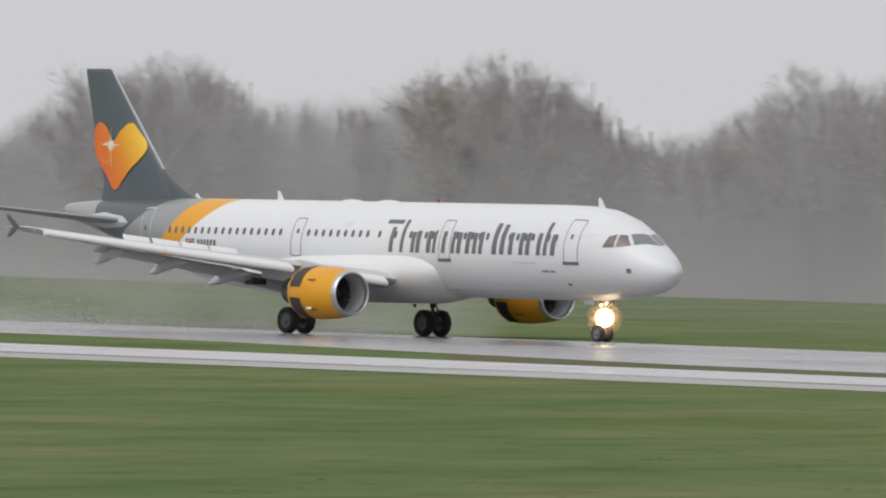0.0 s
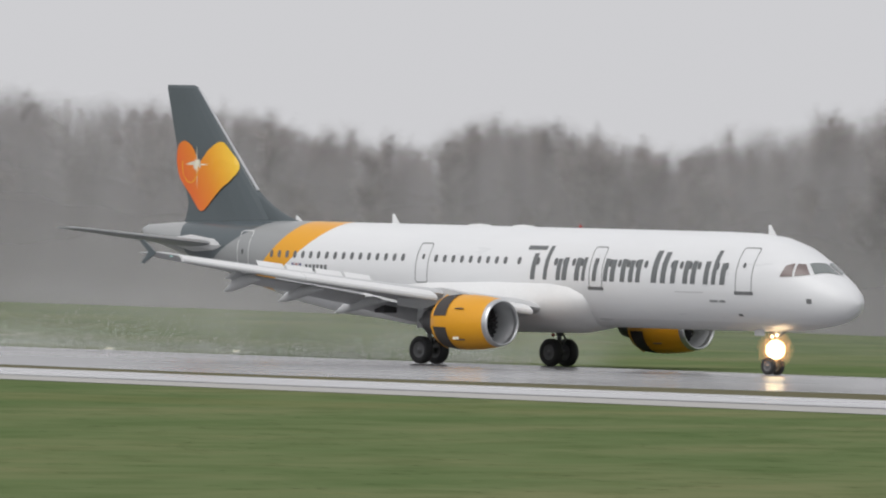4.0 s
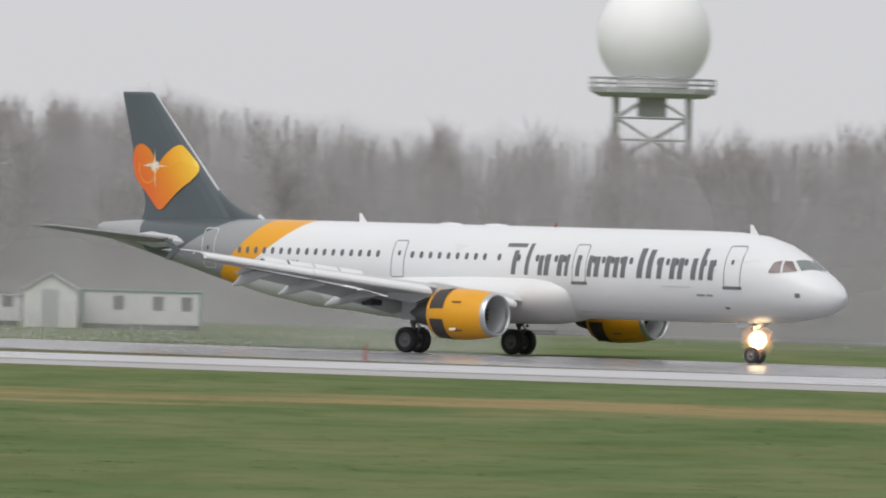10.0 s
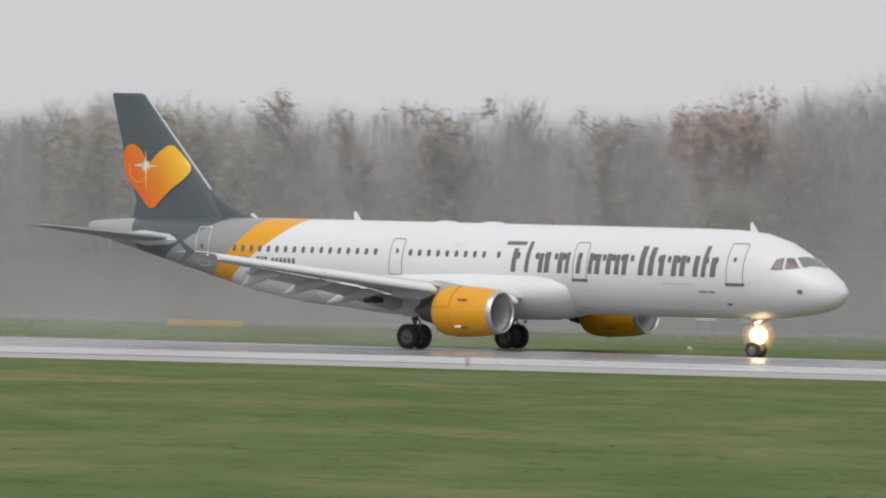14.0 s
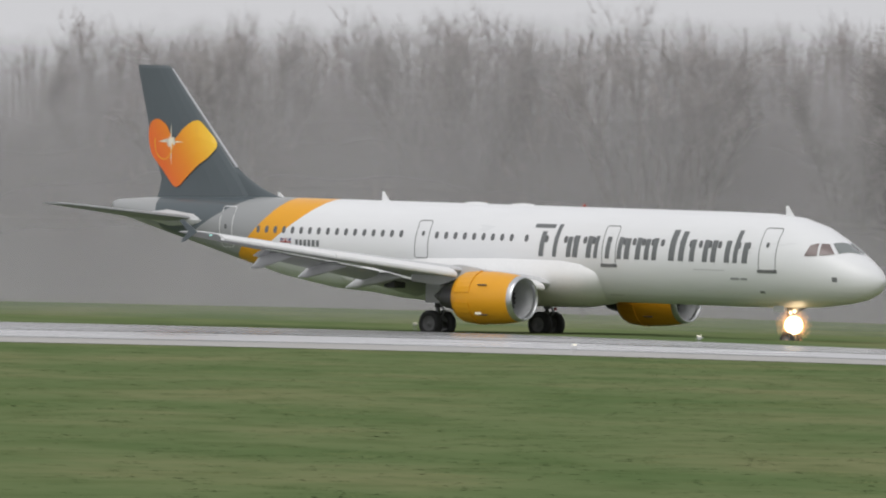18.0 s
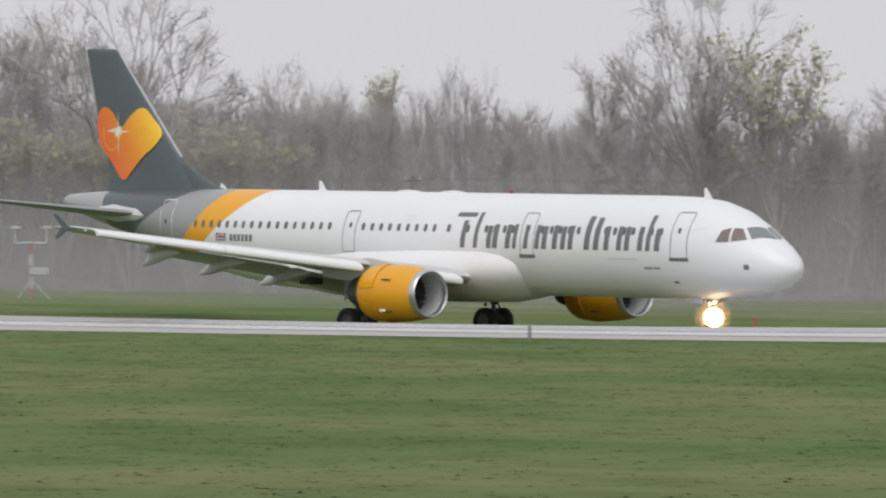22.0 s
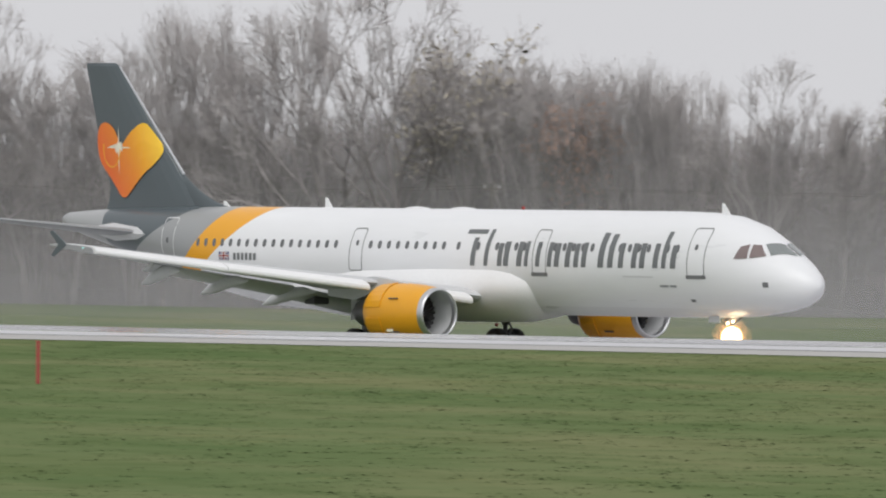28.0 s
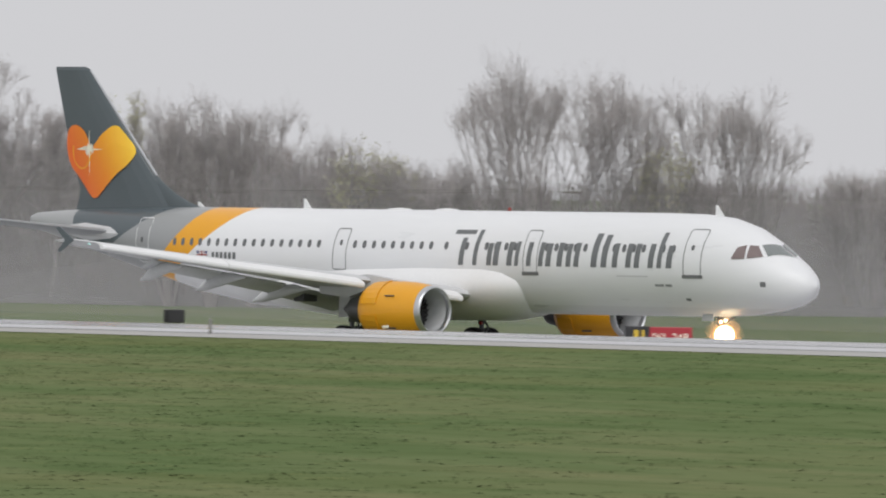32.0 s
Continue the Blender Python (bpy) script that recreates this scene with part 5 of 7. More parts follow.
def grow(rng, kind, leaf=0):
    """A bare tree twelve metres high: limbs and twigs, and a few leaves where it still has some."""
    wood, twig, leaves = Soup(), Soup(), Soup()
    H = 12.0

    def unit(v):
        return v / (np.linalg.norm(v) + 1e-9)

    def branch(p, d, ln, r, level):
        segs = (6, 4, 3)[min(level, 2)]
        pts, dirs = [p], [d]
        for i in range(segs):
            d = unit(d + rng.normal(0, 0.07 + 0.045 * level, 3) + np.array((0, 0, 0.10 if level else 0.03)))
            p = p + d * ln / segs
            pts.append(p)
            dirs.append(d)
        for i in range(segs):
            a, b = 1 - i / segs, 1 - (i + 1) / segs
            wood.cone(pts[i], pts[i + 1], max(0.012, r * (0.25 + 0.75 * a)), max(0.01, r * (0.25 + 0.75 * b)), 6 if level == 0 else 4 if level == 1 else 3)
        return pts, dirs

    def kids(pts, dirs, count, lo, ang, rng_len):
        out = []
        n = len(pts) - 1
        for i in range(count):
            f = lo + (1 - lo) * (i + rng.random()) / count
            k = min(n - 1, int(f * n))
            p = pts[k] + (pts[k + 1] - pts[k]) * (f * n - k)
            d = dirs[k + 1]
            side = unit(np.cross(d, rng.normal(0, 1, 3)))
            a = radians(rng.uniform(*ang))
            out.append((p, unit(d * math.cos(a) + side * math.sin(a)), rng.uniform(*rng_len) * (1.15 - 0.5 * f)))
        return out

    def tips(pts, dirs, n3, len3, n4):
        for p, d, ln in kids(pts, dirs, n3, 0.15, (20, 60), (len3 * 0.7, len3 * 1.3)):
            d = unit(d + np.array((0, 0, 0.25)))
            q = p + d * ln
            side = unit(np.cross(d, rng.normal(0, 1, 3)))
            twig.spike(p, q, 0.015, side)
            for _ in range(n4):
                f = rng.uniform(0.2, 1.0)
                o = p + (q - p) * f
                d2 = unit(d + rng.normal(0, 0.55, 3) + np.array((0, 0, 0.15)))
                e = o + d2 * ln * rng.uniform(0.35, 0.75)
                twig.spike(o, e, 0.012, unit(np.cross(d2, rng.normal(0, 1, 3))))
                if leaf and rng.random() < leaf:
                    c = o + (e - o) * rng.random()
                    size = 0.085 if kind == "brush" else 0.07
                    s1, s2 = rng.normal(0, size, 3), rng.normal(0, size, 3)
                    k = len(leaves.v)
                    leaves.v += [c, c + s1, c + s2, c + s1 + s2 * 0.9]
                    leaves.f.append((k, k + 1, k + 3, k + 2))

    def fork(p, d, ln, r, level, last, spread, rise):
        """A limb that forks again and again into even, ever finer branches."""
        segs = 3 if level == 0 else 2 if level < 3 else 1
        pts, dirs = [p], [d]
        for i in range(segs):
            d = unit(d + rng.normal(0, 0.045 + 0.015 * level, 3) + np.array((0, 0, rise)))
            q = p + d * ln / segs
            wood.cone(p, q, max(0.012, r * (1 - 0.3 * i / segs)), max(0.010, r * (1 - 0.3 * (i + 1) / segs)), 5 if level < 2 else 3)
            pts.append(q)
            dirs.append(d)
            p = q
        if level == last:
            tips(pts, dirs, 5 if kind == "round" else 6, ln * 0.9, 3)
            return
        if level >= 1:
            tips(pts, dirs, 2 if kind == "round" else 3, H * 0.08, 3)
        side = unit(np.cross(d, rng.normal(0, 1, 3)))
        for k in (-1, 1):
            a = radians(rng.uniform(*spread))
            fork(p, unit(d * math.cos(a) + side * k * math.sin(a)), ln * rng.uniform(0.70, 0.84), r * 0.68, level + 1, last, spread, rise)

    limbs = []
    if kind == "broad":
        pts, dirs = branch(np.zeros(3), np.array((rng.normal(0, 0.03), rng.normal(0, 0.03), 1.0)), H * 0.42, 0.19, 0)
        limbs = kids(pts, dirs, 8, 0.45, (12, 42), (H * 0.5, H * 0.66))
        sub, n3, n4 = 8, 9, 5
    elif kind == "round":
        pts, dirs = branch(np.zeros(3), np.array((rng.normal(0, 0.03), rng.normal(0, 0.03), 1.0)), H * 0.32, 0.19, 0)
        for i in range(8):
            a, lift = i * 2.4 + rng.normal(0, 0.2), math.radians(5 + 62 * math.sqrt(i / 8))
            start = pts[-1] + (pts[3] - pts[-1]) * (i / 8) * rng.uniform(0.6, 1.0)
            fork(start, unit(np.array((math.cos(a) * math.sin(lift), math.sin(a) * math.sin(lift), math.cos(lift)))), H * (0.195 - 0.045 * i / 8) * rng.uniform(0.92, 1.06), 0.085, 0, 5, (11, 28), 0.02)
    elif kind == "brush":
        for i in range(9):
            a = i * 2.4 + rng.normal(0, 0.2)
            lean = 0.40 * math.sqrt((i + 0.3) / 9)
            fork(np.array((math.cos(a) * 0.3, math.sin(a) * 0.3, 0.0)), unit(np.array((math.cos(a) * lean, math.sin(a) * lean, 1.0))), H * (0.30 - 0.04 * i / 9) * rng.uniform(0.92, 1.04), 0.075, 0, 4, (4, 15), 0.035)
    elif kind == "slender":
        pts, dirs = branch(np.zeros(3), np.array((rng.normal(0, 0.02), rng.normal(0, 0.02), 1.0)), H * 0.97, 0.13, 0)
        limbs = kids(pts, dirs, 18, 0.22, (18, 42), (H * 0.16, H * 0.30))
        sub, n3, n4 = 4, 8, 5
    else:
        pts, dirs = branch(np.zeros(3), np.array((0, 0, 1.0)), H * 0.99, 0.10, 0)
        limbs = kids(pts, dirs, 20, 0.12, (8, 22), (H * 0.14, H * 0.22))
        sub, n3, n4 = 4, 8, 5
    for p, d, ln in limbs:
        lp, ld = branch(p, d, ln, 0.07 if kind == "broad" else 0.04, 1)
        tips(lp, ld, 4, H * 0.07, n4)
        for p2, d2, l2 in kids(lp, ld, sub, 0.25, (20, 48), (ln * 0.28, ln * 0.45)):
            bp, bd = branch(p2, d2, l2, 0.022, 2)
            tips(bp, bd, n3, H * 0.085, n4)
    heights = np.sort([p[2] for p in twig.v[2::3]])
    top = heights[int(len(heights) * 0.99)] if kind in ("brush", "round") else heights[-1]
    for soup in (wood, twig, leaves):
        soup.v = [np.asarray(p) * (H / top) for p in soup.v]
    return wood, twig, leaves


TREES = {}
for kind, count, leaf, leafmat in (("broad", 5, 0, None), ("round", 3, 0, None), ("slender", 4, 0, None), ("brush", 3, 0, None), ("broad_yellow", 2, 0.95, LEAF_Y), ("brush_yellow", 2, 0.65, LEAF_Y), ("brush_russet", 1, 1.0, LEAF_R), ("slender_brown", 2, 0.5, LEAF_B), ("broad_brown", 2, 0.6, LEAF_B),
                                   ("poplar", 2, 0.9, LEAF_Y)):
    TREES[kind] = []
    for k in range(count):
        rng = np.random.default_rng(100 + 7 * k + len(kind) * 31)
        w, t, lv = grow(rng, kind.split("_")[0], leaf)
        TREES[kind].append((w.mesh("trunk", HAZED_BARK), t.mesh("twigs", HAZED_TWIG), lv.mesh("leaves", leafmat) if leafmat else None))
TREE_LABEL = {"round": "bare tree with a full round crown of fine twigs", "broad": "bare grey broad-crowned tree at the wood's edge", "slender": "bare slender grey tree in the wood", "brush": "bare many-stemmed grey thicket tree", "broad_yellow": "nearly bare tree with last yellow-green leaves",
              "brush_yellow": "pale yellow-green leafy bush before the wood", "brush_russet": "russet-leaved tree with many stems at the wood edge", "slender_brown": "slender tree with thin brown leaves", "broad_brown": "broad tree with a thin coat of brown leaves", "poplar": "upright poplar with yellowing leaves"}
tree_rng = random.Random(5)


def plant(kind, s, top, back=0.0, wide=1.0):
    x, y = on_line(s, back)
    z = ground_z(x, y) - 0.05
    tree = thing("tree", pose(x, y, z, 0, 0, tree_rng.uniform(0, 360)), TREE_LABEL[kind], "tree", "trees of the wood")
    k = (top - z) / 12.0
    tree.scale = (k * wide, k * wide, k)
    w, t, lv = tree_rng.choice(TREES[kind])
    shared("trunk", w, tree, Matrix())
    shared("crown", t, tree, Matrix())
    if lv:
        shared("leaves", lv, tree, Matrix())
    return tree


# trees that stand out, each at its own place
for kind, s, top, back, wide in (("round", 92, 16.9, 2, 0.9), ("broad_yellow", 86, 16.0, 4, 0.9), ("round", 55, 16.6, 2, 0.9), ("broad", 46, 15.5, 3, 1.0), ("round", 124, 16.4, 2, 0.85), ("broad", 133, 15.6, 3, 1.0), ("round", 190, 16.6, 2, 0.85),
                                 ("broad", 358, 15.0, 2, 1.1), ("broad", 374, 15.5, 2, 1.1), ("broad", 397, 14.9, 2, 1.0),
                                 ("broad_yellow", 595, 12.2, 1, 0.9), ("broad_yellow", 598.6, 13.0, 1, 0.9), ("broad_yellow", 602, 12.4, 1, 0.85), ("brush_russet", 633.5, 13.6, -1, 0.8), ("slender_brown", 607.3, 13.9, 6, 1.3), ("slender_brown", 617.3, 13.6, 4, 1.5), ("slender_brown", 612, 13.0, 0, 1.0), ("slender_brown", 616, 12.6, 1, 1.0), ("slender_brown", 626, 13.0, 0, 1.2),
                                 ("brush_yellow", 634, 8.4, -5, 0.8), ("brush_yellow", 710, 8.4, -2, 1.1), ("brush_yellow", 713, 9.6, -1, 1.0), ("brush_yellow", 716, 8.8, -2, 1.0), ("brush_yellow", 719, 8.0, -1, 1.0), ("brush_yellow", 723.5, 8.3, 0, 1.1), ("brush_yellow", 727, 8.7, 0.5, 1.1), ("brush_yellow", 730, 7.8, 0.5, 1.0), ("round", 722, 16.8, 2, 0.95), ("broad", 712, 14.6, 4, 0.8), ("slender", 706, 15.6, 4, 1.2), ("broad", 700, 15.2, 4, 0.9),
                                 ("broad", 731.5, 12.2, 3, 0.85), ("poplar", 736.8, 11.2, 11, 0.75), ("poplar", 738.3, 11.4, 11, 0.75), ("brush", 741, 11.2, 4, 0.6), ("slender", 745, 9.9, 3, 1.0), ("slender", 748.5, 11.3, 3, 0.9), ("slender", 750.3, 11.9, 3, 0.8), ("slender", 751.8, 11.0, 3, 0.8),
                                 ("round", 754.6, 15.4, 1, 0.85), ("broad", 757, 14.2, 2, 0.75), ("broad_yellow", 759.6, 13.7, 0.5, 0.85), ("slender", 763.3, 10.8, 1, 1.2), ("broad", 767.5, 9.9, 1, 0.9), ("round", 772.8, 12.4, 0, 0.75), ("brush", 777.8, 14.6, 1, 0.62), ("slender", 783.2, 15.1, 1, 1.2),
                                 ("broad_brown", 786, 12.6, 1, 0.75), ("broad_brown", 789.5, 12.7, 1, 0.7), ("round", 796, 15.6, 1, 0.72), ("slender", 799, 14.4, 1, 1.4), ("slender", 803, 14.0, 1, 1.4), ("brush", 808, 13.0, 2, 0.6), ("brush", 812.5, 15.1, 1, 0.55), ("brush", 817.5, 13.2, 2, 0.6),
                                 ("brush", 820, 15.2, 1, 0.6), ("round", 826.0, 15.9, 0, 0.9), ("round", 831.5, 16.0, 0, 0.9), ("broad_brown", 835.3, 14.7, 1, 1.05), ("brush", 841, 12.0, 1, 0.75), ("brush_russet", 843.5, 10.2, 0, 0.7), ("brush", 845, 12.1, 1, 0.75), ("brush", 848, 11.6, 1, 0.55),
                                 ("brush", 851, 11.4, 1, 0.42), ("round", 855.8, 11.9, 1, 0.75), ("slender", 861, 10.0, 1, 1.2), ("poplar", 865, 10.6, 9, 0.8), ("poplar", 866.8, 10.7, 9, 0.75), ("brush", 869.5, 9.8, -2, 0.8), ("brush", 872.3, 10.3, -2, 0.8), ("brush", 875.2, 9.9, -1, 0.7), ("brush", 880, 8.1, 1, 0.6),
                                 ("brush_yellow", 883.5, 7.5, 0.5, 0.7), ("brush", 886.5, 6.8, 1, 0.9), ("brush", 893.2, 12.6, -2, 0.64), ("brush", 899.6, 11.8, -1, 0.75), ("brush", 904.8, 11.0, -1, 0.8), ("brush", 907, 9.8, 0, 0.6), ("brush_yellow", 901.8, 8.0, -1, 0.5), ("brush", 914, 6.4, 0, 1.2)):
    plant(kind, s, top, back, wide)

# the general stand
s = -60.0
while s < 965:
    h = skyline(s)
    dense = 300 < s < 560
    kind = tree_rng.choice(["slender"] * 5 + ["broad", "slender_brown"]) if dense else tree_rng.choice(["brush", "brush", "broad", "slender", "slender"]) if s < 720 else tree_rng.choice(["brush", "brush", "slender", "broad"])
    low = float(mass_top(s)) if s > 724 else h * 0.88
    plant(kind, s, low + (h * 1.01 - low) * tree_rng.random() ** (1.9 if s > 724 else 1.0), tree_rng.uniform(2, 9), tree_rng.uniform(0.85, 1.2) * (0.8 if s > 724 else 1.0))
    s += tree_rng.uniform(10.0, 15.0) if 0 < s < 690 else tree_rng.uniform(3.4, 5.2) if 0 < s < 930 else 7.0


def place_many(s, back):
    """Places on the wood's edge for many values at once."""
    x, y = np.interp(s, _ts, _tl[:, 0]), np.interp(s, _ts, _tl[:, 1])
    d = np.hypot(x - 30, y + 220)
    return x + (x - 30) / d * back, y + (y + 220) / d * back


def blades(name, a, b, half, rng, label, tip=0.15):
    """One mesh of many thin tapered stems or twigs from a to b."""
    n = len(a)
    d = b - a
    side = np.cross(d, rng.normal(0, 1, (n, 3)) * (1, 0.35, 1))
    side /= np.linalg.norm(side, axis=1)[:, None] + 1e-9
    side *= half[:, None]
    corners = 4 if tip > 0.2 else 3
    v = np.stack([a - side, a + side, b + side * tip, b - side * tip] if corners == 4 else [a - side, a + side, b], 1)
    me = bpy.data.meshes.new(name)
    me.vertices.add(n * corners)
    me.vertices.foreach_set("co", v.reshape(-1))
    me.loops.add(n * corners)
    me.loops.foreach_set("vertex_index", np.arange(n * corners, dtype=np.int32))
    me.polygons.add(n)
    me.polygons.foreach_set("loop_start", np.arange(0, n * corners, corners, dtype=np.int32))
    me.update(calc_edges=True)
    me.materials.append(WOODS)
    return tagged(new(name, me), label, name.replace("_", " "), kind="stuff")


def land_z(s):
    return -np.interp(np.interp(s, _ts, _tl[:, 0]), FALL_X, FALL_Z) - 0.1


def thicket(name, count, twigs, near, far, low, high, wide, long, thick, seed, label):
    """Leafless crowns of upright twigs that close the wood; stems below, fans of twigs above."""
    rng = np.random.default_rng(seed)
    s = rng.uniform(-110, 1010, count)
    back = rng.uniform(near, far, count)
    z0 = land_z(s)
    top = (1.03 * mass_top(s) - z0) * rng.uniform(low, high, count)
    spread = rng.uniform(*wide, count)
    i = np.repeat(np.arange(count), twigs)
    n = len(i)
    u = 1 - rng.random(n) ** 1.35 * 0.92
    shape = np.sin(np.clip(u, 0, 1) * math.pi * 0.86 + 0.30)
    off = rng.normal(0, 1, n) * spread[i] * (0.25 + 0.75 * np.abs(shape)) * 0.55
    x, y = place_many(s[i] + off, back[i] + rng.normal(0, 1.2, n))
    length = rng.uniform(*long, n)
    z = z0[i] + top[i] * u * rng.uniform(0.86, 1.0, n) - length * 0.7
    a = np.stack([x, y, np.maximum(z, z0[i])], 1)
    tilt = rng.normal(0, 0.30, n) + off / spread[i] * 0.35
    b = a + np.stack([tilt, rng.normal(0, 0.25, n), np.ones(n)], 1) * length[:, None]
    return blades(name, a, b, rng.uniform(*thick, n), rng, label)


def bank(name, count, near, far, low, high, half, seed, label):
    """Close stems of the wood's interior."""
    rng = np.random.default_rng(seed)
    s = rng.uniform(-130, 1030, count)
    x, y = place_many(s, rng.uniform(near, far, count))
    z0 = land_z(s)
    h = (1.03 * mass_top(s + rng.normal(0, 2, count)) - z0) * rng.uniform(low, high, count)
    a = np.stack([x, y, z0], 1)
    b = a + np.stack([rng.normal(0, 0.05, count), rng.normal(0, 0.05, count), np.ones(count)], 1) * h[:, None]
    blades(name, a, b, rng.uniform(*half, count), rng, label, 0.5)


bank("far_stems", 30000, 30, 70, 0.5, 0.94, (0.09, 0.20), 21, "close grey stems deep in the leafless wood")
far_wood = thicket("far_wood", 1150, 560, 10, 44, 0.86, 1.04, (1.6, 3.6), (0.6, 1.7), (0.018, 0.045), 22, "deep leafless grey wood behind the front trees")
thicket("undergrowth", 1000, 170, 0, 12, 0.30, 0.80, (1.5, 3.0), (0.5, 1.5), (0.018, 0.042), 23, "dense leafless brush and saplings between the trees")


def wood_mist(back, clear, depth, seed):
    """Haze put into a grey see-through sheet: a wavy veil no higher than the closed crowns, thinning upwards."""
    m, n, l, b = node_mat("wood_haze_veil", 0.95, 0, (0.405, 0.396, 0.412), 0.0)
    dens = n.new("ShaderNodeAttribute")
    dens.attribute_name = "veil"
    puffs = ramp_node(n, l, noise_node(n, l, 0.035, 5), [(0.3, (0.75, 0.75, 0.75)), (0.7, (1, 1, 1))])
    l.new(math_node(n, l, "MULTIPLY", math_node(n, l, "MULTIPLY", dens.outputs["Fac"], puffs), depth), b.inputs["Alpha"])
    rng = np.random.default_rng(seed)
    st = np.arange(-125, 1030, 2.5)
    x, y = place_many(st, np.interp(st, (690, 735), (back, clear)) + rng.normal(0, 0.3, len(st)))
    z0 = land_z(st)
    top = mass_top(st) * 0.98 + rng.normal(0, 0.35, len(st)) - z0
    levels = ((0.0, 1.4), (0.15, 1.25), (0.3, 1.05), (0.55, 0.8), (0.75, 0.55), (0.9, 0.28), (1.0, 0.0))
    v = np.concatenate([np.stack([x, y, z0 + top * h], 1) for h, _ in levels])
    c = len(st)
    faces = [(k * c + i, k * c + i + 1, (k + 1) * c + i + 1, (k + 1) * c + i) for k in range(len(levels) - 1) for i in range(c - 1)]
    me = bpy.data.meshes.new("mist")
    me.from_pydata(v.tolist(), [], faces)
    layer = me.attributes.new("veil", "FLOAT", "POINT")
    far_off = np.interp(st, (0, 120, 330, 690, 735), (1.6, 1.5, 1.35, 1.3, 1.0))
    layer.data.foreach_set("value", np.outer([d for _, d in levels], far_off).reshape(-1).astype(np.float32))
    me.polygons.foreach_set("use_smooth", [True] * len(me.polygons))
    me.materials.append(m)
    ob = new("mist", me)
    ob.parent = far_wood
    tagged(ob, "thin grey veil sheet standing in for haze at the wood")


# four grey veil sheets stand in for the haze, one before the trees
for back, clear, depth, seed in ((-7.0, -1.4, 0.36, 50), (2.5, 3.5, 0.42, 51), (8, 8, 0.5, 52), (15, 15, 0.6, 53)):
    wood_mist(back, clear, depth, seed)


def field_mist(part_way, depth, seed):
    """Haze over the far grass put into a grey see-through sheet: a low veil between the strip and the wood, part of the
    way across.
    """
    m, n, l, b = node_mat("grass_haze_veil", 0.95, 0, (0.405, 0.396, 0.412), 0.0)
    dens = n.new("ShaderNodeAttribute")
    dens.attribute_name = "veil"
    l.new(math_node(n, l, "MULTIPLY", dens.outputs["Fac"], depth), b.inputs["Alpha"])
    strip = np.array([(r[1], r[2]) for r in AIRLINER_ROWS] + [tuple(q) for q in far_line]) - (30, -220)
    turn, reach = np.arctan2(strip[:, 0], strip[:, 1]), np.hypot(strip[:, 0], strip[:, 1])
    st = np.arange(-125, 1030, 5.0)
    x, y = place_many(st, 0.0)
    way, angle = np.hypot(x - 30, y + 220), np.arctan2(x - 30, y + 220)
    start = np.array([reach[np.abs(turn - a) < 0.03].max() if (np.abs(turn - a) < 0.03).any() else 560.0 for a in angle])
    start = np.convolve(np.pad(start, 4, mode="edge"), np.ones(9) / 9, "valid") + 36
    d = start + (np.maximum(way - 9, start) - start) * part_way + np.random.default_rng(seed).normal(0, 0.3, len(st))
    x, y = 30 + np.sin(angle) * d, -220 + np.cos(angle) * d
    levels = ((-0.1, 1.0), (1.0, 1.0), (2.5, 0.8), (4.5, 0.45), (6.5, 0.0))
    z0 = np.array([ground_z(a, c) for a, c in zip(x, y)])
    v = np.concatenate([np.stack([x, y, z0 + h], 1) for h, _ in levels])
    c = len(st)
    me = bpy.data.meshes.new("mist")
    me.from_pydata(v.tolist(), [], [(k * c + i, k * c + i + 1, (k + 1) * c + i + 1, (k + 1) * c + i) for k in range(len(levels) - 1) for i in range(c - 1)])
    layer = me.attributes.new("veil", "FLOAT", "POINT")
    layer.data.foreach_set("value", np.outer([q for _, q in levels], np.interp(st, (540, 700), (0.5, 1.0))).reshape(-1).astype(np.float32))
    me.polygons.foreach_set("use_smooth", [True] * len(me.polygons))
    me.materials.append(m)
    ob = new("mist", me)
    ob.parent = far_wood
    tagged(ob, "low grey veil sheet standing in for haze over the far grass")


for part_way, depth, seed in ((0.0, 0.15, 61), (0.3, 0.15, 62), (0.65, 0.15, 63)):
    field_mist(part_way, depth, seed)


# ---- things on the airfield ----
SIGN_BLACK = worn("black_sign_face", (0.03, 0.03, 0.034), 0.5, scale=2, amount=0.25)
SIGN_RED = worn("red_sign_face", (0.42, 0.03, 0.045), 0.4, scale=2, amount=0.15)
SIGN_YELLOW = worn("yellow_sign_paint", (0.72, 0.50, 0.05), 0.5, scale=2, amount=0.15)
POST_RED = worn("red_post_paint", (0.42, 0.07, 0.06), 0.6, scale=3, amount=0.25)
POST_GREY = worn("grey_post", (0.24, 0.235, 0.225), 0.7, scale=3, amount=0.2)
SHED_WHITE = worn("shed_white", (0.64, 0.64, 0.65), 0.6, scale=0.6, amount=0.12)
SHED_ROOF = worn("shed_roof", (0.42, 0.43, 0.44), 0.6, scale=0.8, amount=0.2)
# cabin grey that carries the dimming of haze in its colour
HAZED_CABIN = worn("hazed_cabin_grey", (0.29, 0.29, 0.30), 0.6, scale=0.8, amount=0.15)
GREEN_TRIM = worn("green_trim", (0.16, 0.27, 0.24), 0.5, scale=2, amount=0.15)
LOADER = worn("loader_yellow", (0.60, 0.42, 0.10), 0.5, scale=1.5, amount=0.25)
# red paled to imitate haze over the barriers and the mast
HAZED_RED = worn("hazed_red_board", (0.42, 0.21, 0.21), 0.6, scale=2, amount=0.2)
GALV = worn("galvanised_steel", (0.58, 0.59, 0.60), 0.5, 0.15, scale=2, amount=0.15)
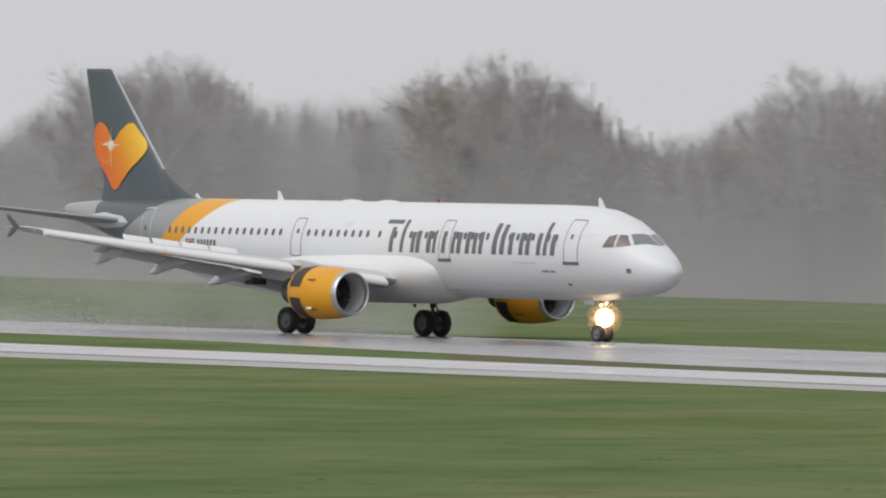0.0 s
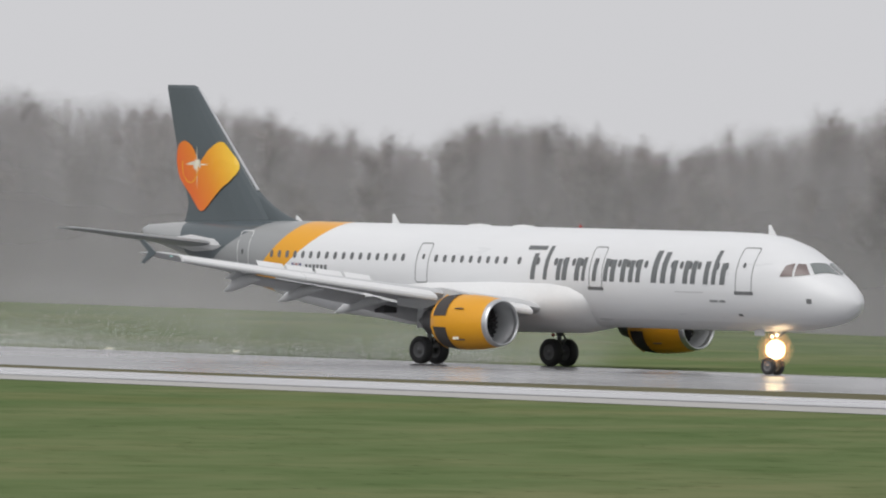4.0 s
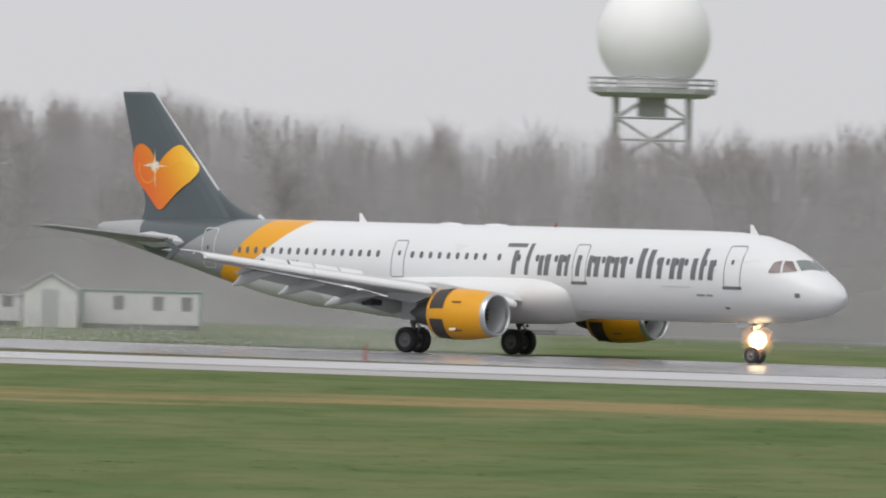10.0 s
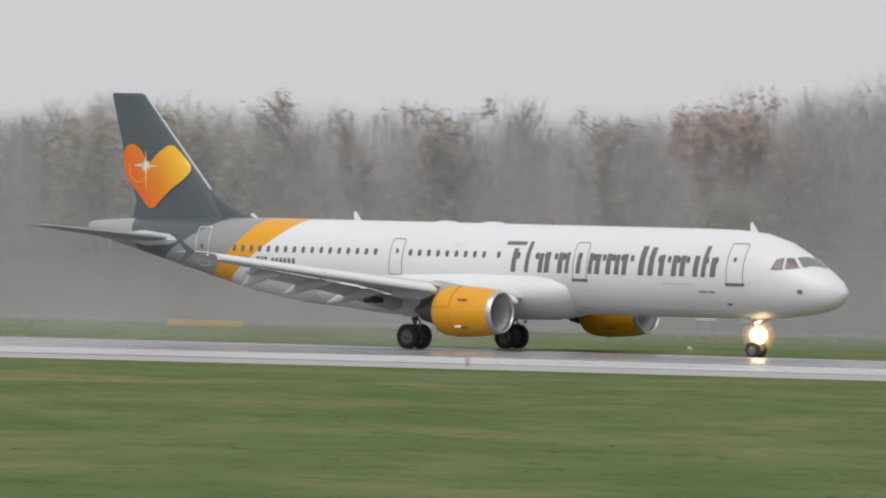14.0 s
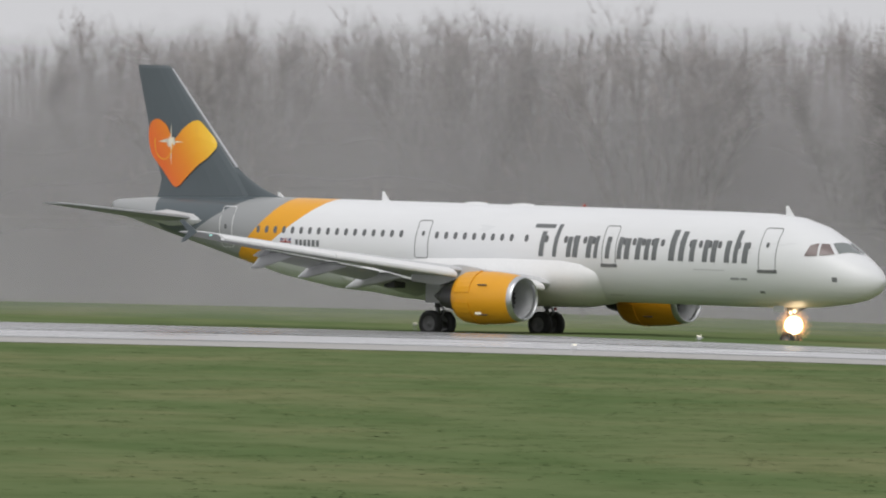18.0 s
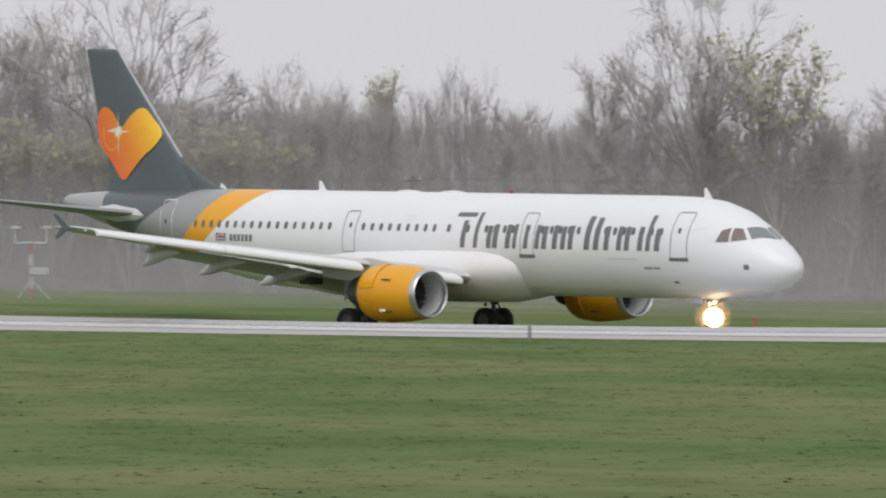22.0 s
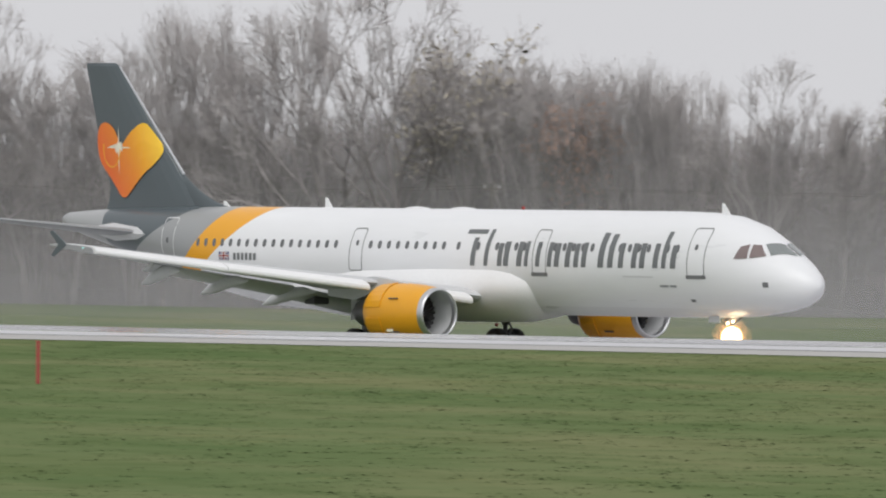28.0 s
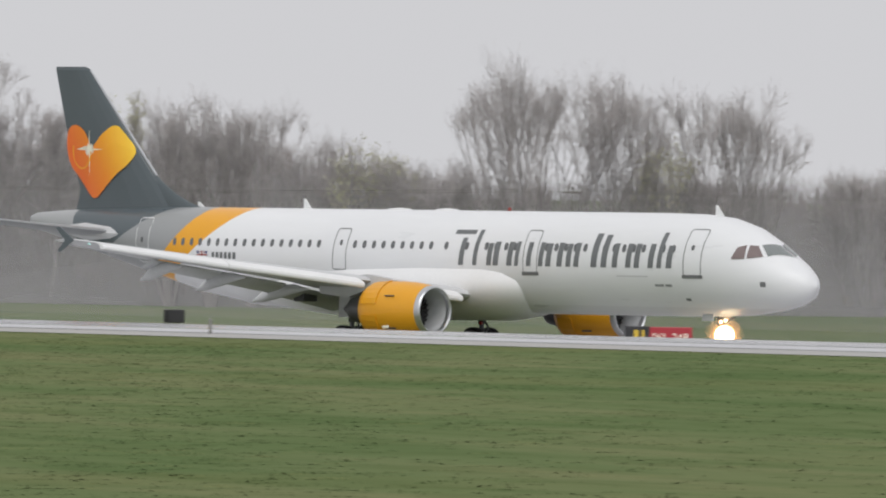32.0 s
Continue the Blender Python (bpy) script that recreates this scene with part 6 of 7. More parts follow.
LIGHTGLASS = glow_mat("edge_light_glass", (1.0, 0.95, 0.8), 0.5)


def facing(x, y, turn=0.0):
    """A pose on the ground whose -y side looks to the road."""
    a = math.degrees(math.atan2(y + 220, x - 30)) - 90
    return pose(x, y, ground_z(x, y), 0, 0, a + turn)


def panel(name, x0, x1, z0, z1, depth, material, parent, label="", y=0.0):
    return part(name, box(bmesh.new(), x0, x1, y - depth / 2, y + depth / 2, z0, z1, min(0.03, depth / 4)), material, parent, label)


def letters(text, size, x, z, y, material, parent):
    cu = bpy.data.curves.new("sign_text", "FONT")
    cu.body, cu.size, cu.align_x, cu.extrude = text, size, "CENTER", 0.004
    tmp = bpy.data.objects.new("sign_text", cu)
    scene.collection.objects.link(tmp)
    me = bpy.data.meshes.new_from_object(tmp.evaluated_get(bpy.context.evaluated_depsgraph_get()))
    bpy.data.objects.remove(tmp)
    me.materials.append(material)
    ob = new("sign_text", me)
    ob.parent = parent
    ob.matrix_basis = pose(x, y, z, 90, 0, 0)
    return ob


def board(x, y, w, h, low, turn, label):
    sign = thing("distance_board", facing(x, y, turn), label, "airfield sign", "black distance boards")
    panel("board", -w / 2, w / 2, low, low + h, 0.18, SIGN_BLACK, sign, "black board seen from behind")
    for k in (-1, 1):
        part("leg", tube(bmesh.new(), (k * w * 0.32, 0, -0.05), (k * w * 0.32, 0, low + 0.02), 0.03, n=8), GALV, sign)
    return sign


board(-29, 424, 1.32, 0.82, 0.16, 4, "black square distance board beside the runway")
b2 = board(168.4, 142.6, 0.66, 0.50, 0.04, 0, "dark distance board standing past the strip")
panel("side", -0.45, -0.33, 0.04, 0.54, 0.5, SIGN_BLACK, b2)

sign = thing("runway_sign", facing(187.6, 142.3), "red runway holding sign with black location panel", "airfield sign")
panel("location_panel", -1.28, -0.34, 0.28, 1.04, 0.22, SIGN_BLACK, sign, "black panel with yellow marks")
panel("runway_panel", -0.33, 1.28, 0.28, 1.02, 0.22, SIGN_RED, sign, "red panel with white numbers")
panel("mark_bar", -0.92, -0.74, 0.46, 0.90, 0.02, SIGN_YELLOW, sign, y=-0.122)
panel("mark_bar", -0.62, -0.52, 0.46, 0.90, 0.02, SIGN_YELLOW, sign, y=-0.122)
letters("06L-24R", 0.42, 0.475, 0.50, -0.116, PALE, sign)
for x in (-0.9, 0.0, 1.0):
    part("leg", tube(bmesh.new(), (x, 0, -0.05), (x, 0, 0.30), 0.04, n=8), GALV, sign)

# marker stakes in the near grass
stake = thing("marker_stake", facing(-86.8, 281.3), "weathered stake, grey one side and red the other", "marker stake")
panel("red_side", 0.0, 0.10, 0.0, 1.5, 0.12, POST_RED, stake)
panel("grey_side", -0.10, -0.005, 0.0, 1.46, 0.12, POST_GREY, stake)
stake = thing("marker_stake", facing(113.5, 60), "thin red marker stake in the grass", "marker stake")
panel("post", -0.05, 0.05, 0.0, 1.14, 0.06, POST_RED, stake)
rng2 = random.Random(9)
soup = Soup()
for i in range(900):
    cx, cy = -86.8 + rng2.gauss(0.5, 0.55), 281.3 + rng2.gauss(0, 0.7)
    if rng2.random() < 0.2:
        cx += 1.2
    a = rng2.random() * math.tau
    hgt = rng2.uniform(0.12, 0.42)
    soup.spike(np.array((cx, cy, 0.0)), np.array((cx + rng2.gauss(0, 0.12), cy + rng2.gauss(0, 0.12), hgt)), 0.012, np.array((math.cos(a), math.sin(a), 0)))
tagged(new("dead_grass_clump", soup.mesh("dead_grass_clump", bark_mat("dry_stalks", (0.27, 0.225, 0.14), (0.36, 0.30, 0.19), True))), "tuft of tall dead grass round a stake", "grass", kind="stuff")

# short posts along the strip
for x, y, h, mat in ((24.4, 362, 0.55, POST_GREY), (49.0, 309, 0.5, POST_GREY), (49.1, 347, 0.5, POST_GREY), (115.5, 181, 0.45, POST_GREY), (-27.8, 341, 0.4, POST_GREY), (-1.5, 376, 0.7, POST_RED), (159, 112, 0.5, POST_GREY), (70, 310, 0.45, POST_GREY), (137.5, 250.5, 0.9, POST_RED)):
    post = thing("marker_post", facing(x, y), "short weathered marker post beside the pavement", "marker post", "short marker posts")
    part("post", tube(bmesh.new(), (0, 0, 0), (0, 0, h), 0.06, 0.05, 8), mat, post)
    part("cap", tube(bmesh.new(), (0, 0, h), (0, 0, h + 0.05), 0.065, 0.03, 8), POST_GREY, post)

# runway edge lights
for x, y in ((-125.8, 475.5), (-121, 478.5), (-32.3, 432), (-21.3, 412.3), (13.1, 417), (61, 385), (-70, 462), (-165, 522), (92, 350), (90, 265.3), (99.3, 304)):
    lamp = thing("edge_light", facing(x, y), "small white runway edge light on a stem", "runway light", "runway edge lights")
    part("stem", tube(bmesh.new(), (0, 0, 0), (0, 0, 0.24), 0.03, n=8), GALV, lamp)
    part("housing", tube(bmesh.new(), (0, 0, 0.22), (0, 0, 0.29), 0.10, 0.08, 12), SHED_WHITE, lamp)
    bm = bmesh.new()
    bmesh.ops.create_uvsphere(bm, u_segments=10, v_segments=6, radius=0.06, matrix=Matrix.Translation((0, 0, 0.31)))
    part("lens", bm, LIGHTGLASS, lamp, smooth=True)


# ---- radar tower ----
def radar_tower():
    x, y, r = -5.1, 716.0, 3.9
    # steel colour lifted pale, with the haze painted in
    steel = worn("hazed_tower_steel", (0.52, 0.53, 0.54), 0.6, 0.1, scale=2, amount=0.12)
    tower = thing("radar_tower", pose(x, y, 0), "white radome on a pale lattice tower above the wood", "radar tower")
    bm = bmesh.new()
    bmesh.ops.create_icosphere(bm, subdivisions=4, radius=r, matrix=Matrix.Translation((0, 0, 19.4)))
    bmesh.ops.delete(bm, geom=[v for v in bm.verts if v.co.z < 16.3], context="VERTS")
    part("radome", bm, worn("radome_white", (0.90, 0.90, 0.91), 0.5, scale=0.8, amount=0.04), tower, "smooth white radome", True)
    part("drum", lathe(bmesh.new(), [(15.9, 0.01), (15.9, 2.5), (16.6, 2.5), (16.6, 0.01)], 28, "Z"), SHED_WHITE, tower)
    part("platform", lathe(bmesh.new(), [(15.2, 0.01), (15.2, 3.6), (15.5, 4.2), (15.5, 4.3), (15.85, 4.35), (15.86, 0.01)], 8, "Z"), steel, tower, "grey gallery floor")
    for i in range(16):
        a = i * math.tau / 16
        part("gallery_post", tube(bmesh.new(), (4.3 * math.cos(a), 4.3 * math.sin(a), 15.8), (4.3 * math.cos(a), 4.3 * math.sin(a), 16.5), 0.05, n=6), steel, tower)
    for z in (16.15, 16.5):
        bm = bmesh.new()
        for i in range(16):
            a, b = i * math.tau / 16, (i + 1) * math.tau / 16
            tube(bm, (4.3 * math.cos(a), 4.3 * math.sin(a), z), (4.3 * math.cos(b), 4.3 * math.sin(b), z), 0.06, n=6)
        part("gallery_rail", bm, steel, tower)
    part("equipment_box", box(bmesh.new(), -0.95, 0.95, -0.95, 0.95, 13.9, 15.3, 0.05), steel, tower)
    half = 2.5
    corners = [(-half, -half), (half, -half), (half, half), (-half, half)]
    for cx, cy in corners:
        part("leg", tube(bmesh.new(), (cx * 1.06, cy * 1.06, -0.1), (cx, cy, 15.3), 0.14, n=8), steel, tower)
    levels = [0.3 + 1.5 * i for i in range(11)]
    for k in range(4):
        (ax, ay), (bx, by) = corners[k], corners[(k + 1) % 4]
        mx, my = (ax + bx) / 2, (ay + by) / 2
        for i, (z0, z1) in enumerate(zip(levels, levels[1:])):
            part("girt", tube(bmesh.new(), (ax, ay, z1), (bx, by, z1), 0.07, n=6), steel, tower)
            low, high = (z0, z1) if i % 2 else (z1, z0)
            part("brace", tube(bmesh.new(), (ax, ay, low), (mx, my, high), 0.065, n=6), steel, tower)
            part("brace", tube(bmesh.new(), (bx, by, low), (mx, my, high), 0.065, n=6), steel, tower)


radar_tower()


# ---- site cabins, shed and plant ----
def gable_shed(x, y, w, d, wall, ridge, turn, label):
    shed = thing("shed", facing(x, y, turn), label, "shed")
    bm = bmesh.new()
    pts = [(-w / 2, 0), (w / 2, 0), (w / 2, wall), (0, ridge), (-w / 2, wall)]
    a = [bm.verts.new((u, -d / 2, v)) for u, v in pts]
    b = [bm.verts.new((u, d / 2, v)) for u, v in pts]
    bm.faces.new(a)
    bm.faces.new(b)
    for i in range(5):
        bm.faces.new((a[i], a[(i + 1) % 5], b[(i + 1) % 5], b[i]))
    part("shell", closed(bm), SHED_WHITE, shed, "white boarded walls")
    for k in (-1, 1):
        bm = bmesh.new()
        q = [(k * (w / 2 + 0.18), wall - 0.12), (0, ridge + 0.02), (0, ridge + 0.12), (k * (w / 2 + 0.18), wall)]
        a = [bm.verts.new((u, -d / 2 - 0.15, v)) for u, v in q]
        b = [bm.verts.new((u, d / 2 + 0.15, v)) for u, v in q]
        bm.faces.new(a)
        bm.faces.new(b)
        for i in range(4):
            bm.faces.new((a[i], a[(i + 1) % 4], b[(i + 1) % 4], b[i]))
        part("roof_slope", closed(bm), SHED_ROOF, shed)
    panel("door", -0.45, 0.45, 0.0, 2.0, 0.06, SHED_ROOF, shed, y=-d / 2 - 0.02)
    return shed


def cabin(x, y, w, h, turn, label, windows, trim, paint=SHED_WHITE):
    hut = thing("site_cabin", facing(x, y, turn), label, "site cabin", "site cabins")
    panel("shell", -w / 2, w / 2, 0.25, h, 2.4, paint, hut)
    panel("roof", -w / 2 - 0.08, w / 2 + 0.08, h, h + 0.12, 2.55, GREEN_TRIM if trim else SHED_ROOF, hut)
    panel("plinth", -w / 2 + 0.1, w / 2 - 0.1, 0.0, 0.25, 2.2, DARKMETAL, hut)
    for u in windows:
        panel("window", u - 0.28, u + 0.28, 1.0, 1.75, 0.05, PANE, hut, y=-1.21)
    if trim:
        panel("corner_trim", -w / 2 - 0.02, -w / 2 + 0.14, 0.25, h, 0.05, GREEN_TRIM, hut, y=-1.22)
        panel("corner_trim", w / 2 - 0.14, w / 2 + 0.02, 0.25, h, 0.05, GREEN_TRIM, hut, y=-1.22)
    return hut


cabin(-22.6, 512, 6.4, 1.95, 2, "long white site cabin with green trim", (-1.2, 0.9, 2.4), True)
gable_shed(-27.2, 510, 2.8, 4.0, 2.0, 2.75, 0, "small white gabled shed on the grass")
cabin(-31.6, 512, 5.2, 1.55, 1, "low white wall-sided site cabin", (1.9,), False)
cabin(-37.2, 516, 5.0, 1.5, 1, "low white cabin beside yellow plant", (), False)
cabin(12.3, 543, 4.5, 1.6, 0, "site cabin greyed to look hazed before the wood", (-1.5, 0.5), False, HAZED_CABIN)
cabin(-2.3, 554, 8.4, 1.9, 0, "long site cabin greyed to look dim in haze", (-2.4, 0.2, 2.6), False, HAZED_CABIN)


def wheel_loader(x, y, turn):
    ob = thing("wheel_loader", facing(x, y, turn), "dull yellow wheel loader parked by the cabins", "loader")
    panel("body", -1.6, 0.3, 0.7, 1.6, 1.5, LOADER, ob)
    panel("cab", -0.5, 0.5, 1.6, 2.5, 1.2, PANE, ob, "glazed cab")
    panel("cab_roof", -0.6, 0.6, 2.5, 2.6, 1.35, LOADER, ob)
    part("arm", tube(bmesh.new(), (0.3, 0, 1.3), (2.0, 0, 0.6), 0.14, n=8), LOADER, ob)
    panel("bucket", 1.8, 2.5, 0.1, 0.9, 1.8, LOADER, ob)
    for u in (-1.1, 0.9):
        for k in (-0.75, 0.75):
            bm = lathe(bmesh.new(), [(-0.2, 0.3), (-0.2, 0.6), (0.2, 0.6), (0.2, 0.3)], 18, "Y", (u, k, 0.6))
            part("tyre", bm, RUBBER, ob)


def parked_car(x, y, turn):
    """A small hatchback, 3.9 m long, standing at the foot of the wood."""
    car = thing("parked_car", facing(x, y, turn), "small pale grey parked car dim in the drizzle", "car")

    def slab(outline_pts, half):
        bm = bmesh.new()
        rings = [[bm.verts.new((u, k * half * w, z)) for u, z, w in outline_pts] for k in (-1, 1)]
        n = len(outline_pts)
        for i in range(n):
            j = (i + 1) % n
            bm.faces.new((rings[0][i], rings[0][j], rings[1][j], rings[1][i]))
        bm.faces.new(rings[0][::-1])
        bm.faces.new(rings[1])
        bmesh.ops.recalc_face_normals(bm, faces=bm.faces)
        bmesh.ops.bevel(bm, geom=bm.edges[:], offset=0.03, segments=2, affect="EDGES")
        return bm

    part("body", slab([(-1.92, 0.32, 0.96), (-1.95, 0.62, 0.97), (-1.86, 0.78, 0.94), (-1.0, 0.92, 0.95), (1.75, 0.95, 0.95), (1.93, 0.75, 0.96), (1.93, 0.35, 0.96), (1.4, 0.22, 1.0), (-1.4, 0.22, 1.0)], 0.84), SHED_WHITE, car, "pale grey painted body", True)
    part("glasshouse", slab([(-1.02, 0.9, 0.92), (-0.42, 1.36, 0.78), (1.12, 1.36, 0.78), (1.7, 0.93, 0.9)], 0.82), PANE, car, "dark windows", True)
    # the roof's white paints in the sky's reflection on a grey car
    part("roof", slab([(-0.48, 1.34, 0.8), (-0.3, 1.43, 0.72), (0.95, 1.44, 0.72), (1.18, 1.34, 0.8)], 0.82), WHITE, car, "wet roof painted white for its sky reflection", True)
    for k in (-1, 1):
        panel("headlight", -1.93, -1.72, 0.62, 0.74, 0.28, GALV, car, y=k * 0.6)
        panel("tail_light", 1.80, 1.95, 0.68, 0.9, 0.18, RED, car, y=k * 0.68)
        panel("door_mirror", -0.85, -0.68, 0.9, 1.03, 0.16, SHED_WHITE, car, y=k * 0.92)
        panel("door_pillar", 0.28, 0.36, 0.9, 1.36, 0.06, SHED_WHITE, car, y=k * 0.70)
        for u in (-1.22, 1.22):
            tyre = part("wheel", lathe(bmesh.new(), [(-0.1, 0.17), (-0.1, 0.29), (-0.06, 0.31), (0.06, 0.31), (0.1, 0.29), (0.1, 0.17)], 20, "Y", (u, k * 0.76, 0.31)), RUBBER, car)
            part("hub_cap", lathe(bmesh.new(), [(-0.08, 0.02), (-0.1, 0.18), (0.1, 0.18), (0.08, 0.02)], 16, "Y", (u, k * 0.765, 0.31)), GALV, tyre)


parked_car(196.0, 458.6, 14)


wheel_loader(-40.8, 519, 10)
wheel_loader(-34.6, 522, 175)
for x, y, w, m in ((-38.6, 524, 3.2, HAZED_RED), (-35.4, 526, 3.0, HAZED_RED), (38.5, 497, 4.2, LOADER)):
    bar = thing("barrier", facing(x, y), "low painted barrier lying on the far grass", "barrier", "low barriers")
    for k in range(6):
        panel("segment", -w / 2 + w * k / 6, -w / 2 + w * (k + 1) / 6, 0.02 if m is LOADER else 1.2, 0.36 if m is LOADER else 2.2, 0.4, m if (k % 2 == 0 or m is LOADER) else SHED_WHITE, bar)
    if m is not LOADER:
        for u in (-w * 0.45, w * 0.45):
            part("leg", tube(bmesh.new(), (u, 0, -0.05), (u, 0, 1.3), 0.06, n=8), GALV, bar)

# low guard rail along the foot of the wood
RAIL_STEEL = worn("dull_rail_steel", (0.34, 0.35, 0.35), 0.6, 0.1, scale=2, amount=0.15)
RAIL = [(-12, 522), (6, 511), (24, 500), (42, 490), (60, 478), (76, 468)]
rail = thing("guard_rail", pose(0, 0, 0), "low pale guard rail along the far grass", "guard rail")
for (ax, ay), (bx, by) in zip(RAIL, RAIL[1:]):
    part("beam", tube(bmesh.new(), (ax, ay, 0.40), (bx, by, 0.40), 0.014, n=6), RAIL_STEEL, rail)
    for k in range(4):
        u = k / 4
        part("post", tube(bmesh.new(), (ax + (bx - ax) * u, ay + (by - ay) * u, -0.05), (ax + (bx - ax) * u, ay + (by - ay) * u, 0.42), 0.025, n=6), RAIL_STEEL, rail)

# instrument housings before the wood
for u, h in ((48.6, 0.75), (49.9, 1.35), (50.6, 1.1)):
    ob = thing("instrument_cabinet", facing(u, 524), "small pale instrument cabinet on the far grass", "cabinet", "instrument cabinets")
    panel("body", -0.3, 0.3, 0.35, 0.35 + h, 0.4, SHED_WHITE, ob)
    panel("plinth", -0.2, 0.2, -0.05, 0.36, 0.3, GALV, ob)

# notice board at the wood's edge
nb = thing("notice_board", facing(65.1, 470), "white board with red mark on two posts", "notice board")
panel("board", -0.52, 0.52, 1.1, 2.72, 0.06, SHED_WHITE, nb)
panel("red_mark", -0.36, 0.2, 2.2, 2.6, 0.02, SIGN_RED, nb, y=-0.04)
panel("red_mark", -0.36, -0.12, 2.05, 2.22, 0.02, SIGN_RED, nb, y=-0.04)
for u in (-0.4, 0.4):
    part("post", tube(bmesh.new(), (u, 0.04, -0.1), (u, 0.04, 1.3), 0.04, n=8), POST_GREY, nb)

# weather mast with two cups
mast = thing("weather_mast", facing(133, 400), "red and white instrument mast with two arms", "weather mast")
for k in range(5):
    part("mast_band", tube(bmesh.new(), (0, 0, 0.55 * k - 0.05), (0, 0, 0.55 * (k + 1) - 0.05), 0.11, n=10), HAZED_RED if k % 2 == 0 else GALV, mast)
part("crossarm", tube(bmesh.new(), (-0.75, 0, 2.7), (0.75, 0, 2.7), 0.05, n=8), GALV, mast)
for u in (-0.75, 0.75):
    part("riser", tube(bmesh.new(), (u, 0, 2.7), (u, 0, 3.4), 0.05, n=8), GALV, mast)
    part("instrument", lathe(bmesh.new(), [(3.38, 0.02), (3.4, 0.28), (3.5, 0.28), (3.54, 0.02)], 14, "Z", (u, 0, 0)), GALV, mast)
panel("instrument_box", -0.1, 0.85, 1.15, 1.5, 0.4, GALV, mast)
for u in (-0.7, 0.9):
    part("stay", tube(bmesh.new(), (u, 0, -0.05), (0, 0, 0.9), 0.03, n=6), GALV, mast)

# field telephone line along the wood
POLE = worn("tarred_pole", (0.20, 0.185, 0.18), 0.8, scale=2, amount=0.2)
poles = [(60, 489), (112, 466), (160, 444), (204, 414), (222, 372), (256, 330), (300, 318)]
tops = []
for x, y in poles:
    z = ground_z(x, y)
    pole = thing("utility_pole", pose(x, y, z), "thin grey pole carrying wires along the wood", "utility pole", "wire poles")
    part("shaft", tube(bmesh.new(), (0, 0, -0.2), (0, 0, 5.2 - z), 0.07, 0.055, 8), POLE, pole)
    part("crossarm", box(bmesh.new(), -0.5, 0.5, -0.05, 0.05, 4.85 - z, 4.95 - z), POLE, pole)
    for u in (-0.4, 0.0, 0.4):
        part("insulator", tube(bmesh.new(), (u, 0, 4.95 - z), (u, 0, 5.1 - z), 0.05, n=6), SHED_WHITE, pole)
    tops.append(Vector((x, y, 5.1)))
for k in range(len(tops) - 1):
    for u, drop in ((-0.4, 0.0), (0.4, 0.12)):
        bm = bmesh.new()
        last = None
        for i in range(13):
            f = i / 12
            p = tops[k].lerp(tops[k + 1], f) + Vector((u, 0, -0.35 * 4 * f * (1 - f) - drop))
            ring = [bm.verts.new(p + Vector((0, dy, dz))) for dy, dz in ((-0.008, 0), (0, -0.008), (0.008, 0), (0, 0.008))]
            if last is not None:
                for q in range(4):
                    bm.faces.new((last[q], last[(q + 1) % 4], ring[(q + 1) % 4], ring[q]))
            last = ring
        tagged(mesh_ob("wire", bm, POST_GREY), "thin pale wire sagging between poles", "wire", "overhead wires")


# ---- spray thrown up by the main wheels ----
DROPLET = bark_mat("water_droplets", (0.66, 0.66, 0.67), (0.72, 0.72, 0.73), True)


def droplets(cloud, n, seed, reach, low, rise, spread, size, label):
    """A trail of fine drops behind the wheels or engines, thinning upwards and towards its end."""
    rng = np.random.default_rng(seed)
    back = rng.random(n) ** 0.75
    x = -2.0 - back * reach
    y = rng.normal(0, 1, n) * (1.6 + spread * back) + np.where(rng.random(n) < 0.5, -4.2, 4.2) * (1 - 0.5 * back)
    z = 0.04 + np.abs(rng.normal(0, 1, n)) * (low + rise * back ** 0.7) * (0.75 + 0.25 * np.sin(x * 0.42 + 1.3 * np.sin(x * 0.17)))
    v = np.stack([x, y, z], 1)[:, None, :] + rng.normal(0, 1, (n, 3, 3)) * rng.uniform(*size, n)[:, None, None]
    me = bpy.data.meshes.new("droplets")
    me.vertices.add(n * 3)
    me.vertices.foreach_set("co", v.reshape(-1))
    me.loops.add(n * 3)
    me.loops.foreach_set("vertex_index", np.arange(n * 3, dtype=np.int32))
    me.polygons.add(n)
    me.polygons.foreach_set("loop_start", np.arange(0, n * 3, 3, dtype=np.int32))
    me.update(calc_edges=True)
    me.materials.append(DROPLET)
    ob = new("droplets", me)
    ob.parent = cloud
    tagged(ob, label, kind="stuff")


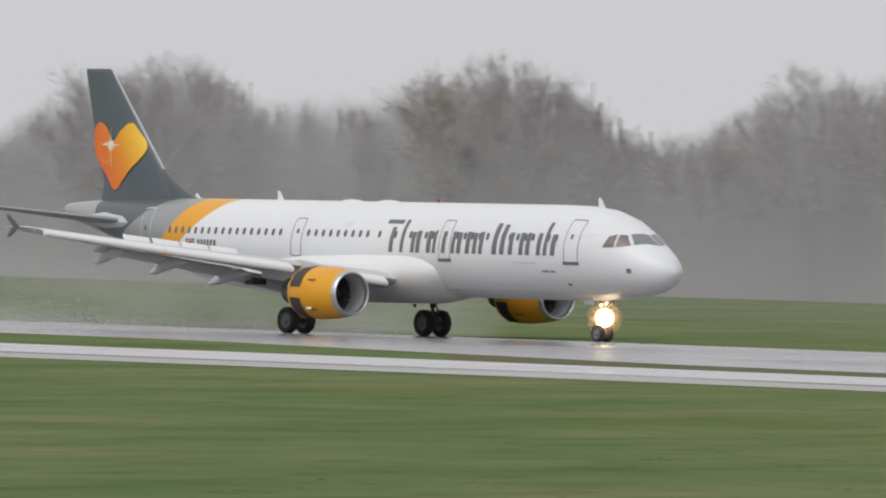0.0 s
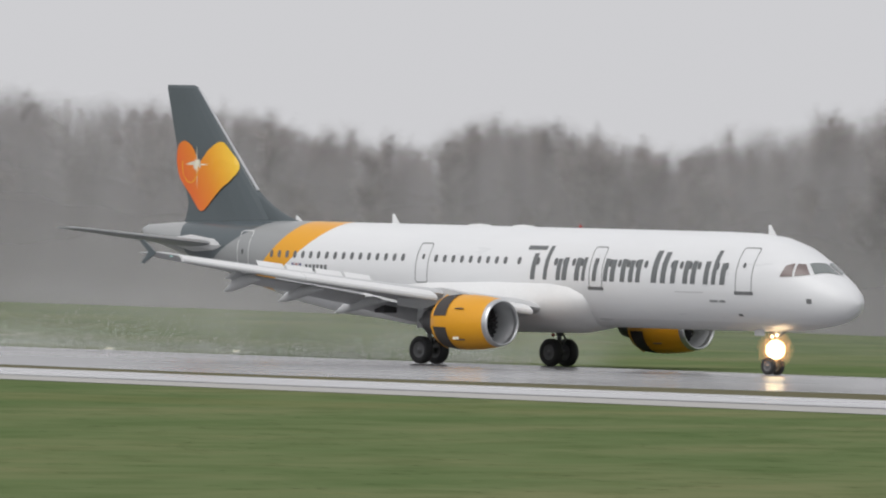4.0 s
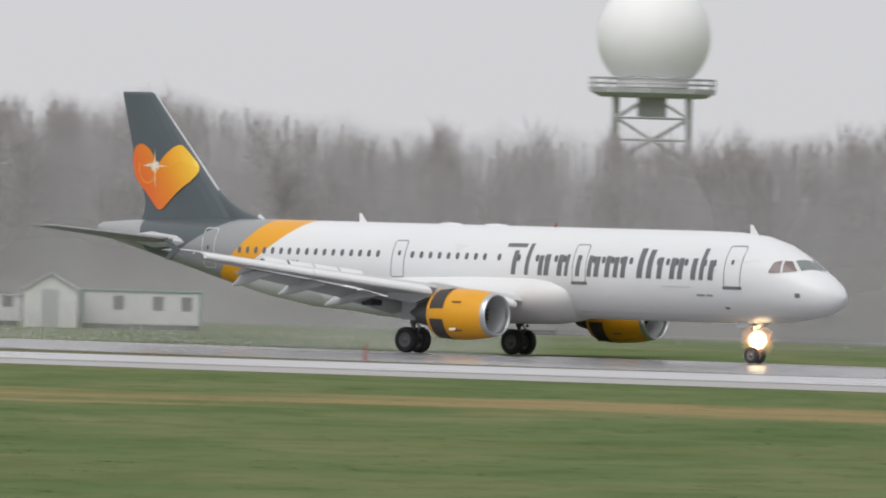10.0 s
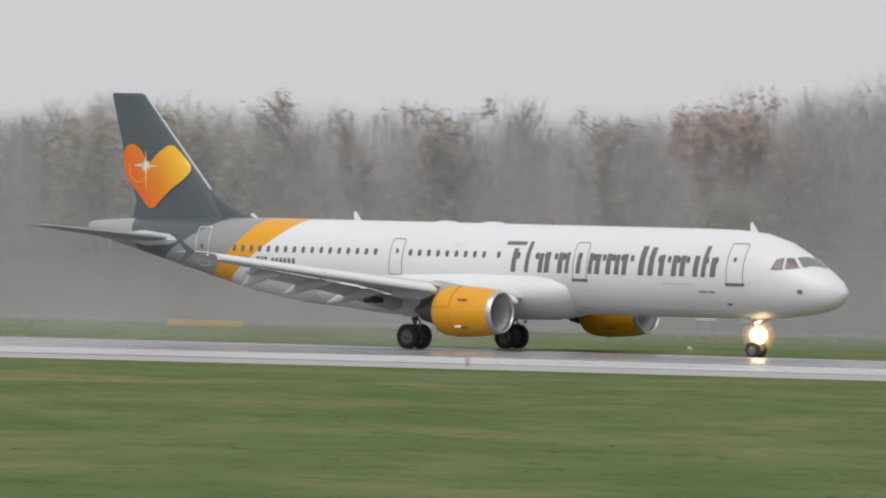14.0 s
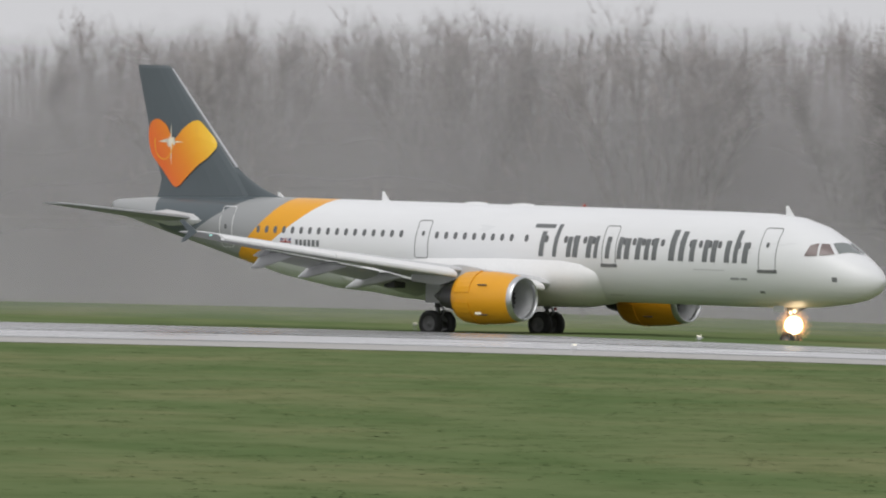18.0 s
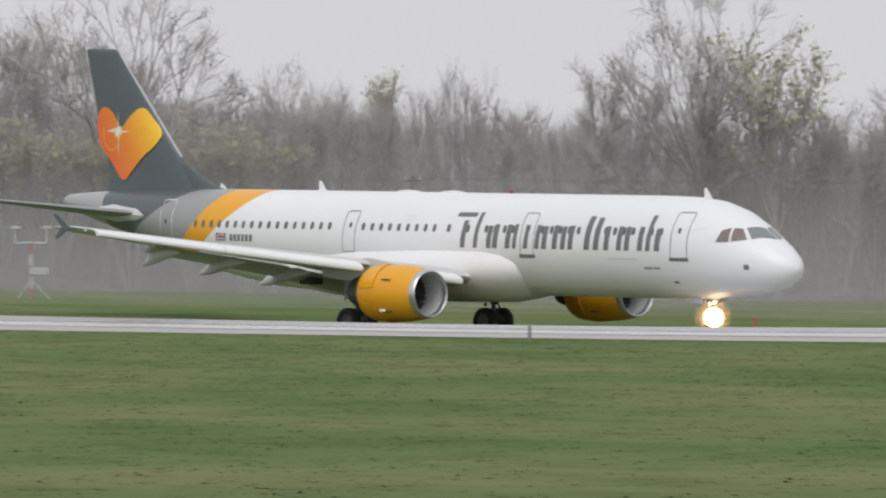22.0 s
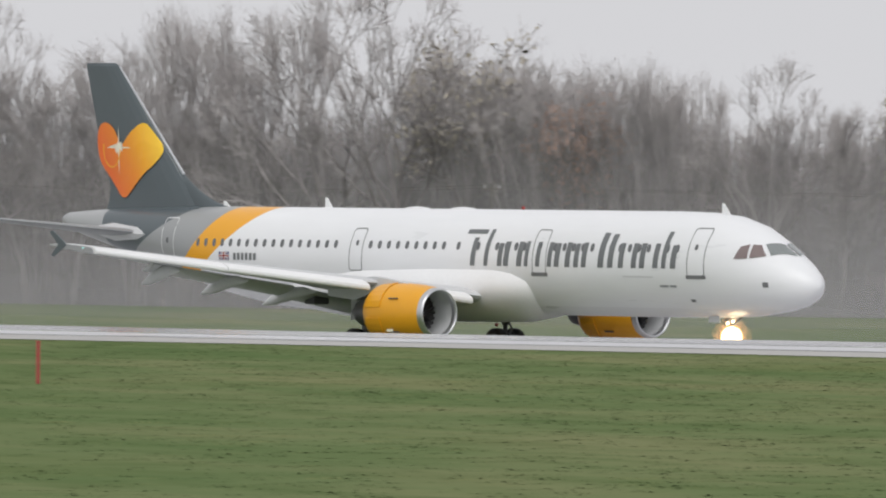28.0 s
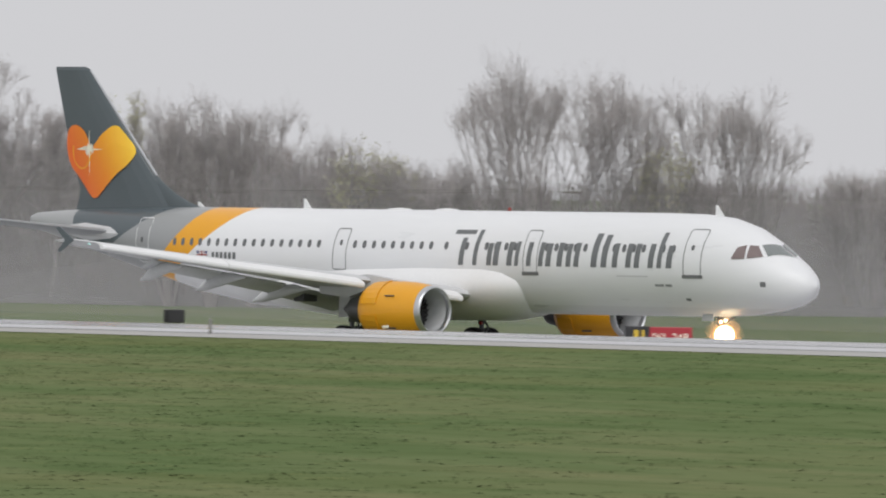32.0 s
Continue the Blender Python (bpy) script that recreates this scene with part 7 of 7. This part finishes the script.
def mist_mat(name, base, slope, strength):
    """Thin drifting spray: mostly clear, denser low down, gone at its ends and top."""
    m, n, l, b = node_mat(name, 0.9, 0, (0.56, 0.56, 0.575), 0.0)
    tc = n.new("ShaderNodeTexCoord")
    sep = n.new("ShaderNodeSeparateXYZ")
    l.new(tc.outputs["Object"], sep.inputs[0])
    x, z = sep.outputs[0], sep.outputs[2]
    top = math_node(n, l, "MULTIPLY_ADD", x, -slope, base)
    low = math_node(n, l, "SUBTRACT", 1.0, math_node(n, l, "DIVIDE", z, top))
    low = ramp_node(n, l, low, [(0.0, (0, 0, 0)), (0.55, (0.5, 0.5, 0.5)), (1.0, (1, 1, 1))])
    ends = ramp_node(n, l, math_node(n, l, "MULTIPLY", x, -1 / 64), [(0.02, (0, 0, 0)), (0.12, (1, 1, 1)), (0.5, (0.8, 0.8, 0.8)), (1.0, (0, 0, 0))])
    puffs = ramp_node(n, l, noise_node(n, l, 0.35, 5), [(0.28, (0.45, 0.45, 0.45)), (0.72, (1, 1, 1))])
    l.new(math_node(n, l, "MULTIPLY", math_node(n, l, "MULTIPLY", low, ends), math_node(n, l, "MULTIPLY", puffs, strength)), b.inputs["Alpha"])
    return m


def mist_veil(cloud, mist, y0, spread, base, slope, phase):
    """A wavy veil of spray on the far side of the track, rising towards the tail."""
    bm = bmesh.new()
    grid = []
    for i in range(33):
        x = -2.0 * i
        top = base - slope * x
        grid.append([bm.verts.new((x, y0 - spread * x + 0.5 * math.sin(x * 0.21 + phase) + 0.5 * math.sin(k * 0.9 + x * 0.13), top * k / 6)) for k in range(7)])
    for p, q in zip(grid, grid[1:]):
        for k in range(6):
            bm.faces.new((p[k], q[k], q[k + 1], p[k + 1]))
    part("spray_veil", closed(bm), mist, cloud, smooth=True)


def spray_cloud():
    cloud = thing("spray", pose(0, 0, 0), "pale water spray trailing low behind the wheels", "spray")
    droplets(cloud, 130000, 41, 56.0, 0.28, 0.7, 4.0, (0.007, 0.013), "fine water thrown up by the tyres")
    mist_veil(cloud, mist_mat("tyre_spray", 1.6, 0.06, 0.52), 5.2, 0.05, 1.6, 0.06, 0.8)
    mist_veil(cloud, mist_mat("engine_spray", 4.0, 0.055, 0.38), 9.5, 0.10, 4.0, 0.055, 3.1)
    return cloud


spray = spray_cloud()


def motions():
    rows = []
    for t, x, y, z, heading, lean, axis, dip in AIRLINER_ROWS:
        a = radians(axis)
        tilt = Matrix.Rotation(radians(lean), 4, Vector((math.cos(a), math.sin(a), 0)))
        tilt = Matrix.Rotation(radians(dip), 4, Vector((-math.sin(a), math.cos(a), 0))) @ tilt
        rows.append((t, Matrix.Translation((x, y, z + 0.03)) @ tilt @ pose(0, 0, 0, 0, 0, heading)))
    walk(airliner, rows)
    # the spray follows the roll, thins as the aircraft slows, and is left lying over the strip
    trail = [(t, Matrix.Translation((0, 0, -float(np.interp(t, (9, 14), (0.0, 1.6))))) @ m) for t, m in rows if t <= 14.0]
    rest = Matrix.Translation((0, 0, -0.6)) @ trail[-1][1]
    walk(spray, trail + [(16.0, rest), (32, rest)])
    # the blocker doors stand open until the roll is nearly done
    for ob, base in reverser_doors:
        shut, wide = base, base @ Matrix.Rotation(radians(34), 4, "Y")
        walk(ob, [(0, wide), (11.1, wide), (11.9, shut), (32, shut)])
    for ob, base, hand in spoilers:
        raised = base @ Matrix.Rotation(radians(-42 if hand > 0 else 42), 4, "Y")
        walk(ob, [(0, raised), (11.0, raised), (12.4, base), (32, base)])
    # wheels turn with the ground covered
    ts = np.array([r[0] for r in AIRLINER_ROWS])
    way = np.concatenate([[0], np.cumsum(np.hypot(np.diff([r[1] for r in AIRLINER_ROWS]), np.diff([r[2] for r in AIRLINER_ROWS])))])
    for ob, at, r in wheel_obs:
        turn, last, rows = 0.0, 0.0, []
        for k in range(0, 32 * FPS + 1):
            d = float(np.interp(k / FPS, ts, way))
            turn += min(1.45, (d - last) / r)
            last = d
            rows.append((k / FPS, Matrix.Translation(at) @ Matrix.Rotation(turn, 4, "Y")))
        walk(ob, rows)


motions()
